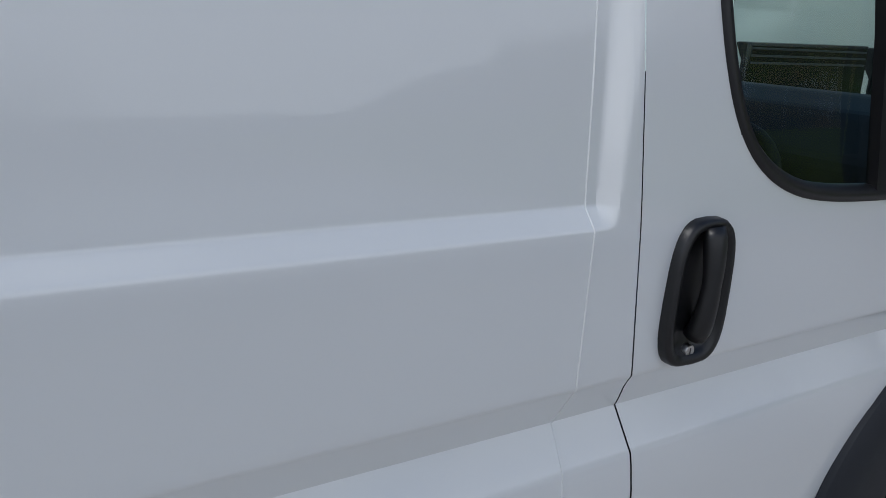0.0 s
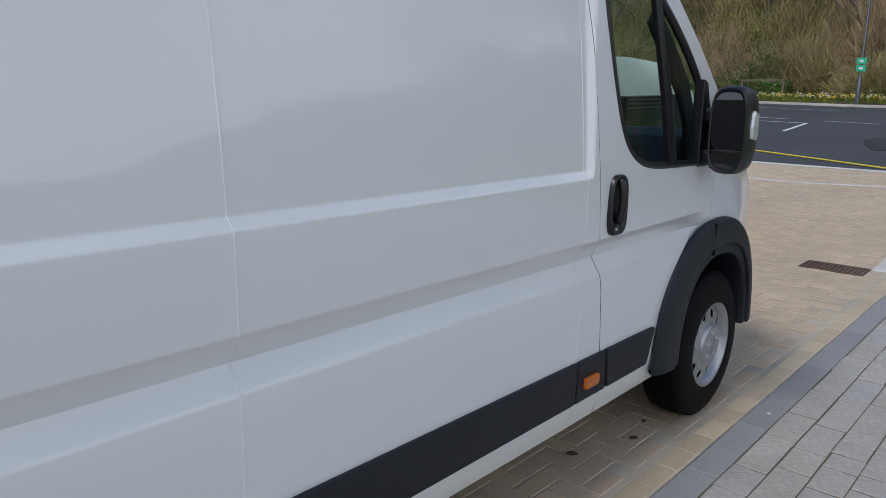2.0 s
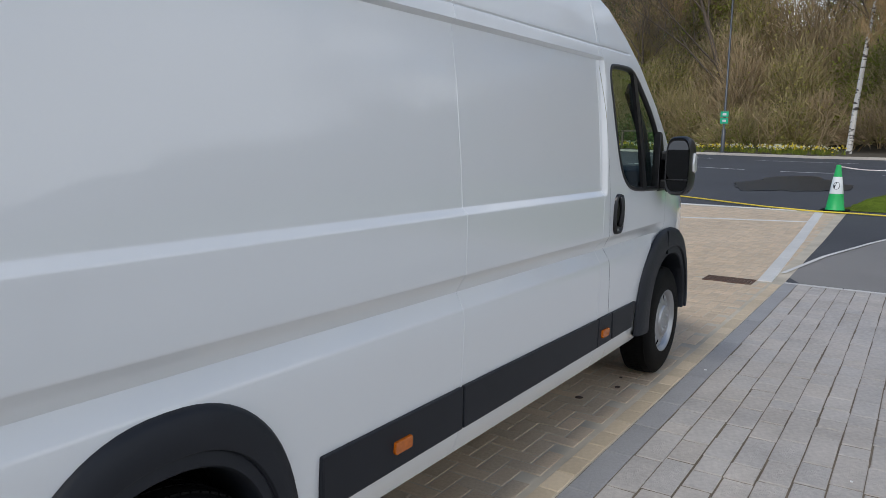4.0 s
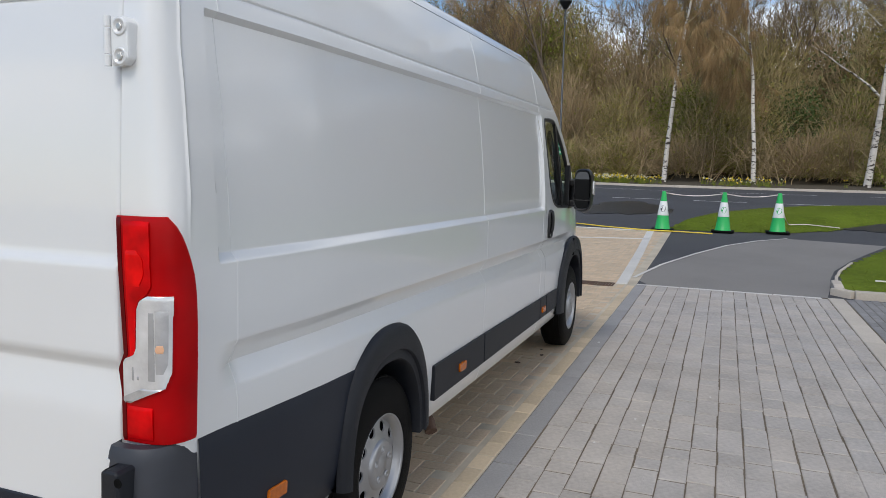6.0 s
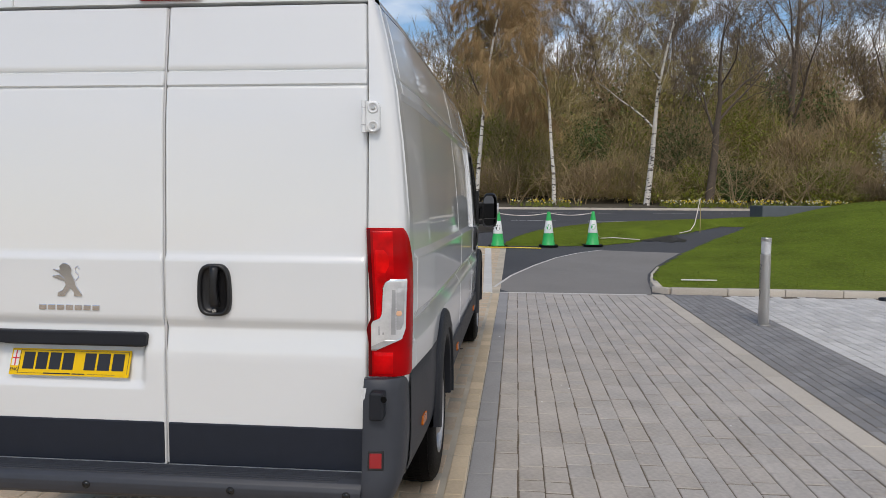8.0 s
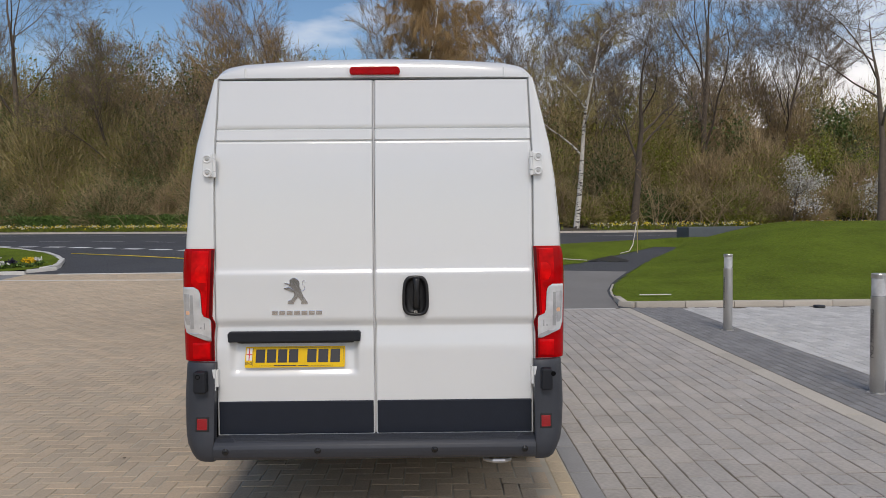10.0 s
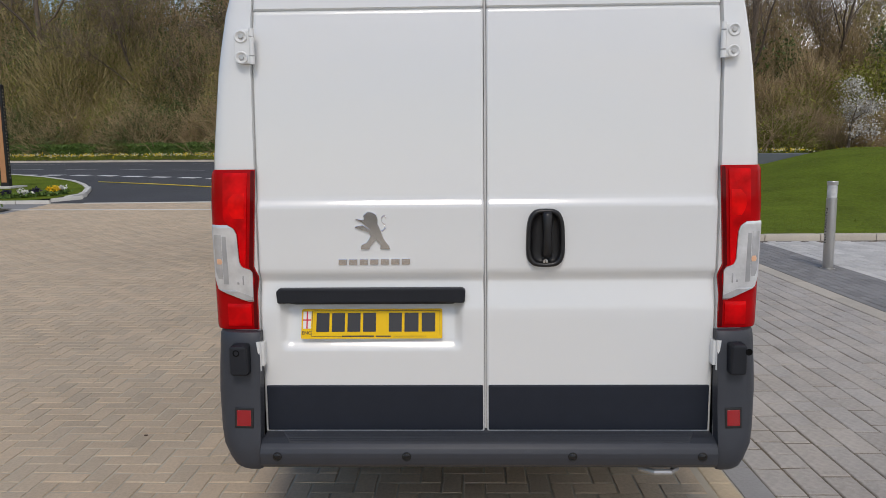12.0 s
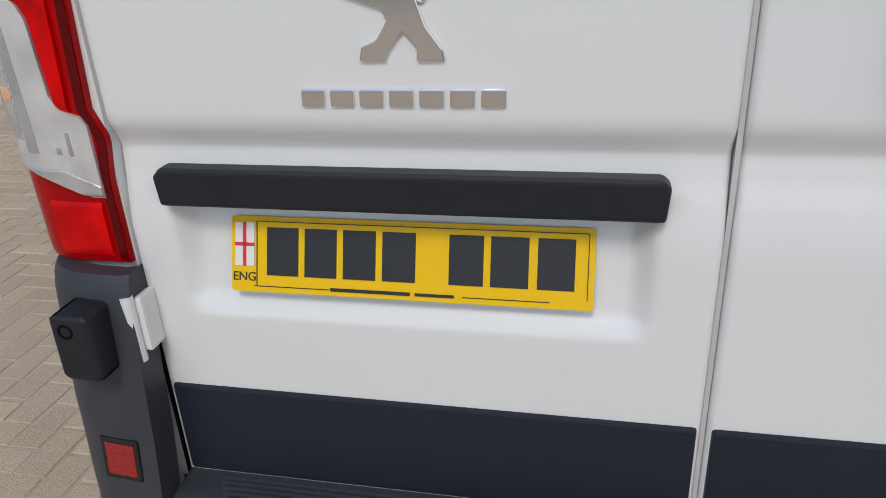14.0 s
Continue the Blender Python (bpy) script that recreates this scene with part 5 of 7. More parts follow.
stone_band("stone_band", [(9.30, -0.945), (16.9, -0.66)], 0.165, 0.90, WHITE_STONE, "white flush stone band beside the tarmac", 0.008)
stone_band("stone_band", [(15.05, -0.82), (14.5, 1.5), (14.9, 6), (15.2, 12.0)], 0.10, 0.60, WHITE_STONE, "thin white stone line across the tan paving", 0.008)
stone_band("stone_band", [(16.55, -0.68), (16.62, 6), (16.5, 11.0)], 0.10, 0.90, WHITE_STONE, "pale flush kerb where paving meets tarmac", 0.008)
stone_band("stone_band", [(9.42, -3.715), (-9.0, -3.715)], 0.20, 0.92, PALE_STONE, "pale stone band between grey setts", 0.004)
stone_band("stone_band", [(9.36, -1.145), (9.36, -3.62)], 0.07, 0.6, PALE_SETT, "thin pale edging at the end of setts", 0.004)


# raised kerbs
def kerb(name, points, length, width, high, mat, label):
    holder = tagged(new(name), label, "kerb", kind="structure")
    for p, d in along(points, length):
        c = p + d * length / 2
        n = Vector((-d.y, d.x))
        bm = box(-length / 2 + 0.004, length / 2 - 0.004, -width / 2, width / 2, -0.1, high, 0.018, 2)
        me = part("kerbstone", bm, mat, holder, flat_angle=40)
        me.matrix_local = Matrix.Translation((c.x, c.y, land(c.x))) @ Matrix.Rotation(math.atan2(d.y, d.x), 4, "Z") @ Matrix.Rotation(-math.atan2(land(c.x + 0.3) - land(c.x - 0.3), 0.6) * d.x, 4, "Y")
    return holder


kerb("kerb", [(9.56, -3.95), (9.56, -18)], 0.9, 0.15, 0.10, PALE_STONE, "pale stone kerb along the lawn")
kerb("kerb", [(9.56, -3.95), (9.72, -3.80), (10.3, -3.83)], 0.33, 0.13, 0.09, PALE_STONE, "pale stone kerb round the lawn corner")
kerb("kerb", [(10.35, -3.83), (11.2, -3.94), (12.1, -4.10), (12.8, -4.30)], 0.6, 0.05, 0.012, PALE_STONE, "thin pale edging round the lawn")
kerb("kerb", [(16.5, 20.0), (16.52, 11.5), (17.2, 11.06)], 0.9, 0.10, 0.088, WHITE_STONE, "thin flush kerb in front of a flower island")
kerb("kerb", [(17.4, 11.03), (17.9, 11.0), (18.6, 11.15), (20.0, 11.75), (21.4, 12.6), (23.2, 13.9), (25.5, 16.2), (28.5, 20.0)], 0.45, 0.14, 0.11, WHITE_STONE, "pale curved kerb round a flower island")
kerb("kerb", [(far_kerb(y), y) for y in range(-70, 71, 2)], 0.91, 0.14, 0.11, PALE_STONE, "pale concrete kerb on the far side of the road")
kerb("planter_wall", [(10.6, 10.15), (11.7, 10.45), (12.8, 10.85), (13.8, 11.2), (14.9, 11.55)], 0.6, 0.22, 0.13, GREY_SETT, "low grey granite planter edge")


# lawns
def lawn(name, label, inside_fn, x0, x1, y0, y1, step, height, blades, seed):
    nx, ny = int((x1 - x0) / step), int((y1 - y0) / step)
    bm = surface(lambda x, y: (x, y, land(x) + height(x, y)), list(np.linspace(x0, x1, nx + 1)), list(np.linspace(y0, y1, ny + 1)), lambda x, y: not inside_fn(x, y))
    tagged(part(name, bm, TURF, smooth=True), label, "grass", kind="structure")
    rng = np.random.RandomState(seed)
    vs, fs = [], []
    while len(vs) < blades * 3:
        x, y = rng.uniform(x0, x1), rng.uniform(y0, y1)
        if not inside_fn(x, y):
            continue
        z = land(x) + height(x, y)
        a, h, w = rng.uniform(0, 6.28), rng.uniform(0.010, 0.028), rng.uniform(0.003, 0.008)
        b = rng.uniform(0, 6.28)
        k = len(vs)
        vs += [(x - w * math.cos(a), y - w * math.sin(a), z - 0.004), (x + w * math.cos(a), y + w * math.sin(a), z - 0.004), (x + 0.03 * math.cos(b), y + 0.03 * math.sin(b), z + h)]
        fs.append((k, k + 1, k + 2))
    tagged(link("grass_blades", vs, fs, GRASS), "short green grass blades", "grass", kind="stuff")


GRASS = material("grass_blade", (0.138, 0.190, 0.017), 0.8, spec=0.15, per_piece=0.4, hue=(0.185, 0.185, 0.045))
LEAF = material("spring_leaf", (0.26, 0.25, 0.055), 0.75, spec=0.2, per_piece=0.25, hue=(0.30, 0.255, 0.075))
FRESH = material("fresh_leaf", (0.20, 0.235, 0.032), 0.7, spec=0.2, per_piece=0.25, hue=(0.24, 0.235, 0.045))
BROWN = material("brown_twig", (0.36, 0.255, 0.145), 0.9, per_piece=0.25, hue=(0.38, 0.29, 0.155))
BARE = material("dark_bare_twig", (0.235, 0.18, 0.13), 0.9, per_piece=0.3)
TWIG = material("twig", (0.38, 0.29, 0.145), 0.9, per_piece=0.25, hue=(0.34, 0.285, 0.12))
RUSSET = material("russet_twig", (0.38, 0.235, 0.105), 0.9, per_piece=0.25, hue=(0.33, 0.23, 0.11))
EVERGREEN = material("dark_evergreen", (0.07, 0.115, 0.025), 0.7, per_piece=0.3, hue=(0.10, 0.14, 0.03))
HEDGE_LEAF = material("hedge_leaf", (0.10, 0.17, 0.03), 0.7, per_piece=0.5)
BARK = material("dark_bark", (0.13, 0.10, 0.075), 0.95, vary=0.35, scale=6, bump=0.8, bscale=30)
BIRCH = material("birch_bark", (0.66, 0.62, 0.56), 0.8, vary=0.25, scale=3.5, detail=8, bump=0.4, bscale=20)
bn, bk = BIRCH.node_tree.nodes, BIRCH.node_tree.links
b_co, b_map, b_noise, b_ramp, b_mix = bn.new("ShaderNodeTexCoord"), bn.new("ShaderNodeMapping"), bn.new("ShaderNodeTexNoise"), bn.new("ShaderNodeValToRGB"), bn.new("ShaderNodeMixRGB")
b_map.inputs["Scale"].default_value = (2.2, 2.2, 6.0)
b_noise.inputs["Scale"].default_value, b_noise.inputs["Detail"].default_value = 1.3, 7.0
b_ramp.color_ramp.elements[0].position, b_ramp.color_ramp.elements[1].position = 0.54, 0.60
b_mix.inputs["Color2"].default_value = (0.075, 0.06, 0.05, 1)
bk.new(b_co.outputs["Object"], b_map.inputs["Vector"])
bk.new(b_map.outputs["Vector"], b_noise.inputs["Vector"])
bk.new(b_noise.outputs["Fac"], b_ramp.inputs["Fac"])
bk.new(b_ramp.outputs["Color"], b_mix.inputs["Fac"])
b_skin = bn["Principled BSDF"].inputs["Base Color"]
bk.new(b_skin.links[0].from_socket, b_mix.inputs["Color1"])
bk.new(b_mix.outputs["Color"], b_skin)
BLOSSOM = material("white_blossom", (0.62, 0.60, 0.56), 0.8, per_piece=0.25)
DAFF_Y = material("daffodil_yellow", (0.72, 0.55, 0.03), 0.6, per_piece=0.2)
DAFF_W = material("daffodil_white", (0.68, 0.66, 0.48), 0.6, per_piece=0.2)
PETAL = {"yellow": material("yellow_petal", (0.78, 0.50, 0.01), 0.6, per_piece=0.15), "white": material("white_petal", (0.72, 0.72, 0.68), 0.6, per_piece=0.1), "purple": material("purple_petal", (0.018, 0.012, 0.04), 0.6, per_piece=0.3), "red": material("red_petal", (0.42, 0.012, 0.04), 0.6, per_piece=0.2)}


def bank_inside(x, y):
    edge = np.interp(x, [9.5, 10.3, 12.1, 13.4, 15.9, 19.3, 21.5, 26, 34], [-3.9, -3.84, -4.12, -4.52, -5.55, -7.15, -8.5, -10.5, -13])
    return y < edge and x > 9.62 and x < 24.5


lawn("lawn", "mown green grass bank behind a kerb", bank_inside, 9.64, 25, -34, -3.8, 0.11, lawn_height, 110000, 3)


VERGE_NEAR = ([-20, -9.6, -8.75, -7.15, -5.85, -4.7, -3.75, -2.35, -1.02], [24.4, 24.4, 24.6, 21.9, 20.0, 18.3, 17.45, 17.05, 17.0])
VERGE_FAR = ([-20, -14, -10, -7, -4.8, -3.3, -2.1, -1.35, -1.02], [31.0, 30.0, 28.5, 26.4, 25.0, 23.3, 21.3, 19.3, 17.2])


def verge_inside(x, y):
    return -19.5 < y < -1.02 and np.interp(y, *VERGE_NEAR) < x < np.interp(y, *VERGE_FAR)


lawn("lawn", "sloping green grass behind traffic cones", verge_inside, 16.9, 31, -19.6, -1.0, 0.12, lambda x, y: 0.24 * smooth_step(0, 2.2, min(x - np.interp(y, *VERGE_NEAR), np.interp(y, *VERGE_FAR) - x)), 45000, 4)


def island_inside(x, y):
    e = np.interp(x, [16.5, 16.9, 17.7, 18.6, 20.0, 21.4, 23.2, 25.5, 28.5], [11.7, 11.2, 11.07, 11.22, 11.82, 12.67, 13.97, 16.27, 20.07])
    return y > e and 16.55 < x < 28.5


lawn("lawn", "small green lawn island with flowers", island_inside, 16.5, 28, 11, 24, 0.2, lambda x, y: 0.09, 16000, 5)


# ---------- road markings ----------
marks = tagged(new("road_markings"), "worn white road markings", "road marking", kind="structure")
for y in range(-60, 60, 3):
    x = far_kerb(y) - 11.6
    ribbon([(x, y), (far_kerb(y + 1.8) - 11.6, y + 1.8)], 0.10, "dash", ROAD_PAINT, 0.0, marks)
for y in np.arange(6.2, 34, 1.35):
    ribbon([(far_kerb(y) - 16.5, y), (far_kerb(y + 0.85) - 16.5, y + 0.85)], 0.5, "dash", ROAD_PAINT, 0.0, marks)
for y in range(-60, 60, 6):
    ribbon([(far_kerb(y) - 4.6, y), (far_kerb(y + 4) - 4.6, y + 4)], 0.10, "dash", ROAD_PAINT, 0.0, marks)
ribbon([(23.6, 4.5), (27.0, 4.9)], 0.12, "dash", ROAD_PAINT, 0.0, marks)
ribbon([(27.0, 4.9), (27.3, 6.5)], 0.12, "dash", ROAD_PAINT, 0.0, marks)
ribbon([(23.2, 7.6), (24.4, 8.2)], 0.35, "dash", ROAD_PAINT, 0.0, marks)

hose = tube([(16.35, -2.05, land(16.4) + 0.02), (16.45, -1.3, land(16.5) + 0.02), (16.4, -0.6, land(16.5) + 0.025), (16.75, 0.4, land(16.8) + 0.02), (17.5, 1.8, land(17.5) + 0.02), (18.3, 3.4, land(18.3) + 0.02), (19.2, 5.0, land(19.2) + 0.02), (20.4, 7.3, land(20.4) + 0.02), (22.0, 10.2, land(22.0) + 0.02), (23.6, 13.2, land(23.6) + 0.02)], 0.015, 8)
tagged(part("hose", hose, YELLOW_PAINT, smooth=True), "yellow hose lying across the junction mouth", "hose")


# drain grating in the tan paving
def drain(x0, x1, y0, y1, bars):
    d = empty("drain_grating", "rusty cast iron drain grating set in paving", "drain", ((x0 + x1) / 2, (y0 + y1) / 2, land(x0) + 0.004))
    hx, hy = (x1 - x0) / 2, (y1 - y0) / 2
    part("pit", box(-hx, hx, -hy, hy, -0.06, -0.022), UNDER, d, "dark pit")
    part("surround", join(box(-hx, hx, -hy, -hy + 0.02, -0.03, 0.006), box(-hx, hx, hy - 0.02, hy, -0.03, 0.006), box(-hx, -hx + 0.02, -hy + 0.021, hy - 0.021, -0.03, 0.006), box(hx - 0.02, hx, -hy + 0.021, hy - 0.021, -0.03, 0.006)), IRON, d)
    for k in range(bars):
        y = -hy + 0.03 + (2 * hy - 0.06) * (k + 0.5) / bars
        part("grate_bar", box(-hx + 0.021, hx - 0.021, y - 0.012, y + 0.012, -0.02, 0.005), IRON, d)


drain(8.98, 9.30, -0.855, -0.32, 12)
drain(11.1, 11.4, 9.4, 10.0, 12)


# ---------- bollards ----------
def bollard(x, y, text_turn):
    b = empty("bollard", "brushed steel bollard with a clear lamp ring", "bollard", (x, y, land(x)), "bollards")
    part("post", lathe([(0.062, 0.0), (0.0625, 0.004), (0.0625, 0.888), (0.060, 0.890)], 40, "z"), BRUSHED, b, "brushed steel tube", flat_angle=30)
    part("lamp_ring", lathe([(0.050, 0.888), (0.059, 0.892), (0.060, 0.96), (0.060, 1.055), (0.056, 1.06)], 40, "z"), CLEAR_LENS, b, "clear lamp ring", flat_angle=30)
    part("top_cap", lathe([(0.0625, 1.055), (0.0635, 1.058), (0.0635, 1.092), (0.060, 1.098), (0.0001, 1.10)], 40, "z"), BRUSHED, b, "steel cap", flat_angle=30)
    part("foot_ring", lathe([(0.085, 0.0), (0.085, 0.006), (0.063, 0.009)], 32, "z"), BRUSHED, b, flat_angle=30)
    if text_turn is not None:
        t = lettering("NO PARKING", 0.074, Matrix.Identity(4), PRINT, b, "bollard_lettering", 0.0004)
        fine = bmesh.new()
        fine.from_mesh(t.data)
        bmesh.ops.triangulate(fine, faces=fine.faces[:])
        bmesh.ops.subdivide_edges(fine, edges=fine.edges[:], cuts=2, use_grid_fill=True)
        fine.to_mesh(t.data)
        fine.free()
        for v in t.data.vertices:      # runs up the post, bent round it
            u, q = v.co.x, v.co.y
            a = radians(text_turn) - q / 0.063
            v.co = Vector((0.0638 * math.cos(a), 0.0638 * math.sin(a), 0.55 + u))
    return b


bollard(2.80, -4.34, 98)
bollard(6.66, -4.50, 98)
bollard(14.45, 11.85, None)


# ---------- traffic cones ----------
CONE_G = material("green_cone_plastic", (0.02, 0.42, 0.10), 0.45, vary=0.12, scale=9)
CONE_W = material("white_reflective_sleeve", (0.75, 0.77, 0.76), 0.4, vary=0.06)


def cone(x, y):
    c = empty("traffic_cone", "green and white traffic cone with black base", "traffic cone", (x, y, land(x)), "row of cones")
    part("base", join(prism([(-0.25, -0.21), (-0.21, -0.25), (0.21, -0.25), (0.25, -0.21), (0.25, 0.21), (0.21, 0.25), (-0.21, 0.25), (-0.25, 0.21)], "z", 0.0, 0.045, 0.01)), RUBBER, c, "black rubber base")
    part("lower_body", lathe([(0.185, 0.045), (0.17, 0.06), (0.128, 0.36), (0.1281, 0.365)], 28, "z"), CONE_G, c, "green cone body", smooth=True)
    s = part("sleeve", lathe([(0.130, 0.362), (0.1305, 0.364), (0.080, 0.690), (0.078, 0.694)], 28, "z"), CONE_W, c, "white reflective sleeve", smooth=True)
    part("tip", lathe([(0.0782, 0.692), (0.045, 0.905), (0.042, 0.925), (0.030, 0.93), (0.028, 0.90)], 28, "z"), CONE_G, c, "green cone tip", smooth=True)
    bm = bmesh.new()
    pts = []
    for k in range(20):
        a = 2 * math.pi * k / 20
        u, v = 0.062 * math.cos(a), 0.520 + 0.075 * math.sin(a)
        r = np.interp(v, [0.364, 0.69], [0.1315, 0.081])
        b = math.pi + u / r
        pts.append(bm.verts.new((r * math.cos(b) - 0.001, r * math.sin(b), v)))
    bm.faces.new(pts)
    part("symbol", bm, PRINT if y > -1.5 else CONE_G, s, "round printed symbol")
    return c


cone(16.72, -0.92)
cone(16.98, -2.26)
cone(17.25, -3.45)
TAPE = material("barrier_tape", (0.68, 0.60, 0.56), 0.6, vary=0.5, scale=6, detail=1)


def sag(a, b, drop, n=10):
    return [tuple(Vector(a).lerp(Vector(b), k / n) - Vector((0, 0, drop * 4 * (k / n) * (1 - k / n)))) for k in range(n + 1)]


tips = [(16.72, -0.92, land(16.72) + 0.90), (16.98, -2.26, land(16.98) + 0.90), (17.25, -3.45, land(17.25) + 0.90)]
for a, b in zip(tips, tips[1:]):
    tagged(part("barrier_tape", tube(sag(a, b, 0.07), 0.012, 6), TAPE), "pale barrier tape strung between cones", "barrier tape")
tagged(part("barrier_tape", tube(sag(tips[2], (18.2, -3.75, land(18.2) + 0.12), 0.12) + [(18.6, -4.2, land(18.6) + 0.10), (18.5, -4.9, land(18.5) + 0.06)], 0.012, 6), TAPE), "loose barrier tape trailing on the grass", "barrier tape")
tagged(part("barrier_tape", tube([(20.6, -6.45, land(20.6) + 0.08), (21.0, -6.85, land(21.0) + 0.12), (21.3, -7.05, land(21.3) + 0.30), (21.7, -7.3, land(21.7) + 1.10)], 0.014, 6), TAPE), "loose barrier tape hanging from a stake", "barrier tape")
tagged(part("stake", tube([(21.7, -7.32, land(21.7) - 0.02), (21.72, -7.32, land(21.7) + 1.15)], 0.012, 6), TWIG), "thin stake in the grass", "stake")

# wet patch on the tarmac
WET = material("wet_tarmac", (0.022, 0.022, 0.022), 0.36, vary=0.3, scale=2, spec=0.35, bump=0.15, bscale=60)
for cx, cy, rx, ry, seed in ((22.6, 0.7, 2.6, 1.3, 1), (20.0, -5.6, 1.6, 0.7, 2)):
    rr = np.random.RandomState(seed)
    bm = bmesh.new()
    rim = []
    for k in range(90):
        a = 2 * math.pi * k / 90
        r = 1 + 0.16 * math.sin(3 * a + seed) + 0.07 * math.sin(7 * a + 2 * seed) + 0.04 * math.sin(15 * a) + 0.012 * rr.normal()
        rim.append(bm.verts.new((cx + rx * r * math.cos(a), cy + ry * r * math.sin(a), land(cx + rx * r * math.cos(a)) + 0.006)))
    bm.faces.new(rim)
    tagged(part("puddle", bm, WET), "shallow wet patch on dark tarmac", "puddle", kind="structure")

# small things on the ground
tagged(part("paint_fleck", prism(rounded(0.012, 0.010, 10, 2), "z", 0.001, 0.004, 0.001), ROAD_PAINT), "small white fleck on the setts", "litter").location = (5.47, -1.23, 0.0)
DEAD_LEAF = material("dead_leaf", (0.07, 0.045, 0.028), 0.9, vary=0.3, scale=40)
for fx, fy, fr in ((4.75, -0.85, 0.024), (4.42, -0.72, 0.028), (4.95, -0.80, 0.016), (1.17, 1.84, 0.012)):
    tagged(part("dead_leaf", prism(rounded(fr, fr * 0.6, 9, 1.6), "z", 0.001, 0.006, 0.001), DEAD_LEAF), "small dark dead leaf on tan paving", "leaf", "dead leaves").matrix_world = pose(fx, fy, 0.0, 4, 3, 70 * fx)
for fx, fy in ((3.38, -1.80), (3.28, -1.86), (2.40, -2.92), (4.10, -2.25), (2.85, -1.62), (5.20, -2.60)):
    tagged(part("paint_fleck", prism(rounded(0.009, 0.007, 10, 2), "z", 0.001, 0.004, 0.001), ROAD_PAINT), "small white fleck on the setts", "litter", "white flecks").matrix_world = pose(fx, fy, 0.0, 0, 0, 50 * fx)
tagged(part("stick", box(-0.02, 0.02, -0.32, 0.32, 0.0, 0.02, 0.006), PRINT_WHITE), "white plastic strip lying on grass", "litter").location = (11.0, -4.75, land(11.0) + lawn_height(11.0, -4.75) + 0.03)
tagged(part("ground_light", lathe([(0.10, 0.0), (0.10, 0.035), (0.085, 0.045), (0.0001, 0.048)], 20, "z"), PLASTIC_D, smooth=True), "small black dome on the pale setts", "cap").location = (9.2, -7.15, 0.0)
tagged(part("access_cover", join(box(-0.8, 0.8, -1.4, 1.4, -0.1, 0.40, 0.02)), material("slate_grey_cover", (0.10, 0.115, 0.13), 0.6, vary=0.15, scale=3)), "low slate grey access cover in grass", "access cover").location = (28.0, -12.4, land(28.0) + 0.22)


# ---------- a second vehicle, seen through the cab glass ----------
def small_van(x, y):
    v = empty("small_van", "small white van parked further along the paving", "van", (x, y, land(x)), turn=1)
    prof = [(0.0, 0.45), (-0.02, 0.75), (0.0, 1.1), (0.06, 1.58), (0.10, 1.75), (0.16, 1.86), (0.4, 1.92), (2.2, 1.93), (2.75, 1.88), (2.95, 1.72), (3.12, 1.58), (3.45, 1.28), (4.15, 1.05), (4.35, 0.85), (4.4, 0.5), (4.3, 0.3), (0.1, 0.3)]
    rows = []
    bm = bmesh.new()
    for yy, k in ((-0.90, 0.90), (-0.915, 0.96), (-0.90, 1.0), (0.90, 1.0), (0.915, 0.96), (0.90, 0.90)):
        top = 1.0 if abs(yy) < 0.91 and k == 1.0 else k
        rows.append([bm.verts.new((2.2 + (px - 2.2) * (0.985 + 0.015 * k), yy * lerp_table(pz, [1.2, 1.58, 1.75, 1.86, 1.93], [1.0, 0.965, 0.90, 0.80, 0.62]), 0.3 + (pz - 0.3) * (top if pz > 1.2 else 1.0))) for px, pz in prof])
    for a, b in zip(rows, rows[1:]):
        for k in range(len(prof)):
            bm.faces.new((a[k], a[(k + 1) % len(prof)], b[(k + 1) % len(prof)], b[k]))
    bm.faces.new(rows[0]); bm.faces.new(rows[-1][::-1])
    part("body", bm, PAINT, v, flat_angle=30)
    for s in (-1, 1):
        for x0, x1 in ((0.14, 1.38), (1.46, 2.42)):
            part("side_window", prism([(x0, 1.02), (x0 + 0.03, 1.54), (x1 - 0.02, 1.55), (x1, 1.02)], "y", *sorted((s * 0.80, s * 0.912)), 0.02), GLOSS_BLACK, v, "dark tinted side window")
            for zb in (1.42, 1.46, 1.50):
                part("window_bar", box(x0 + 0.05, x1 - 0.05, *sorted((s * 0.90, s * 0.918)), zb, zb + 0.012, 0.003), PLASTIC, v)
        part("side_window", prism([(2.52, 1.16), (2.56, 1.56), (2.86, 1.56), (3.30, 1.16)], "y", *sorted((s * 0.80, s * 0.915)), 0.01), GLOSS_BLACK, v, "dark tinted cab window")
    for wx in (0.85, 3.55):
        for wy in (-0.86, 0.86):
            b = lathe([(0.20, -0.10), (0.31, -0.095), (0.32, 0.0), (0.31, 0.095), (0.20, 0.10), (0.0001, 0.08)], 28)
            b.transform(Matrix.Translation((wx, wy, 0.32)))
            part("wheel", b, RUBBER, v, smooth=True)
    part("tail_lamp", box(-0.03, 0.02, 0.72, 0.84, 0.95, 1.35, 0.01), RED_LENS, v)
    part("tail_lamp", box(-0.03, 0.02, -0.84, -0.72, 0.95, 1.35, 0.01), RED_LENS, v)
    part("rear_bumper", box(-0.08, 0.1, -0.88, 0.88, 0.35, 0.55, 0.03), PLASTIC, v)


small_van(6.8, 2.08)


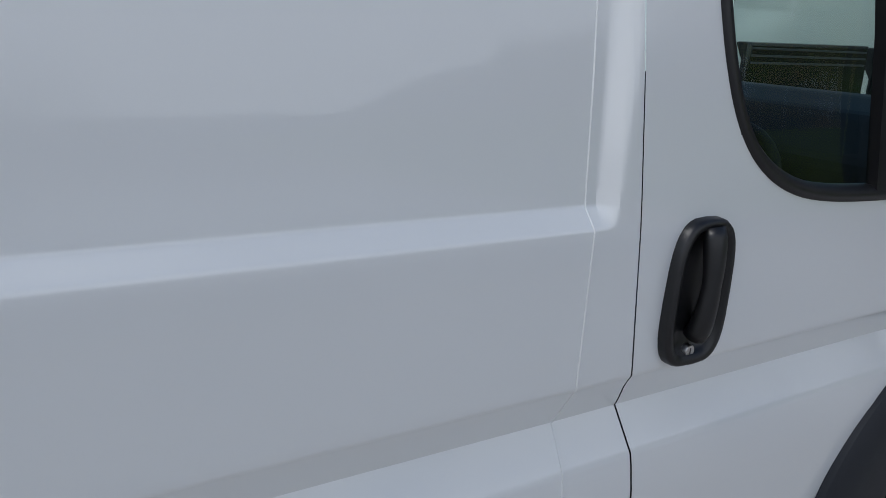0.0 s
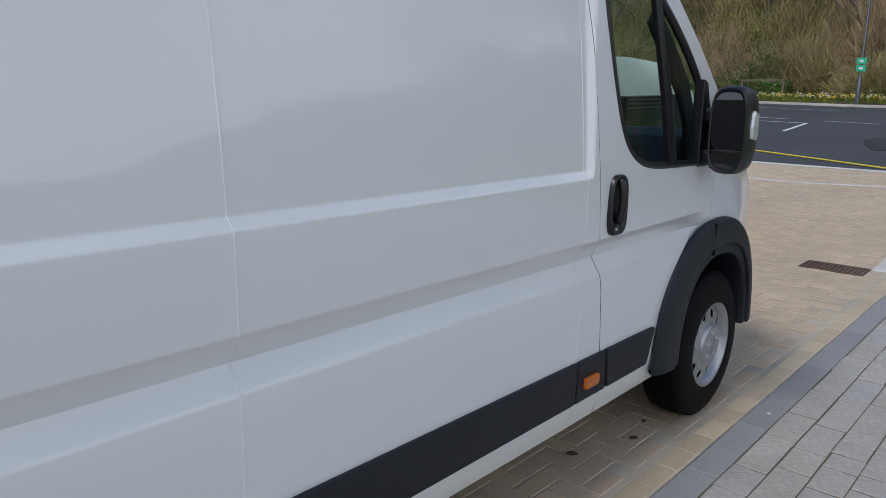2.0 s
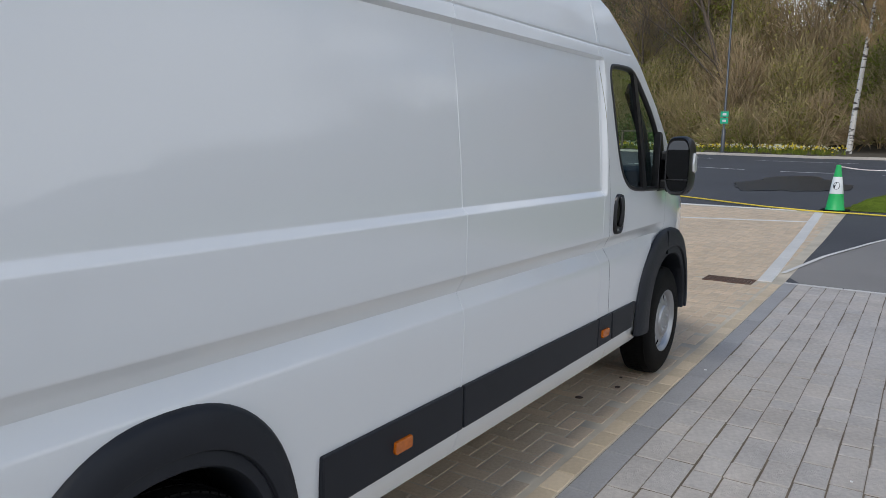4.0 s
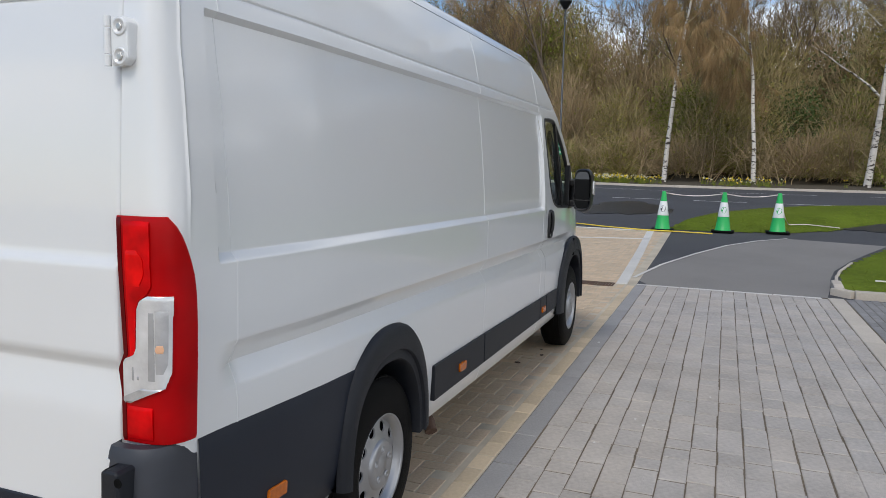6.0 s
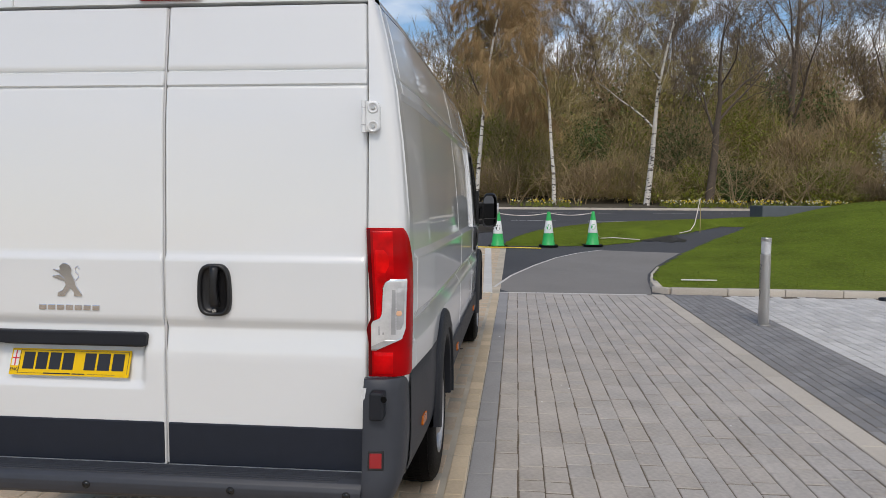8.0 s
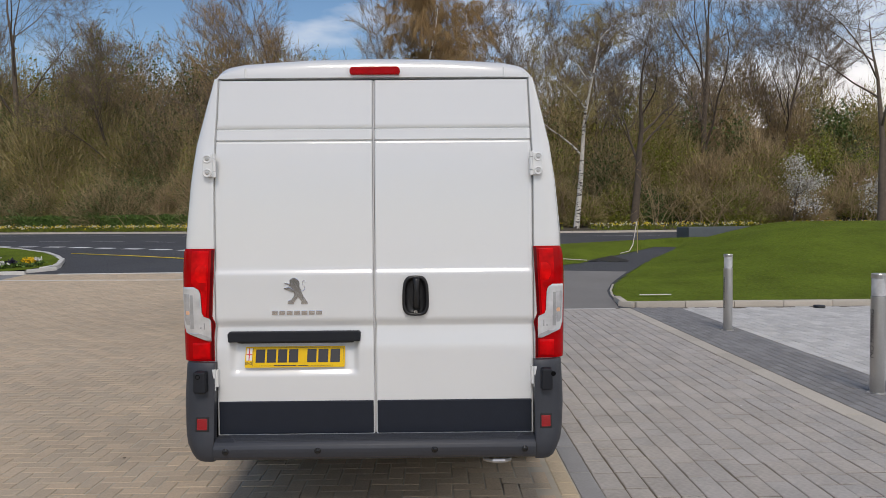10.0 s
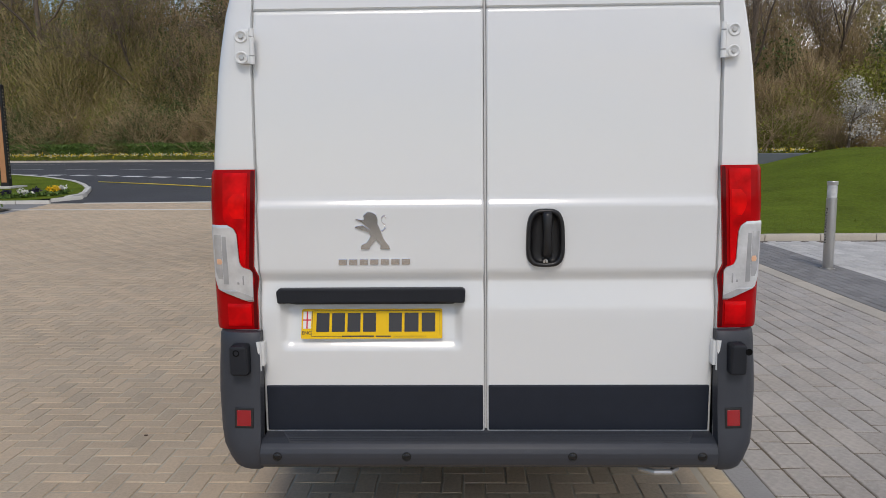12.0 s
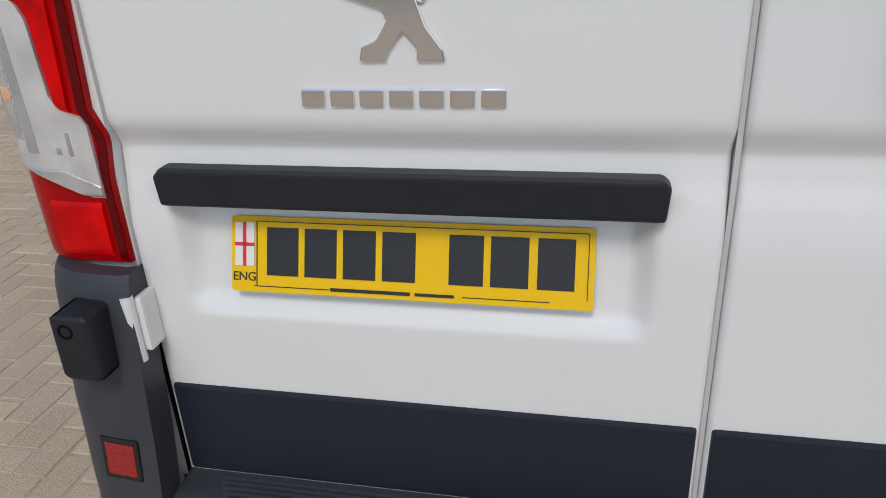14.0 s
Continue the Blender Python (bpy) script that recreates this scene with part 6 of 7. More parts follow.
# ---------- planting ----------
def tri_cloud(centres, size, rng, lean=None, slim=1.0):
    """One small triangle at each place; lean: ways in which they point."""
    n = len(centres)
    d = rng.normal(size=(n, 3)) if lean is None else lean + 0.35 * rng.normal(size=(n, 3))
    d /= np.linalg.norm(d, axis=1)[:, None] + 1e-9
    o = np.cross(d, rng.normal(size=(n, 3)))
    o /= np.linalg.norm(o, axis=1)[:, None] + 1e-9
    s = np.asarray(size).reshape(-1, 1)
    v = np.empty((n, 3, 3))
    v[:, 0] = centres - o * s * 0.5 * slim
    v[:, 1] = centres + o * s * 0.5 * slim
    v[:, 2] = centres + d * s
    return v.reshape(-1, 3)


def cloud_object(name, verts, mat, parent=None, label="", category="", kind=""):
    n = len(verts) // 3
    me = bpy.data.meshes.new(name)
    me.vertices.add(n * 3)
    me.vertices.foreach_set("co", np.asarray(verts, dtype=np.float32).ravel())
    me.loops.add(n * 3)
    me.loops.foreach_set("vertex_index", np.arange(n * 3, dtype=np.int32))
    me.polygons.add(n)
    me.polygons.foreach_set("loop_start", np.arange(0, n * 3, 3, dtype=np.int32))
    me.update()
    me.validate()
    me.materials.append(mat)
    ob = new(name, me)
    if parent:
        ob.parent = parent
    if label:
        tagged(ob, label, category, kind=kind)
    return ob


def limbs(rng, base, height, radius, spread, levels, up=0.6, first=0.25, kids=4, bend=0.12, droop=0.0, reach=1.0):
    """Tapered limbs of a tree: lists of (points, radii), and the ends of the finest ones."""
    out, ends = [], []

    def grow(p, d, length, r, level):
        n = 7 if level == 0 else 5 if level < 3 else 3
        pts, rad = [p.copy()], [r]
        d = d.copy()
        for k in range(n):
            d = (d + rng.normal(size=3) * bend * (0.5 if level == 0 else 1)).astype(float)
            d[2] += 0.06 * up - droop * level * 0.08
            d /= np.linalg.norm(d)
            p = p + d * length / n
            pts.append(p.copy())
            rad.append(r * (1 - 0.92 * (k + 1) / n))
        out.append((pts, rad, level))
        if level >= levels:
            ends.append(np.array(pts))
            return
        m = kids + (2 if level == 0 else 0)
        for k in range(m):
            t = first + (1 - first) * (k + rng.uniform(0.2, 0.9)) / m if level == 0 else 0.25 + 0.75 * (k + rng.uniform(0, 1)) / m
            i = min(int(t * n), n - 1)
            q = pts[i] + (pts[i + 1] - pts[i]) * (t * n - i)
            side = np.cross(d, rng.normal(size=3))
            side /= np.linalg.norm(side) + 1e-9
            nd = d * (1 - spread) + side * spread + np.array([0, 0, 0.25 * up])
            nd /= np.linalg.norm(nd)
            grow(q, nd, length * (reach * (0.62 - 0.30 * t) if level == 0 else 0.55) * rng.uniform(0.8, 1.15), rad[i] * 0.48, level + 1)
    grow(np.array(base, float), np.array([rng.normal() * 0.03, rng.normal() * 0.03, 1.0]), height, radius, 0)
    return out, ends


def limb_mesh(parts_, sides=(9, 6, 4, 3, 3)):
    vs, fs = [], []
    for pts, rad, level in parts_:
        m = sides[min(level, 4)]
        b0 = len(vs)
        for i, p in enumerate(pts):
            d = pts[min(i + 1, len(pts) - 1)] - pts[max(i - 1, 0)]
            d = d / (np.linalg.norm(d) + 1e-9)
            a = np.cross(d, [0.31, 0.9, 0.2])
            a /= np.linalg.norm(a) + 1e-9
            b = np.cross(d, a)
            r = max(rad[i], 0.008)
            for k in range(m):
                q = 2 * math.pi * k / m
                vs.append(p + (a * math.cos(q) + b * math.sin(q)) * r)
        for i in range(len(pts) - 1):
            for k in range(m):
                a0 = b0 + i * m
                fs.append((a0 + k, a0 + (k + 1) % m, a0 + m + (k + 1) % m, a0 + m + k))
    return vs, fs


def tree(name, label, x, y, height, radius, seed, bark, crown_mat, spread=0.55, levels=3, kids=4, first=0.25, twigs=40, twig_len=0.5, droop=0.0, slim=0.05, up=0.6, leaves=None, stem=0.72, reach=1.0, white=0):
    rng = np.random.RandomState(seed)
    z = land(x) + (0.3 if x > 40 else 0.0)
    t = empty(name, label, "tree", (x, y, z))
    wood, ends = limbs(rng, (0, 0, -0.3), height * stem, radius, spread, levels, up, first, kids, 0.10 if bark is BIRCH else 0.16, droop, reach)
    if bark is BIRCH:
        vs, fs = limb_mesh([w for w in wood if w[2] <= white])
        link("trunk", vs, fs, bark, t, smooth=True)
        vs, fs = limb_mesh([w for w in wood if w[2] > white])
        link("branching", vs, fs, TWIG, t, smooth=True)
    else:
        vs, fs = limb_mesh(wood)
        link("trunk", vs, fs, bark, t, smooth=True)
    lines = np.array(ends)
    pick = rng.randint(0, len(lines), len(lines) * twigs)
    where = rng.uniform(0.1, 1.0, len(pick)) ** 0.8 * (lines.shape[1] - 1.001)
    seg = where.astype(int)
    p0, p1 = lines[pick, seg], lines[pick, seg + 1]
    c = p0 + (p1 - p0) * (where - seg)[:, None]
    l = (p1 - p0) / (np.linalg.norm(p1 - p0, axis=1)[:, None] + 1e-9) + rng.normal(size=(len(c), 3)) * 0.55
    l[:, 2] += 0.3 * up - 1.4 * droop
    v = tri_cloud(c, twig_len * rng.uniform(0.4, 1.3, len(c)), rng, l, slim)
    cloud_object("crown", v, crown_mat, t)
    if leaves:
        mat, n, size = leaves
        pick = rng.randint(0, len(c), n)
        v = tri_cloud(c[pick] + rng.normal(size=(n, 3)) * 0.25, size * rng.uniform(0.5, 1.5, n), rng)
        cloud_object("foliage", v, mat, t)
    return t


def shrub_cloud(rng, centre, rad, n, base_z, twig=True):
    """Places and ways inside a rounded bush, thick near its skin."""
    d = rng.normal(size=(n, 3))
    d /= np.linalg.norm(d, axis=1)[:, None]
    d[:, 2] = np.abs(d[:, 2]) * 1.0 - 0.25
    r = rng.uniform(0.45, 1.0, n) ** 0.5
    lump = 1 + 0.22 * np.sin(d[:, 0] * 7 + centre[0]) * np.cos(d[:, 1] * 6 + centre[1]) + 0.12 * rng.normal(size=n)
    p = d * (r * lump)[:, None] * np.array(rad) + np.array(centre)
    p[:, 2] = np.maximum(p[:, 2], base_z + rng.uniform(0, 0.6, n))
    return p, d + np.array([0, 0, 0.55])


def woods(name, label, spots, seed, density, twig_mat, leaf_mat, leaf_share=0.35, size=1.0, leaf_size=1.0):
    """Scrub and woodland edge as one mass: twigs and young leaves."""
    rng = np.random.RandomState(seed)
    tw, lf, tw_d = [], [], []
    for x, y, z, rx, ry, rz in spots:
        n = int(density * (rx * ry + rx * rz + ry * rz))
        p, d = shrub_cloud(rng, (x, y, z), (rx, ry, rz), n, z)
        k = int(n * (1 - leaf_share * rng.uniform(0.4, 1.6)))
        k = max(10, min(n - 5, k))
        tw.append(p[:k]); tw_d.append(d[:k]); lf.append(p[k:])
    tw, tw_d, lf = np.concatenate(tw), np.concatenate(tw_d), np.concatenate(lf)
    cloud_object(name, tri_cloud(tw, size * rng.uniform(0.25, 0.85, len(tw)), rng, tw_d, 0.05), twig_mat, None, label, "woodland", "stuff")
    cloud_object(name + "_leaves", tri_cloud(lf, size * leaf_size * rng.uniform(0.06, 0.14, len(lf)), rng), leaf_mat, None, "young green leaves in the scrub", "woodland", "stuff")


def mixed_woods(name, label, spots, seed, density, size=1.0, leaf_size=1.0):
    """Bushes of several kinds side by side: brown, budding, fresh green and ivy-clad."""
    rng = np.random.RandomState(seed)
    kind = [rng.choice(4, p=[0.27, 0.15, 0.10, 0.48] if q[1] > 11 else [0.28, 0.20, 0.30, 0.22] if q[1] < -5 else [0.44, 0.22, 0.26, 0.08]) for q in spots]
    for k, (twig_mat, leaf_mat, share, word) in enumerate([(TWIG, LEAF, 0.35, "budding"), (BROWN, LEAF, 0.12, "leafless"), (TWIG, FRESH, 0.65, "fresh green"), (BROWN, EVERGREEN, 0.6, "ivy-clad")]):
        mine = [p for p, q in zip(spots, kind) if q == k]
        if mine:
            woods(name, word + " " + label, mine, seed * 10 + k, density, twig_mat, leaf_mat, share, size, leaf_size)


# the wooded bank beyond the road
def bank_z(x, y):
    t = x - far_kerb(y)
    return land(x) + 0.15 * smooth_step(0, 1, t) + 9.5 * smooth_step(4, 30, t)


bm = surface(lambda t, y: (far_kerb(y) + t, y, bank_z(far_kerb(y) + t, y)), [0.07, 1, 3, 5, 8, 12, 16, 20, 26, 34, 60], list(range(-110, 116, 6)))
tagged(part("wooded_bank", bm, SOIL, smooth=True), "brown earth bank under woodland beyond the road", "bank", kind="structure")

rng = np.random.RandomState(11)


def row_of_spots(n, t0, t1, h0, h1, y0, y1, sink=0.1):
    out = []
    for k in range(n):
        y = y0 + (y1 - y0) * (k + rng.uniform(0, 1)) / n
        t = rng.uniform(t0, t1)
        x = far_kerb(y) + t
        h = rng.uniform(h0, h1) * lerp_table(y, [-60, -34, -25, -15, -8, 8, 13, 18, 28, 60], [0.7, 0.8, 0.92, 1.0, 1.0, 1.0, 1.25, 1.4, 1.6, 1.5])
        w = rng.uniform(1.2, 2.4) * (0.6 + h / 8)
        out.append((x, y, bank_z(x, y) + sink, w, w * 1.1, h))
    return out


mixed_woods("scrub", "scrub at the woodland edge", row_of_spots(64, 4.6, 7.5, 1.8, 3.4, -62, 64), 21, 430)
mixed_woods("thicket", "thicket behind the scrub", row_of_spots(72, 8, 13, 4.2, 7.4, -68, 72), 22, 200, 1.2, 1.0)
mixed_woods("woodland", "woodland on the bank", row_of_spots(84, 14, 22, 6.5, 9.6, -84, 90), 23, 116, 1.5, 1.25)


def stems(name, label, spots, seed, mat):
    """Arching bare stems that rise out of the scrub, as one mass."""
    rng = np.random.RandomState(seed)
    vs, fs = [], []
    for x, y, h in spots:
        for k in range(7):
            a, lean = rng.uniform(0, 6.28), rng.uniform(0.1, 0.75)
            p = np.array([x + rng.normal() * 0.3, y + rng.normal() * 0.3, bank_z(x, y) - 0.1])
            d = np.array([math.cos(a) * lean, math.sin(a) * lean, 1.0])
            pts, rad = [p.copy()], [0.035]
            for j in range(7):
                d = d + rng.normal(size=3) * 0.13 + np.array([math.cos(a), math.sin(a), -0.6]) * 0.07 * lean
                p = p + d / np.linalg.norm(d) * h * rng.uniform(0.7, 1.1) / 7
                pts.append(p.copy()); rad.append(0.035 * (1 - 0.8 * (j + 1) / 7))
            limbs_ = [(pts, rad, 3)]
            for q in range(4):
                i = rng.randint(2, 7)
                e = pts[i] + rng.normal(size=3) * h * 0.16 + [0, 0, h * 0.12]
                limbs_.append(([pts[i], (pts[i] + e) / 2 + rng.normal(size=3) * 0.08, e], [0.016, 0.012, 0.005], 3))
            v, f = limb_mesh(limbs_)
            n = len(vs)
            vs += v
            fs += [tuple(i + n for i in g) for g in f]
    tagged(link(name, vs, fs, mat, smooth=True), label, "woodland", kind="stuff")


stem_rng = np.random.RandomState(77)
stems("bare_stems", "arching bare stems in the scrub", [(far_kerb(y) + stem_rng.uniform(3.6, 6.5), y, stem_rng.uniform(2.5, 5.5)) for y in np.linspace(-34, 40, 60)], 78, BROWN)
woods("copse", "dark evergreen and ivy-clad woodland", [(far_kerb(y) + t, y, bank_z(far_kerb(y) + t, y), r, r, h) for y, t, r, h in ((9.5, 12, 2.2, 6.0), (-26, 13, 2.6, 4), (24, 12, 3.4, 8.0), (20.5, 14, 2.8, 8.0), (32, 12, 3.0, 6.5), (36, 14, 3.0, 8.0), (28, 15, 3.2, 9.0), (-3.5, 8.5, 2.2, 2.6), (-15, 9, 2.2, 2.4), (5, 8.5, 1.8, 2.6), (29, 9, 2.4, 3.2), (14.5, 7.5, 2.0, 4.5), (18, 7.5, 2.3, 5.5), (22, 8, 2.4, 5.0), (26, 7.5, 2.4, 6.0), (31, 8, 2.6, 5.5), (36, 8, 2.6, 6.0), (17, 16, 3.0, 8.5), (13, 16, 2.8, 7.8), (44, 14, 3.2, 8.5))], 24, 150, TWIG, EVERGREEN, 0.8)
# trees and scrub all round behind the camera, seen in the paint and glass
ring = []
for k in range(60):
    a = radians(150 + 240 * k / 60 - 60)
    d = rng.uniform(34, 46)
    ring.append((3 + d * math.cos(a + math.pi * 0.5 + 1.2), d * math.sin(a + math.pi * 0.5 + 1.2), 0.0, rng.uniform(2.5, 4), rng.uniform(2.5, 4), rng.uniform(3.5, 8)))
ring = [r for r in ring if r[0] < 8]
woods("tree_belt", "belt of trees behind the car park", ring, 25, 16, TWIG, LEAF, 0.5, 2.2)

# single trees
tree("birch", "white-barked birch with drooping russet twigs", 42.3, 1.05, 17.5, 0.15, 31, BIRCH, RUSSET, 0.60, 3, 6, 0.36, 120, 0.85, 1.1, 0.016, 0.25, None, 0.86, 0.52)
tree("birch", "slender white-barked birch with russet twigs", 42.0, -3.65, 16.5, 0.13, 32, BIRCH, RUSSET, 0.55, 3, 5, 0.34, 90, 0.8, 0.9, 0.016, 0.4, None, 0.84, 0.55, 1)
tree("birch", "leaning white birch with bare pale twigs", 42.2, -9.1, 15.0, 0.20, 33, BIRCH, TWIG, 0.60, 4, 4, 0.34, 22, 0.6, 0.5, 0.02, 0.6, None, 0.80, 0.85, 1)
tree("bare_tree", "dark leafless tree at the woodland edge", 42.6, -12.8, 15.5, 0.28, 34, BARK, BARE, 0.55, 4, 5, 0.30, 14, 0.6, 0.0, 0.02, 0.6, None, 0.72, 1.1)
tree("bare_tree", "tall leafless tree with fine bare branches", 54, -21, 24.0, 0.34, 35, BARK, BARE, 0.44, 4, 5, 0.24, 14, 0.9, 0.0, 0.018, 0.9, None, 0.75, 1.25)
tree("bare_tree", "tall bare tree among the woodland", 58, -30, 19.0, 0.32, 36, BARK, BARE, 0.46, 4, 5, 0.24, 14, 0.9, 0.0, 0.018, 0.9, None, 0.75, 1.1)
tree("bare_tree", "large bare tree reaching over the lawn", 30, -20.8, 16.0, 0.21, 37, BARK, BARE, 0.62, 4, 6, 0.34, 12, 0.45, 0.1, 0.02, 0.3, None, 0.70, 1.35)
tree("bare_tree", "tall bare tree rising above the bank", 56, 34, 27.0, 0.36, 38, BARK, BARE, 0.55, 4, 5, 0.34, 12, 0.9, 0.05, 0.018, 0.5, None, 0.80, 1.0)
tree("bare_tree", "bare tree with russet buds behind birches", 52, 1.0, 20.5, 0.26, 39, BARK, RUSSET, 0.42, 4, 5, 0.22, 14, 0.9, 0.0, 0.02, 0.8, None, 0.75, 1.1)
tree("bare_tree", "bare tree with russet buds on the bank", 51, 8.5, 19.0, 0.24, 40, BARK, RUSSET, 0.42, 4, 5, 0.22, 14, 0.9, 0.0, 0.02, 0.8, None, 0.75, 1.1)
tree("bare_tree", "grey leafless tree on the wooded bank", 55, 16.5, 13.5, 0.24, 41, BARK, BARE, 0.42, 4, 4, 0.22, 16, 0.8, 0.0, 0.02, 0.8)
tree("bare_tree", "grey leafless round-crowned tree behind the thicket", 56, 24.5, 16.0, 0.24, 42, BARK, BARE, 0.50, 4, 5, 0.24, 16, 0.8, 0.0, 0.02, 0.7, (FRESH, 2500, 0.09), 0.72, 1.0)
tree("bare_tree", "bare tree standing behind the thicket", 55, -6.0, 18.0, 0.26, 43, BARK, BARE, 0.42, 4, 5, 0.22, 14, 0.9, 0.0, 0.02, 0.8)
tree("bare_tree", "bare tree with dense fine twigs", 54, -13.0, 17.5, 0.26, 44, BARK, BARE, 0.44, 4, 5, 0.22, 14, 0.9, 0.0, 0.02, 0.8)
far_tree = tree("bare_tree", "leafless tree deep in the woodland", 60, -2, 18.0, 0.26, 47, BARK, BARE, 0.44, 3, 5, 0.22, 36, 0.9, 0.0, 0.024, 0.8)
far_tree2 = tree("bare_tree", "budding tree deep in the woodland", 58, 5.5, 17.5, 0.26, 48, BARK, BROWN, 0.44, 3, 5, 0.22, 36, 0.9, 0.0, 0.024, 0.8)
for k, (tx, ty, turn) in enumerate([(61, -10, 40), (63, -17, 120), (60, -25, 200), (64, -35, 290), (62, -44, 10), (61, 11, 77), (64, 20, 160), (61, 40, 250), (58, -5, 99), (57, 2, 300), (63, -28, 140), (66, -22, 20), (62, 29, 310)]):
    copy_thing(far_tree if k % 2 else far_tree2, pose(tx, ty, land(tx) + (0.0 if k < 5 else 0.6), 0, 0, turn))
tree("blossom_tree", "small tree covered in white blossom", 41.5, -22.4, 4.6, 0.10, 45, BARK, TWIG, 0.6, 3, 4, 0.2, 6, 0.4, 0.0, 0.05, 0.4, (BLOSSOM, 2600, 0.085))
tree("blossom_tree", "white blossom bush beside the lawn", 40.5, -27.5, 3.2, 0.08, 46, BARK, TWIG, 0.6, 3, 4, 0.2, 6, 0.4, 0.0, 0.05, 0.4, (BLOSSOM, 1300, 0.085))

# clipped hedge and daffodils on the verge
hedge_rng = np.random.RandomState(51)
hedge = empty("hedge", "low clipped green hedge behind daffodils", "hedge", (0, 0, 0))
n = 46000
hy = hedge_rng.uniform(11.5, 40, n)
hu, hw = hedge_rng.uniform(-1, 1, n), hedge_rng.uniform(0, 1, n)
side = hedge_rng.uniform(0, 1, n) < 0.5
hx = np.where(side, -0.55 + 0.06 * hedge_rng.normal(size=n), 0.55 * hu)
hz = np.where(side, hw * 0.95, 0.95 + 0.05 * hedge_rng.normal(size=n) + 0.04 * np.sin(hy * 2.1))
base = np.array([far_kerb(v) for v in hy])
pts = np.stack([base + 3.7 + hx, hy, np.array([bank_z(b + 3.7, v) for b, v in zip(base, hy)]) + hz], 1)
cloud_object("hedge_leaves", tri_cloud(pts, hedge_rng.uniform(0.06, 0.14, n), hedge_rng), HEDGE_LEAF, hedge)
hy2 = list(np.arange(11.5, 40.1, 1.5))
bm = bmesh.new()
core = []
for v in hy2:
    b = far_kerb(v) + 3.7
    z = bank_z(b, v)
    core.append([bm.verts.new(p) for p in ((b - 0.5, v, z), (b - 0.5, v, z + 0.90), (b + 0.5, v, z + 0.90), (b + 0.5, v, z))])
for a, b in zip(core, core[1:]):
    for k in range(3):
        bm.faces.new((a[k], a[k + 1], b[k + 1], b[k]))
bm.faces.new(core[0])
bm.faces.new(core[-1])
part("hedge_core", bm, EVERGREEN, hedge)


def flower_strip(seed, n, sampler, leaf_h, heads):
    rng = np.random.RandomState(seed)
    p = np.array([sampler(rng) for _ in range(n)])
    k = 9
    c = np.repeat(p, k, 0) + rng.normal(size=(n * k, 3)) * [0.07, 0.07, 0.0]
    up = np.tile([0, 0, 1.0], (n * k, 1)) + rng.normal(size=(n * k, 3)) * 0.15
    leaves = tri_cloud(c, leaf_h * rng.uniform(0.6, 1.3, n * k), rng, up, 0.09)
    out = [leaves]
    for share in heads:
        m = int(n * 2.2 * share)
        q = p[rng.randint(0, n, m)] + rng.normal(size=(m, 3)) * [0.10, 0.10, 0.05] + [0, 0, leaf_h * 0.98]
        q6 = np.repeat(q, 5, 0) + rng.normal(size=(m * 5, 3)) * 0.012
        out.append(tri_cloud(q6, 0.066 * rng.uniform(0.7, 1.3, m * 5), rng, None, 1.0))
    return out


CLUMPS = np.random.RandomState(60).uniform(-40, 3, 26)


def verge_spot(r):
    if r.uniform() < 0.6:
        y = r.uniform(3, 42)
    else:
        y = CLUMPS[r.randint(0, len(CLUMPS))] + r.normal() * 0.7
    x = far_kerb(y) + 0.5 + 2.0 * r.uniform(0, 1) ** 1.2
    return (x, y, bank_z(x, y))


lv, yl, wt = flower_strip(61, 1500, verge_spot, 0.32, (0.40, 0.30))
cloud_object("daffodil_leaves", lv, GRASS, None, "long green daffodil leaves on the verge", "flowers", "stuff")
cloud_object("daffodils", yl, DAFF_Y, None, "yellow daffodils along the road verge", "flowers", "stuff")
cloud_object("pale_daffodils", wt, DAFF_W, None, "pale narcissi along the road verge", "flowers", "stuff")


def pansy_clump(x, y, colour, seed, z):
    rng = np.random.RandomState(seed)
    c = empty("pansies", f"clump of {colour} pansies", "flowers", (x, y, z), "bedding flowers")
    n = 150
    p = rng.normal(size=(n, 3)) * [0.10, 0.11, 0.03] + [0, 0, 0.07]
    cloud_object("leaves", tri_cloud(p, rng.uniform(0.04, 0.09, n), rng), HEDGE_LEAF, c)
    m = 34
    q = np.repeat(rng.normal(size=(m, 3)) * [0.06, 0.065, 0.03] + [0, 0, 0.16], 6, 0) + rng.normal(size=(m * 6, 3)) * 0.014
    cloud_object("petals", tri_cloud(q, rng.uniform(0.04, 0.065, m * 6), rng, None, 1.0), PETAL[colour], c)


for k, (x, y, col) in enumerate([(18.15, 11.56, "white"), (17.95, 11.64, "yellow"), (17.75, 11.60, "yellow"), (17.56, 11.95, "purple"), (17.21, 12.12, "white"), (17.0, 12.45, "purple"), (16.9, 12.80, "yellow"), (16.88, 12.95, "yellow"), (16.88, 13.4, "white"), (16.9, 14.3, "yellow"), (16.9, 14.6, "yellow"), (16.9, 15.4, "yellow"),
                                     (13.2, 11.35, "yellow"), (13.6, 11.40, "purple"), (13.9, 11.55, "red"), (14.25, 11.7, "red"), (14.7, 11.75, "yellow"), (14.9, 11.9, "yellow"), (15.0, 11.65, "purple"), (12.9, 11.35, "yellow"), (12.4, 11.2, "purple"), (12.0, 11.0, "yellow")]):
    pansy_clump(x, y, col, 80 + k, land(x) + (0.09 if x > 16.5 else 0.02))
bm = surface(lambda x, y: (x, y, land(x) + 0.03), [10.5, 12, 14, 15.2], [10.6, 11.2, 12, 14], lambda x, y: y < 10.2 + 0.32 * (x - 10.6))
tagged(part("flower_bed", bm, SOIL), "dark soil flower bed", "flower bed", kind="structure")

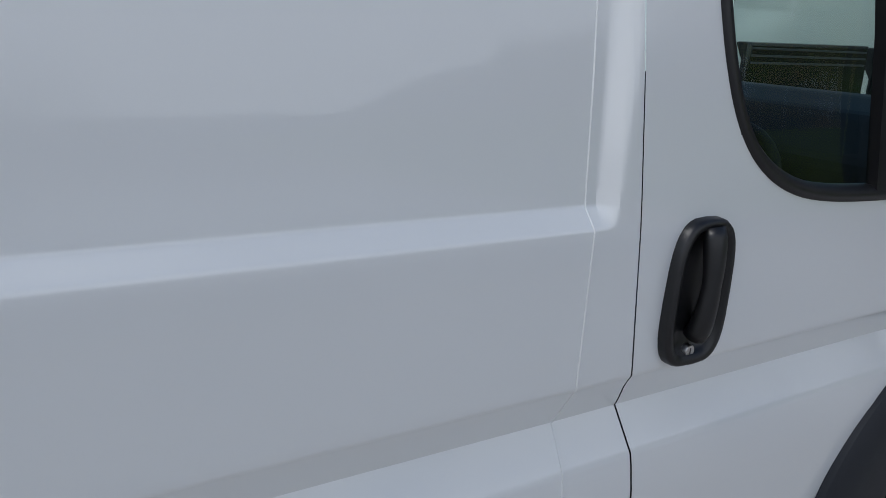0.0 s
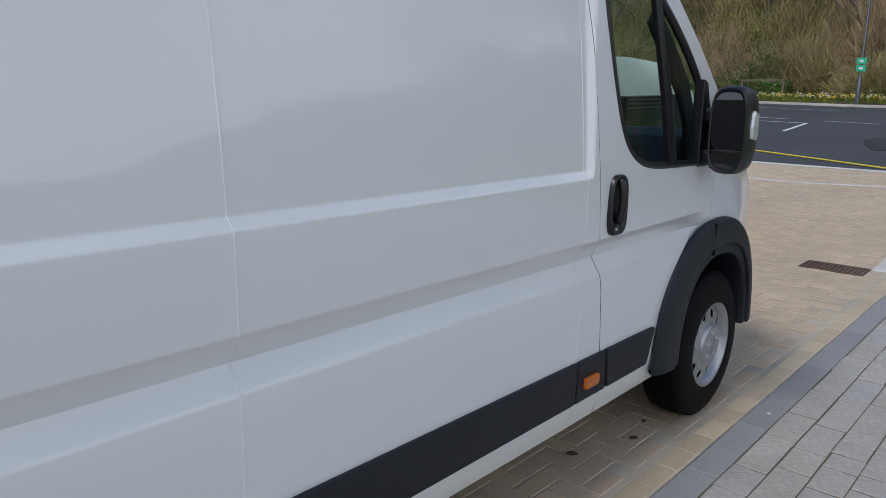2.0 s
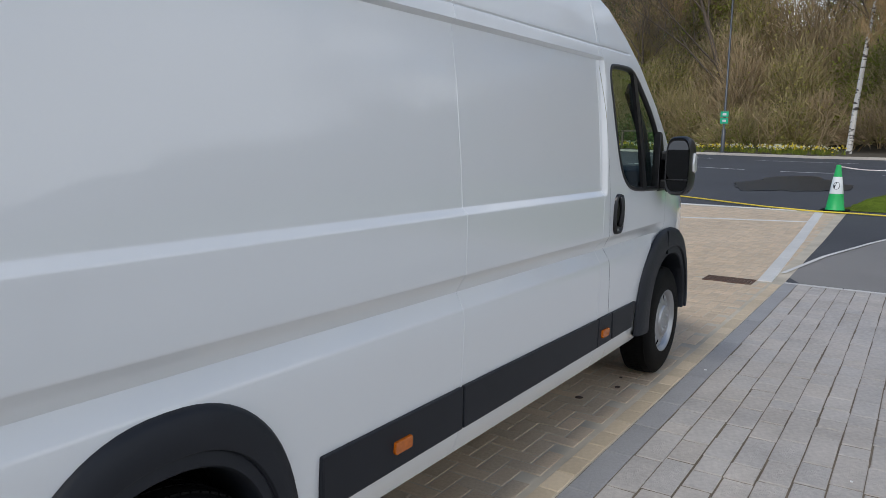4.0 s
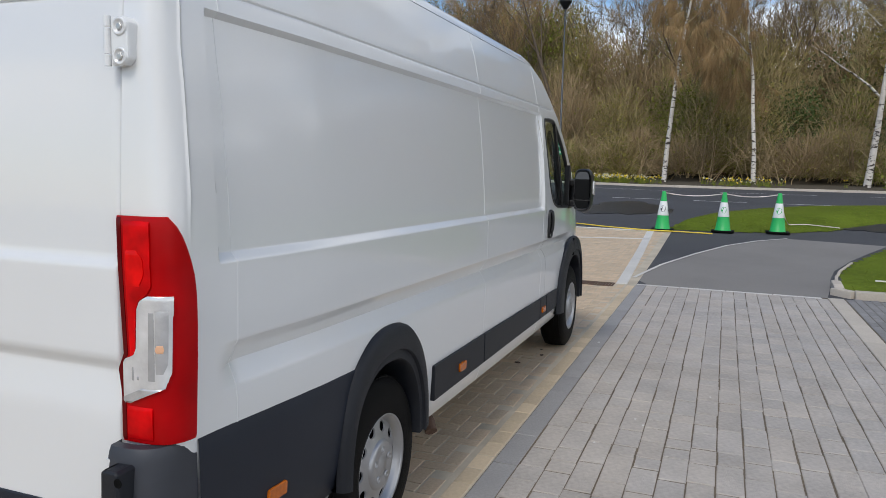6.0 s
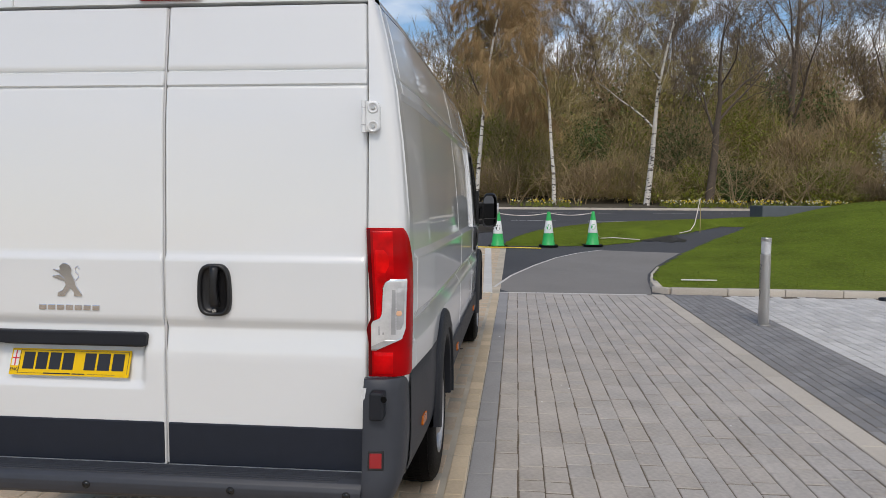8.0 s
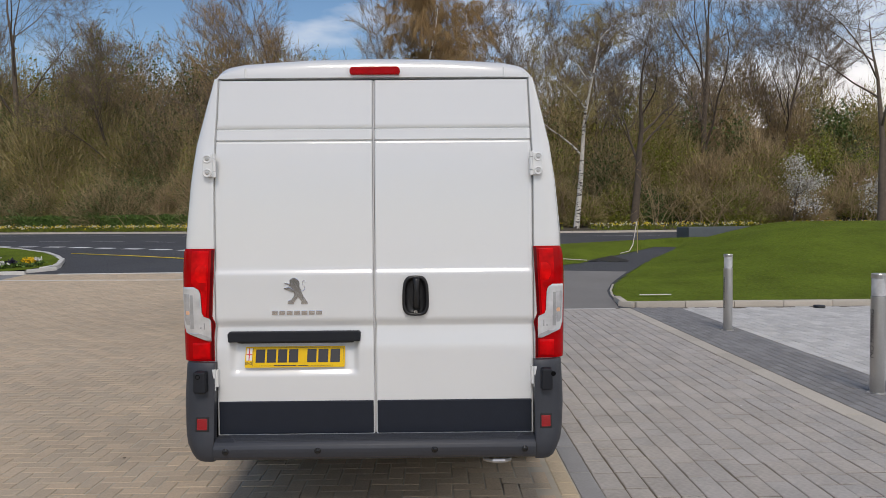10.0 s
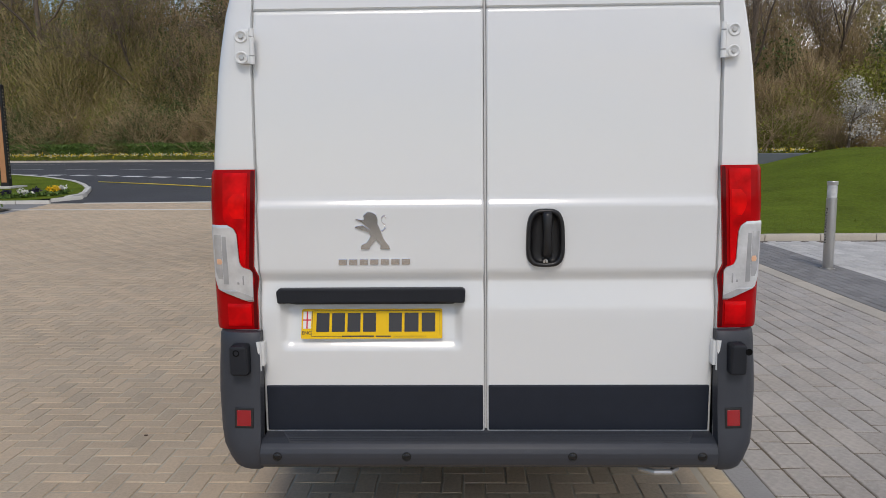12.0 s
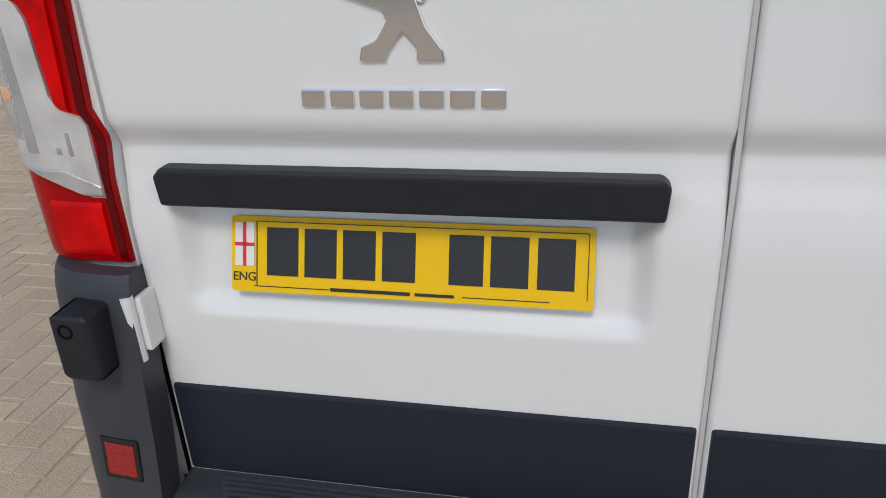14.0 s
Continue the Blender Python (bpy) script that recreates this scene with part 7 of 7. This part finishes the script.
# totem sign
WOOD = material("orange_timber", (0.46, 0.22, 0.10), 0.6, vary=0.15, scale=5, bump=0.2, bscale=40)
tot = empty("totem_sign", "tall black totem sign with an orange timber face", "sign", (20.3, 14.5, land(20.3) + 0.09))
part("plinth", box(-0.45, 0.45, -0.40, 0.40, 0.0, 0.06, 0.01), PALE_SETT, tot, "pale stone plinth")
part("body", box(-0.09, 0.09, -0.130, 0.130, 0.06, 3.20, 0.01), PLASTIC_D, tot, "black sign body")
part("timber_face", box(-0.105, -0.091, -0.078, 0.088, 0.18, 3.14, 0.004), WOOD, tot, "orange timber strip")
for k in range(28):
    part("side_stud", box(-0.03, 0.03, -0.142, -0.131, 0.3 + k * 0.1, 0.34 + k * 0.1, 0.002), CHROME, tot)

# lamp post
GALV = material("dark_lamp_post", (0.10, 0.105, 0.11), 0.5, metal=0.6, vary=0.1, scale=8)
lp = empty("lamp_post", "slim grey lamp post with a lantern head", "lamp post", (40.6, 6.7, land(40.6) + 0.1))
part("column", lathe([(0.10, 0.0), (0.10, 1.2), (0.06, 1.22), (0.045, 9.6)], 16, "z"), GALV, lp, smooth=True)
part("lantern", lathe([(0.08, 9.55), (0.12, 9.6), (0.36, 9.95), (0.36, 10.02), (0.0001, 10.08)], 20, "z"), PLASTIC_D, lp, "black cone-shaped lantern", flat_angle=30)
SIGN_G = material("green_sign", (0.02, 0.42, 0.22), 0.5, vary=0.05)
for z in (1.50, 1.83):
    sg = part("sign_plate", box(-0.075, -0.062, -0.20, 0.20, z, z + 0.29, 0.005), SIGN_G, lp, "small green sign plate")
    part("sign_bar", box(-0.079, -0.0755, -0.09, 0.09, z + 0.09, z + 0.20, 0.001), ROAD_PAINT, sg)

# timber rail at the verge
rail = empty("timber_rail", "low timber knee rail on the verge", "rail", (44.2, 12.3, bank_z(44.2, 12.3)))
for dy in (-1.1, 1.1):
    part("post", box(-0.06, 0.06, dy - 0.06, dy + 0.06, -0.1, 1.0, 0.01), BARK, rail)
part("top_rail", box(-0.05, 0.05, -1.2, 1.2, 1.0, 1.09, 0.01), BARK, rail)

# pale building far behind the trees
bl = empty("building", "pale two-storey building far behind the trees", "building", (72, -54, 4.0))
part("wall", box(-6, 6, -12, 12, -3.0, 6.5, 0.05), PALE_STONE, bl)
part("roof", box(-6.4, 6.4, -12.4, 12.4, 6.5, 7.0, 0.05), GALV, bl)
for zz in (0.8, 4.0):
    for k in range(7):
        part("window", box(-6.06, -6.0, -10.5 + k * 3.2, -8.7 + k * 3.2, zz, zz + 1.5, 0.01), GLOSS_BLACK, bl)


# ---------- paving pieces ----------
BLOCKS = {}


def block_data(name, lx, ly, mat, rng=None):
    """A paver with chamfered edges, its top at z 0."""
    h, c = 0.012, 0.004
    a, b = lx / 2, ly / 2
    j = (lambda: 0.0) if rng is None else (lambda: rng.uniform(-0.004, 0.004))
    low = [(-a, -b), (a, -b), (a, b), (-a, b)]
    vs = [(x, y, -h) for x, y in low] + [(x, y, -c) for x, y in low] + [(x * (1 - c / a) + j(), y * (1 - c / b) + j() * 0.5, 0.0) for x, y in low]
    fs = [(0, 1, 5, 4), (1, 2, 6, 5), (2, 3, 7, 6), (3, 0, 4, 7), (4, 5, 9, 8), (5, 6, 10, 9), (6, 7, 11, 10), (7, 4, 8, 11), (8, 9, 10, 11)]
    return vs, fs


def lay(name, pieces, mat, parent, label, near=None, most=300):
    """pieces: (x, y, lx, ly). The nearest become objects of their own, the rest one mesh."""
    rng = np.random.RandomState(len(pieces))
    close = [p for p in pieces if near and near(p[0], p[1])][:most]
    ids = set(id(p) for p in close)
    V, F = [], []
    for p in pieces:
        if id(p) in ids:
            continue
        x, y, lx, ly = p
        vs, fs = block_data(name, lx, ly, mat, rng)
        k = len(V)
        dz = rng.uniform(-0.0015, 0.0015)
        V += [(x + u, y + v, land(x + u) + w + dz) for u, v, w in vs]
        F += [tuple(i + k for i in f) for f in fs]
    o = link(name + "_rest", V, F, mat, parent)
    tagged(o, label, kind="stuff")
    o.name = name + "_field"
    for x, y, lx, ly in close:
        key = (name, round(lx, 3), round(ly, 3))
        if key not in BLOCKS:
            vs, fs = block_data(name, lx, ly, mat, rng)
            me = bpy.data.meshes.new(name)
            me.from_pydata(vs, [], fs)
            me.materials.append(mat)
            BLOCKS[key] = me
        ob = new(name, BLOCKS[key])
        ob.parent = parent
        ob.location = (x, y, rng.uniform(-0.0015, 0.0015))
        ob.rotation_euler = (rng.uniform(-0.006, 0.006), rng.uniform(-0.006, 0.006), rng.uniform(-0.004, 0.004))


U = 0.1
tan = []
for i in range(-90, 166):
    for j in range(-10, 125):
        t = (i - j) % 4
        if t == 0:
            p = ((i + 1) * U, (j + 0.5) * U, 0.192, 0.092)
        elif t == 2:
            p = ((i + 0.5) * U, j * U, 0.092, 0.192)
        else:
            continue
        if p[0] > 16.4 or p[1] < -1.02 + p[3] / 2 - 0.05 or p[1] > 10.9 or (8.96 < p[0] < 9.32 and -0.87 < p[1] < -0.30) or (p[1] > 10.2 and 10.5 < p[0] < 15 and p[1] > 10.0 + 0.32 * (p[0] - 10.6)):
            continue
        tan.append(p)
rngp = np.random.RandomState(5)
lay("paving_block", tan, TAN_BLOCK, tan_paving, "tan paving blocks", lambda x, y: -1.6 < x < 0.35 and -1.0 < y < 2.0)
edge = [(-9 + 0.1 + 0.2 * k, -1.085, 0.193, 0.103) for k in range(91)]
lay("edge_block", edge, TAN_EDGE, tan_paving, "pale tan edging blocks", lambda x, y: 0 < x < 9)
border = []
x = -9.0
while x < 9.2:
    l = rngp.uniform(0.42, 0.62)
    border.append((x + l / 2, -1.216, l - 0.006, 0.138))
    x += l
lay("border_slab", border, BORDER_SLAB, grey_paving, "blue-grey granite border slabs", lambda x, y: -1 < x < 9)
setts = []
cols = 16
wid = (3.615 - 1.289) / cols
for c in range(cols):
    x = -9.0 + rngp.uniform(0, 0.2)
    while x < 9.30:
        l = rngp.choice([0.16, 0.20, 0.24, 0.28, 0.33, 0.40])
        if 9.33 - (x + l) < 0.14:
            l = 9.33 - x
        setts.append((x + l / 2, -1.289 - wid * (c + 0.5) + rngp.uniform(-0.003, 0.003), l - 0.009 - rngp.choice([0.0, 0.0, 0.004]), wid - 0.006 + rngp.uniform(-0.005, 0.003)))
        x += l
lay("sett", setts, GREY_SETT, grey_paving, "grey granite setts", lambda x, y: -0.8 < x < 6.5)
dark = []
for r in range(9):
    y = -3.83 - 0.099 * (r + 0.5)
    for k in range(92):
        xx = -9 + 0.2 * k + 0.1 * (r % 2)
        if xx < 9.3:
            dark.append((xx + 0.1, y, 0.192, 0.092))
lay("dark_sett", dark, DARK_SETT, grey_paving, "dark grey paving blocks", lambda x, y: 1.5 < x < 5.0)
pale = []
for r in range(80):
    y = -4.73 - 0.13 * (r + 0.5)
    xx = -9 + rngp.uniform(0, 0.2)
    while xx < 9.3:
        l = rngp.uniform(0.14, 0.26)
        if xx + l < 9.46:
            pale.append((xx + l / 2, y, l - 0.008, 0.122))
        xx += l
lay("pale_sett", pale, PALE_SETT, grey_paving, "pale granite setts", lambda x, y: 3.0 < x < 6.5 and y > -6.0)
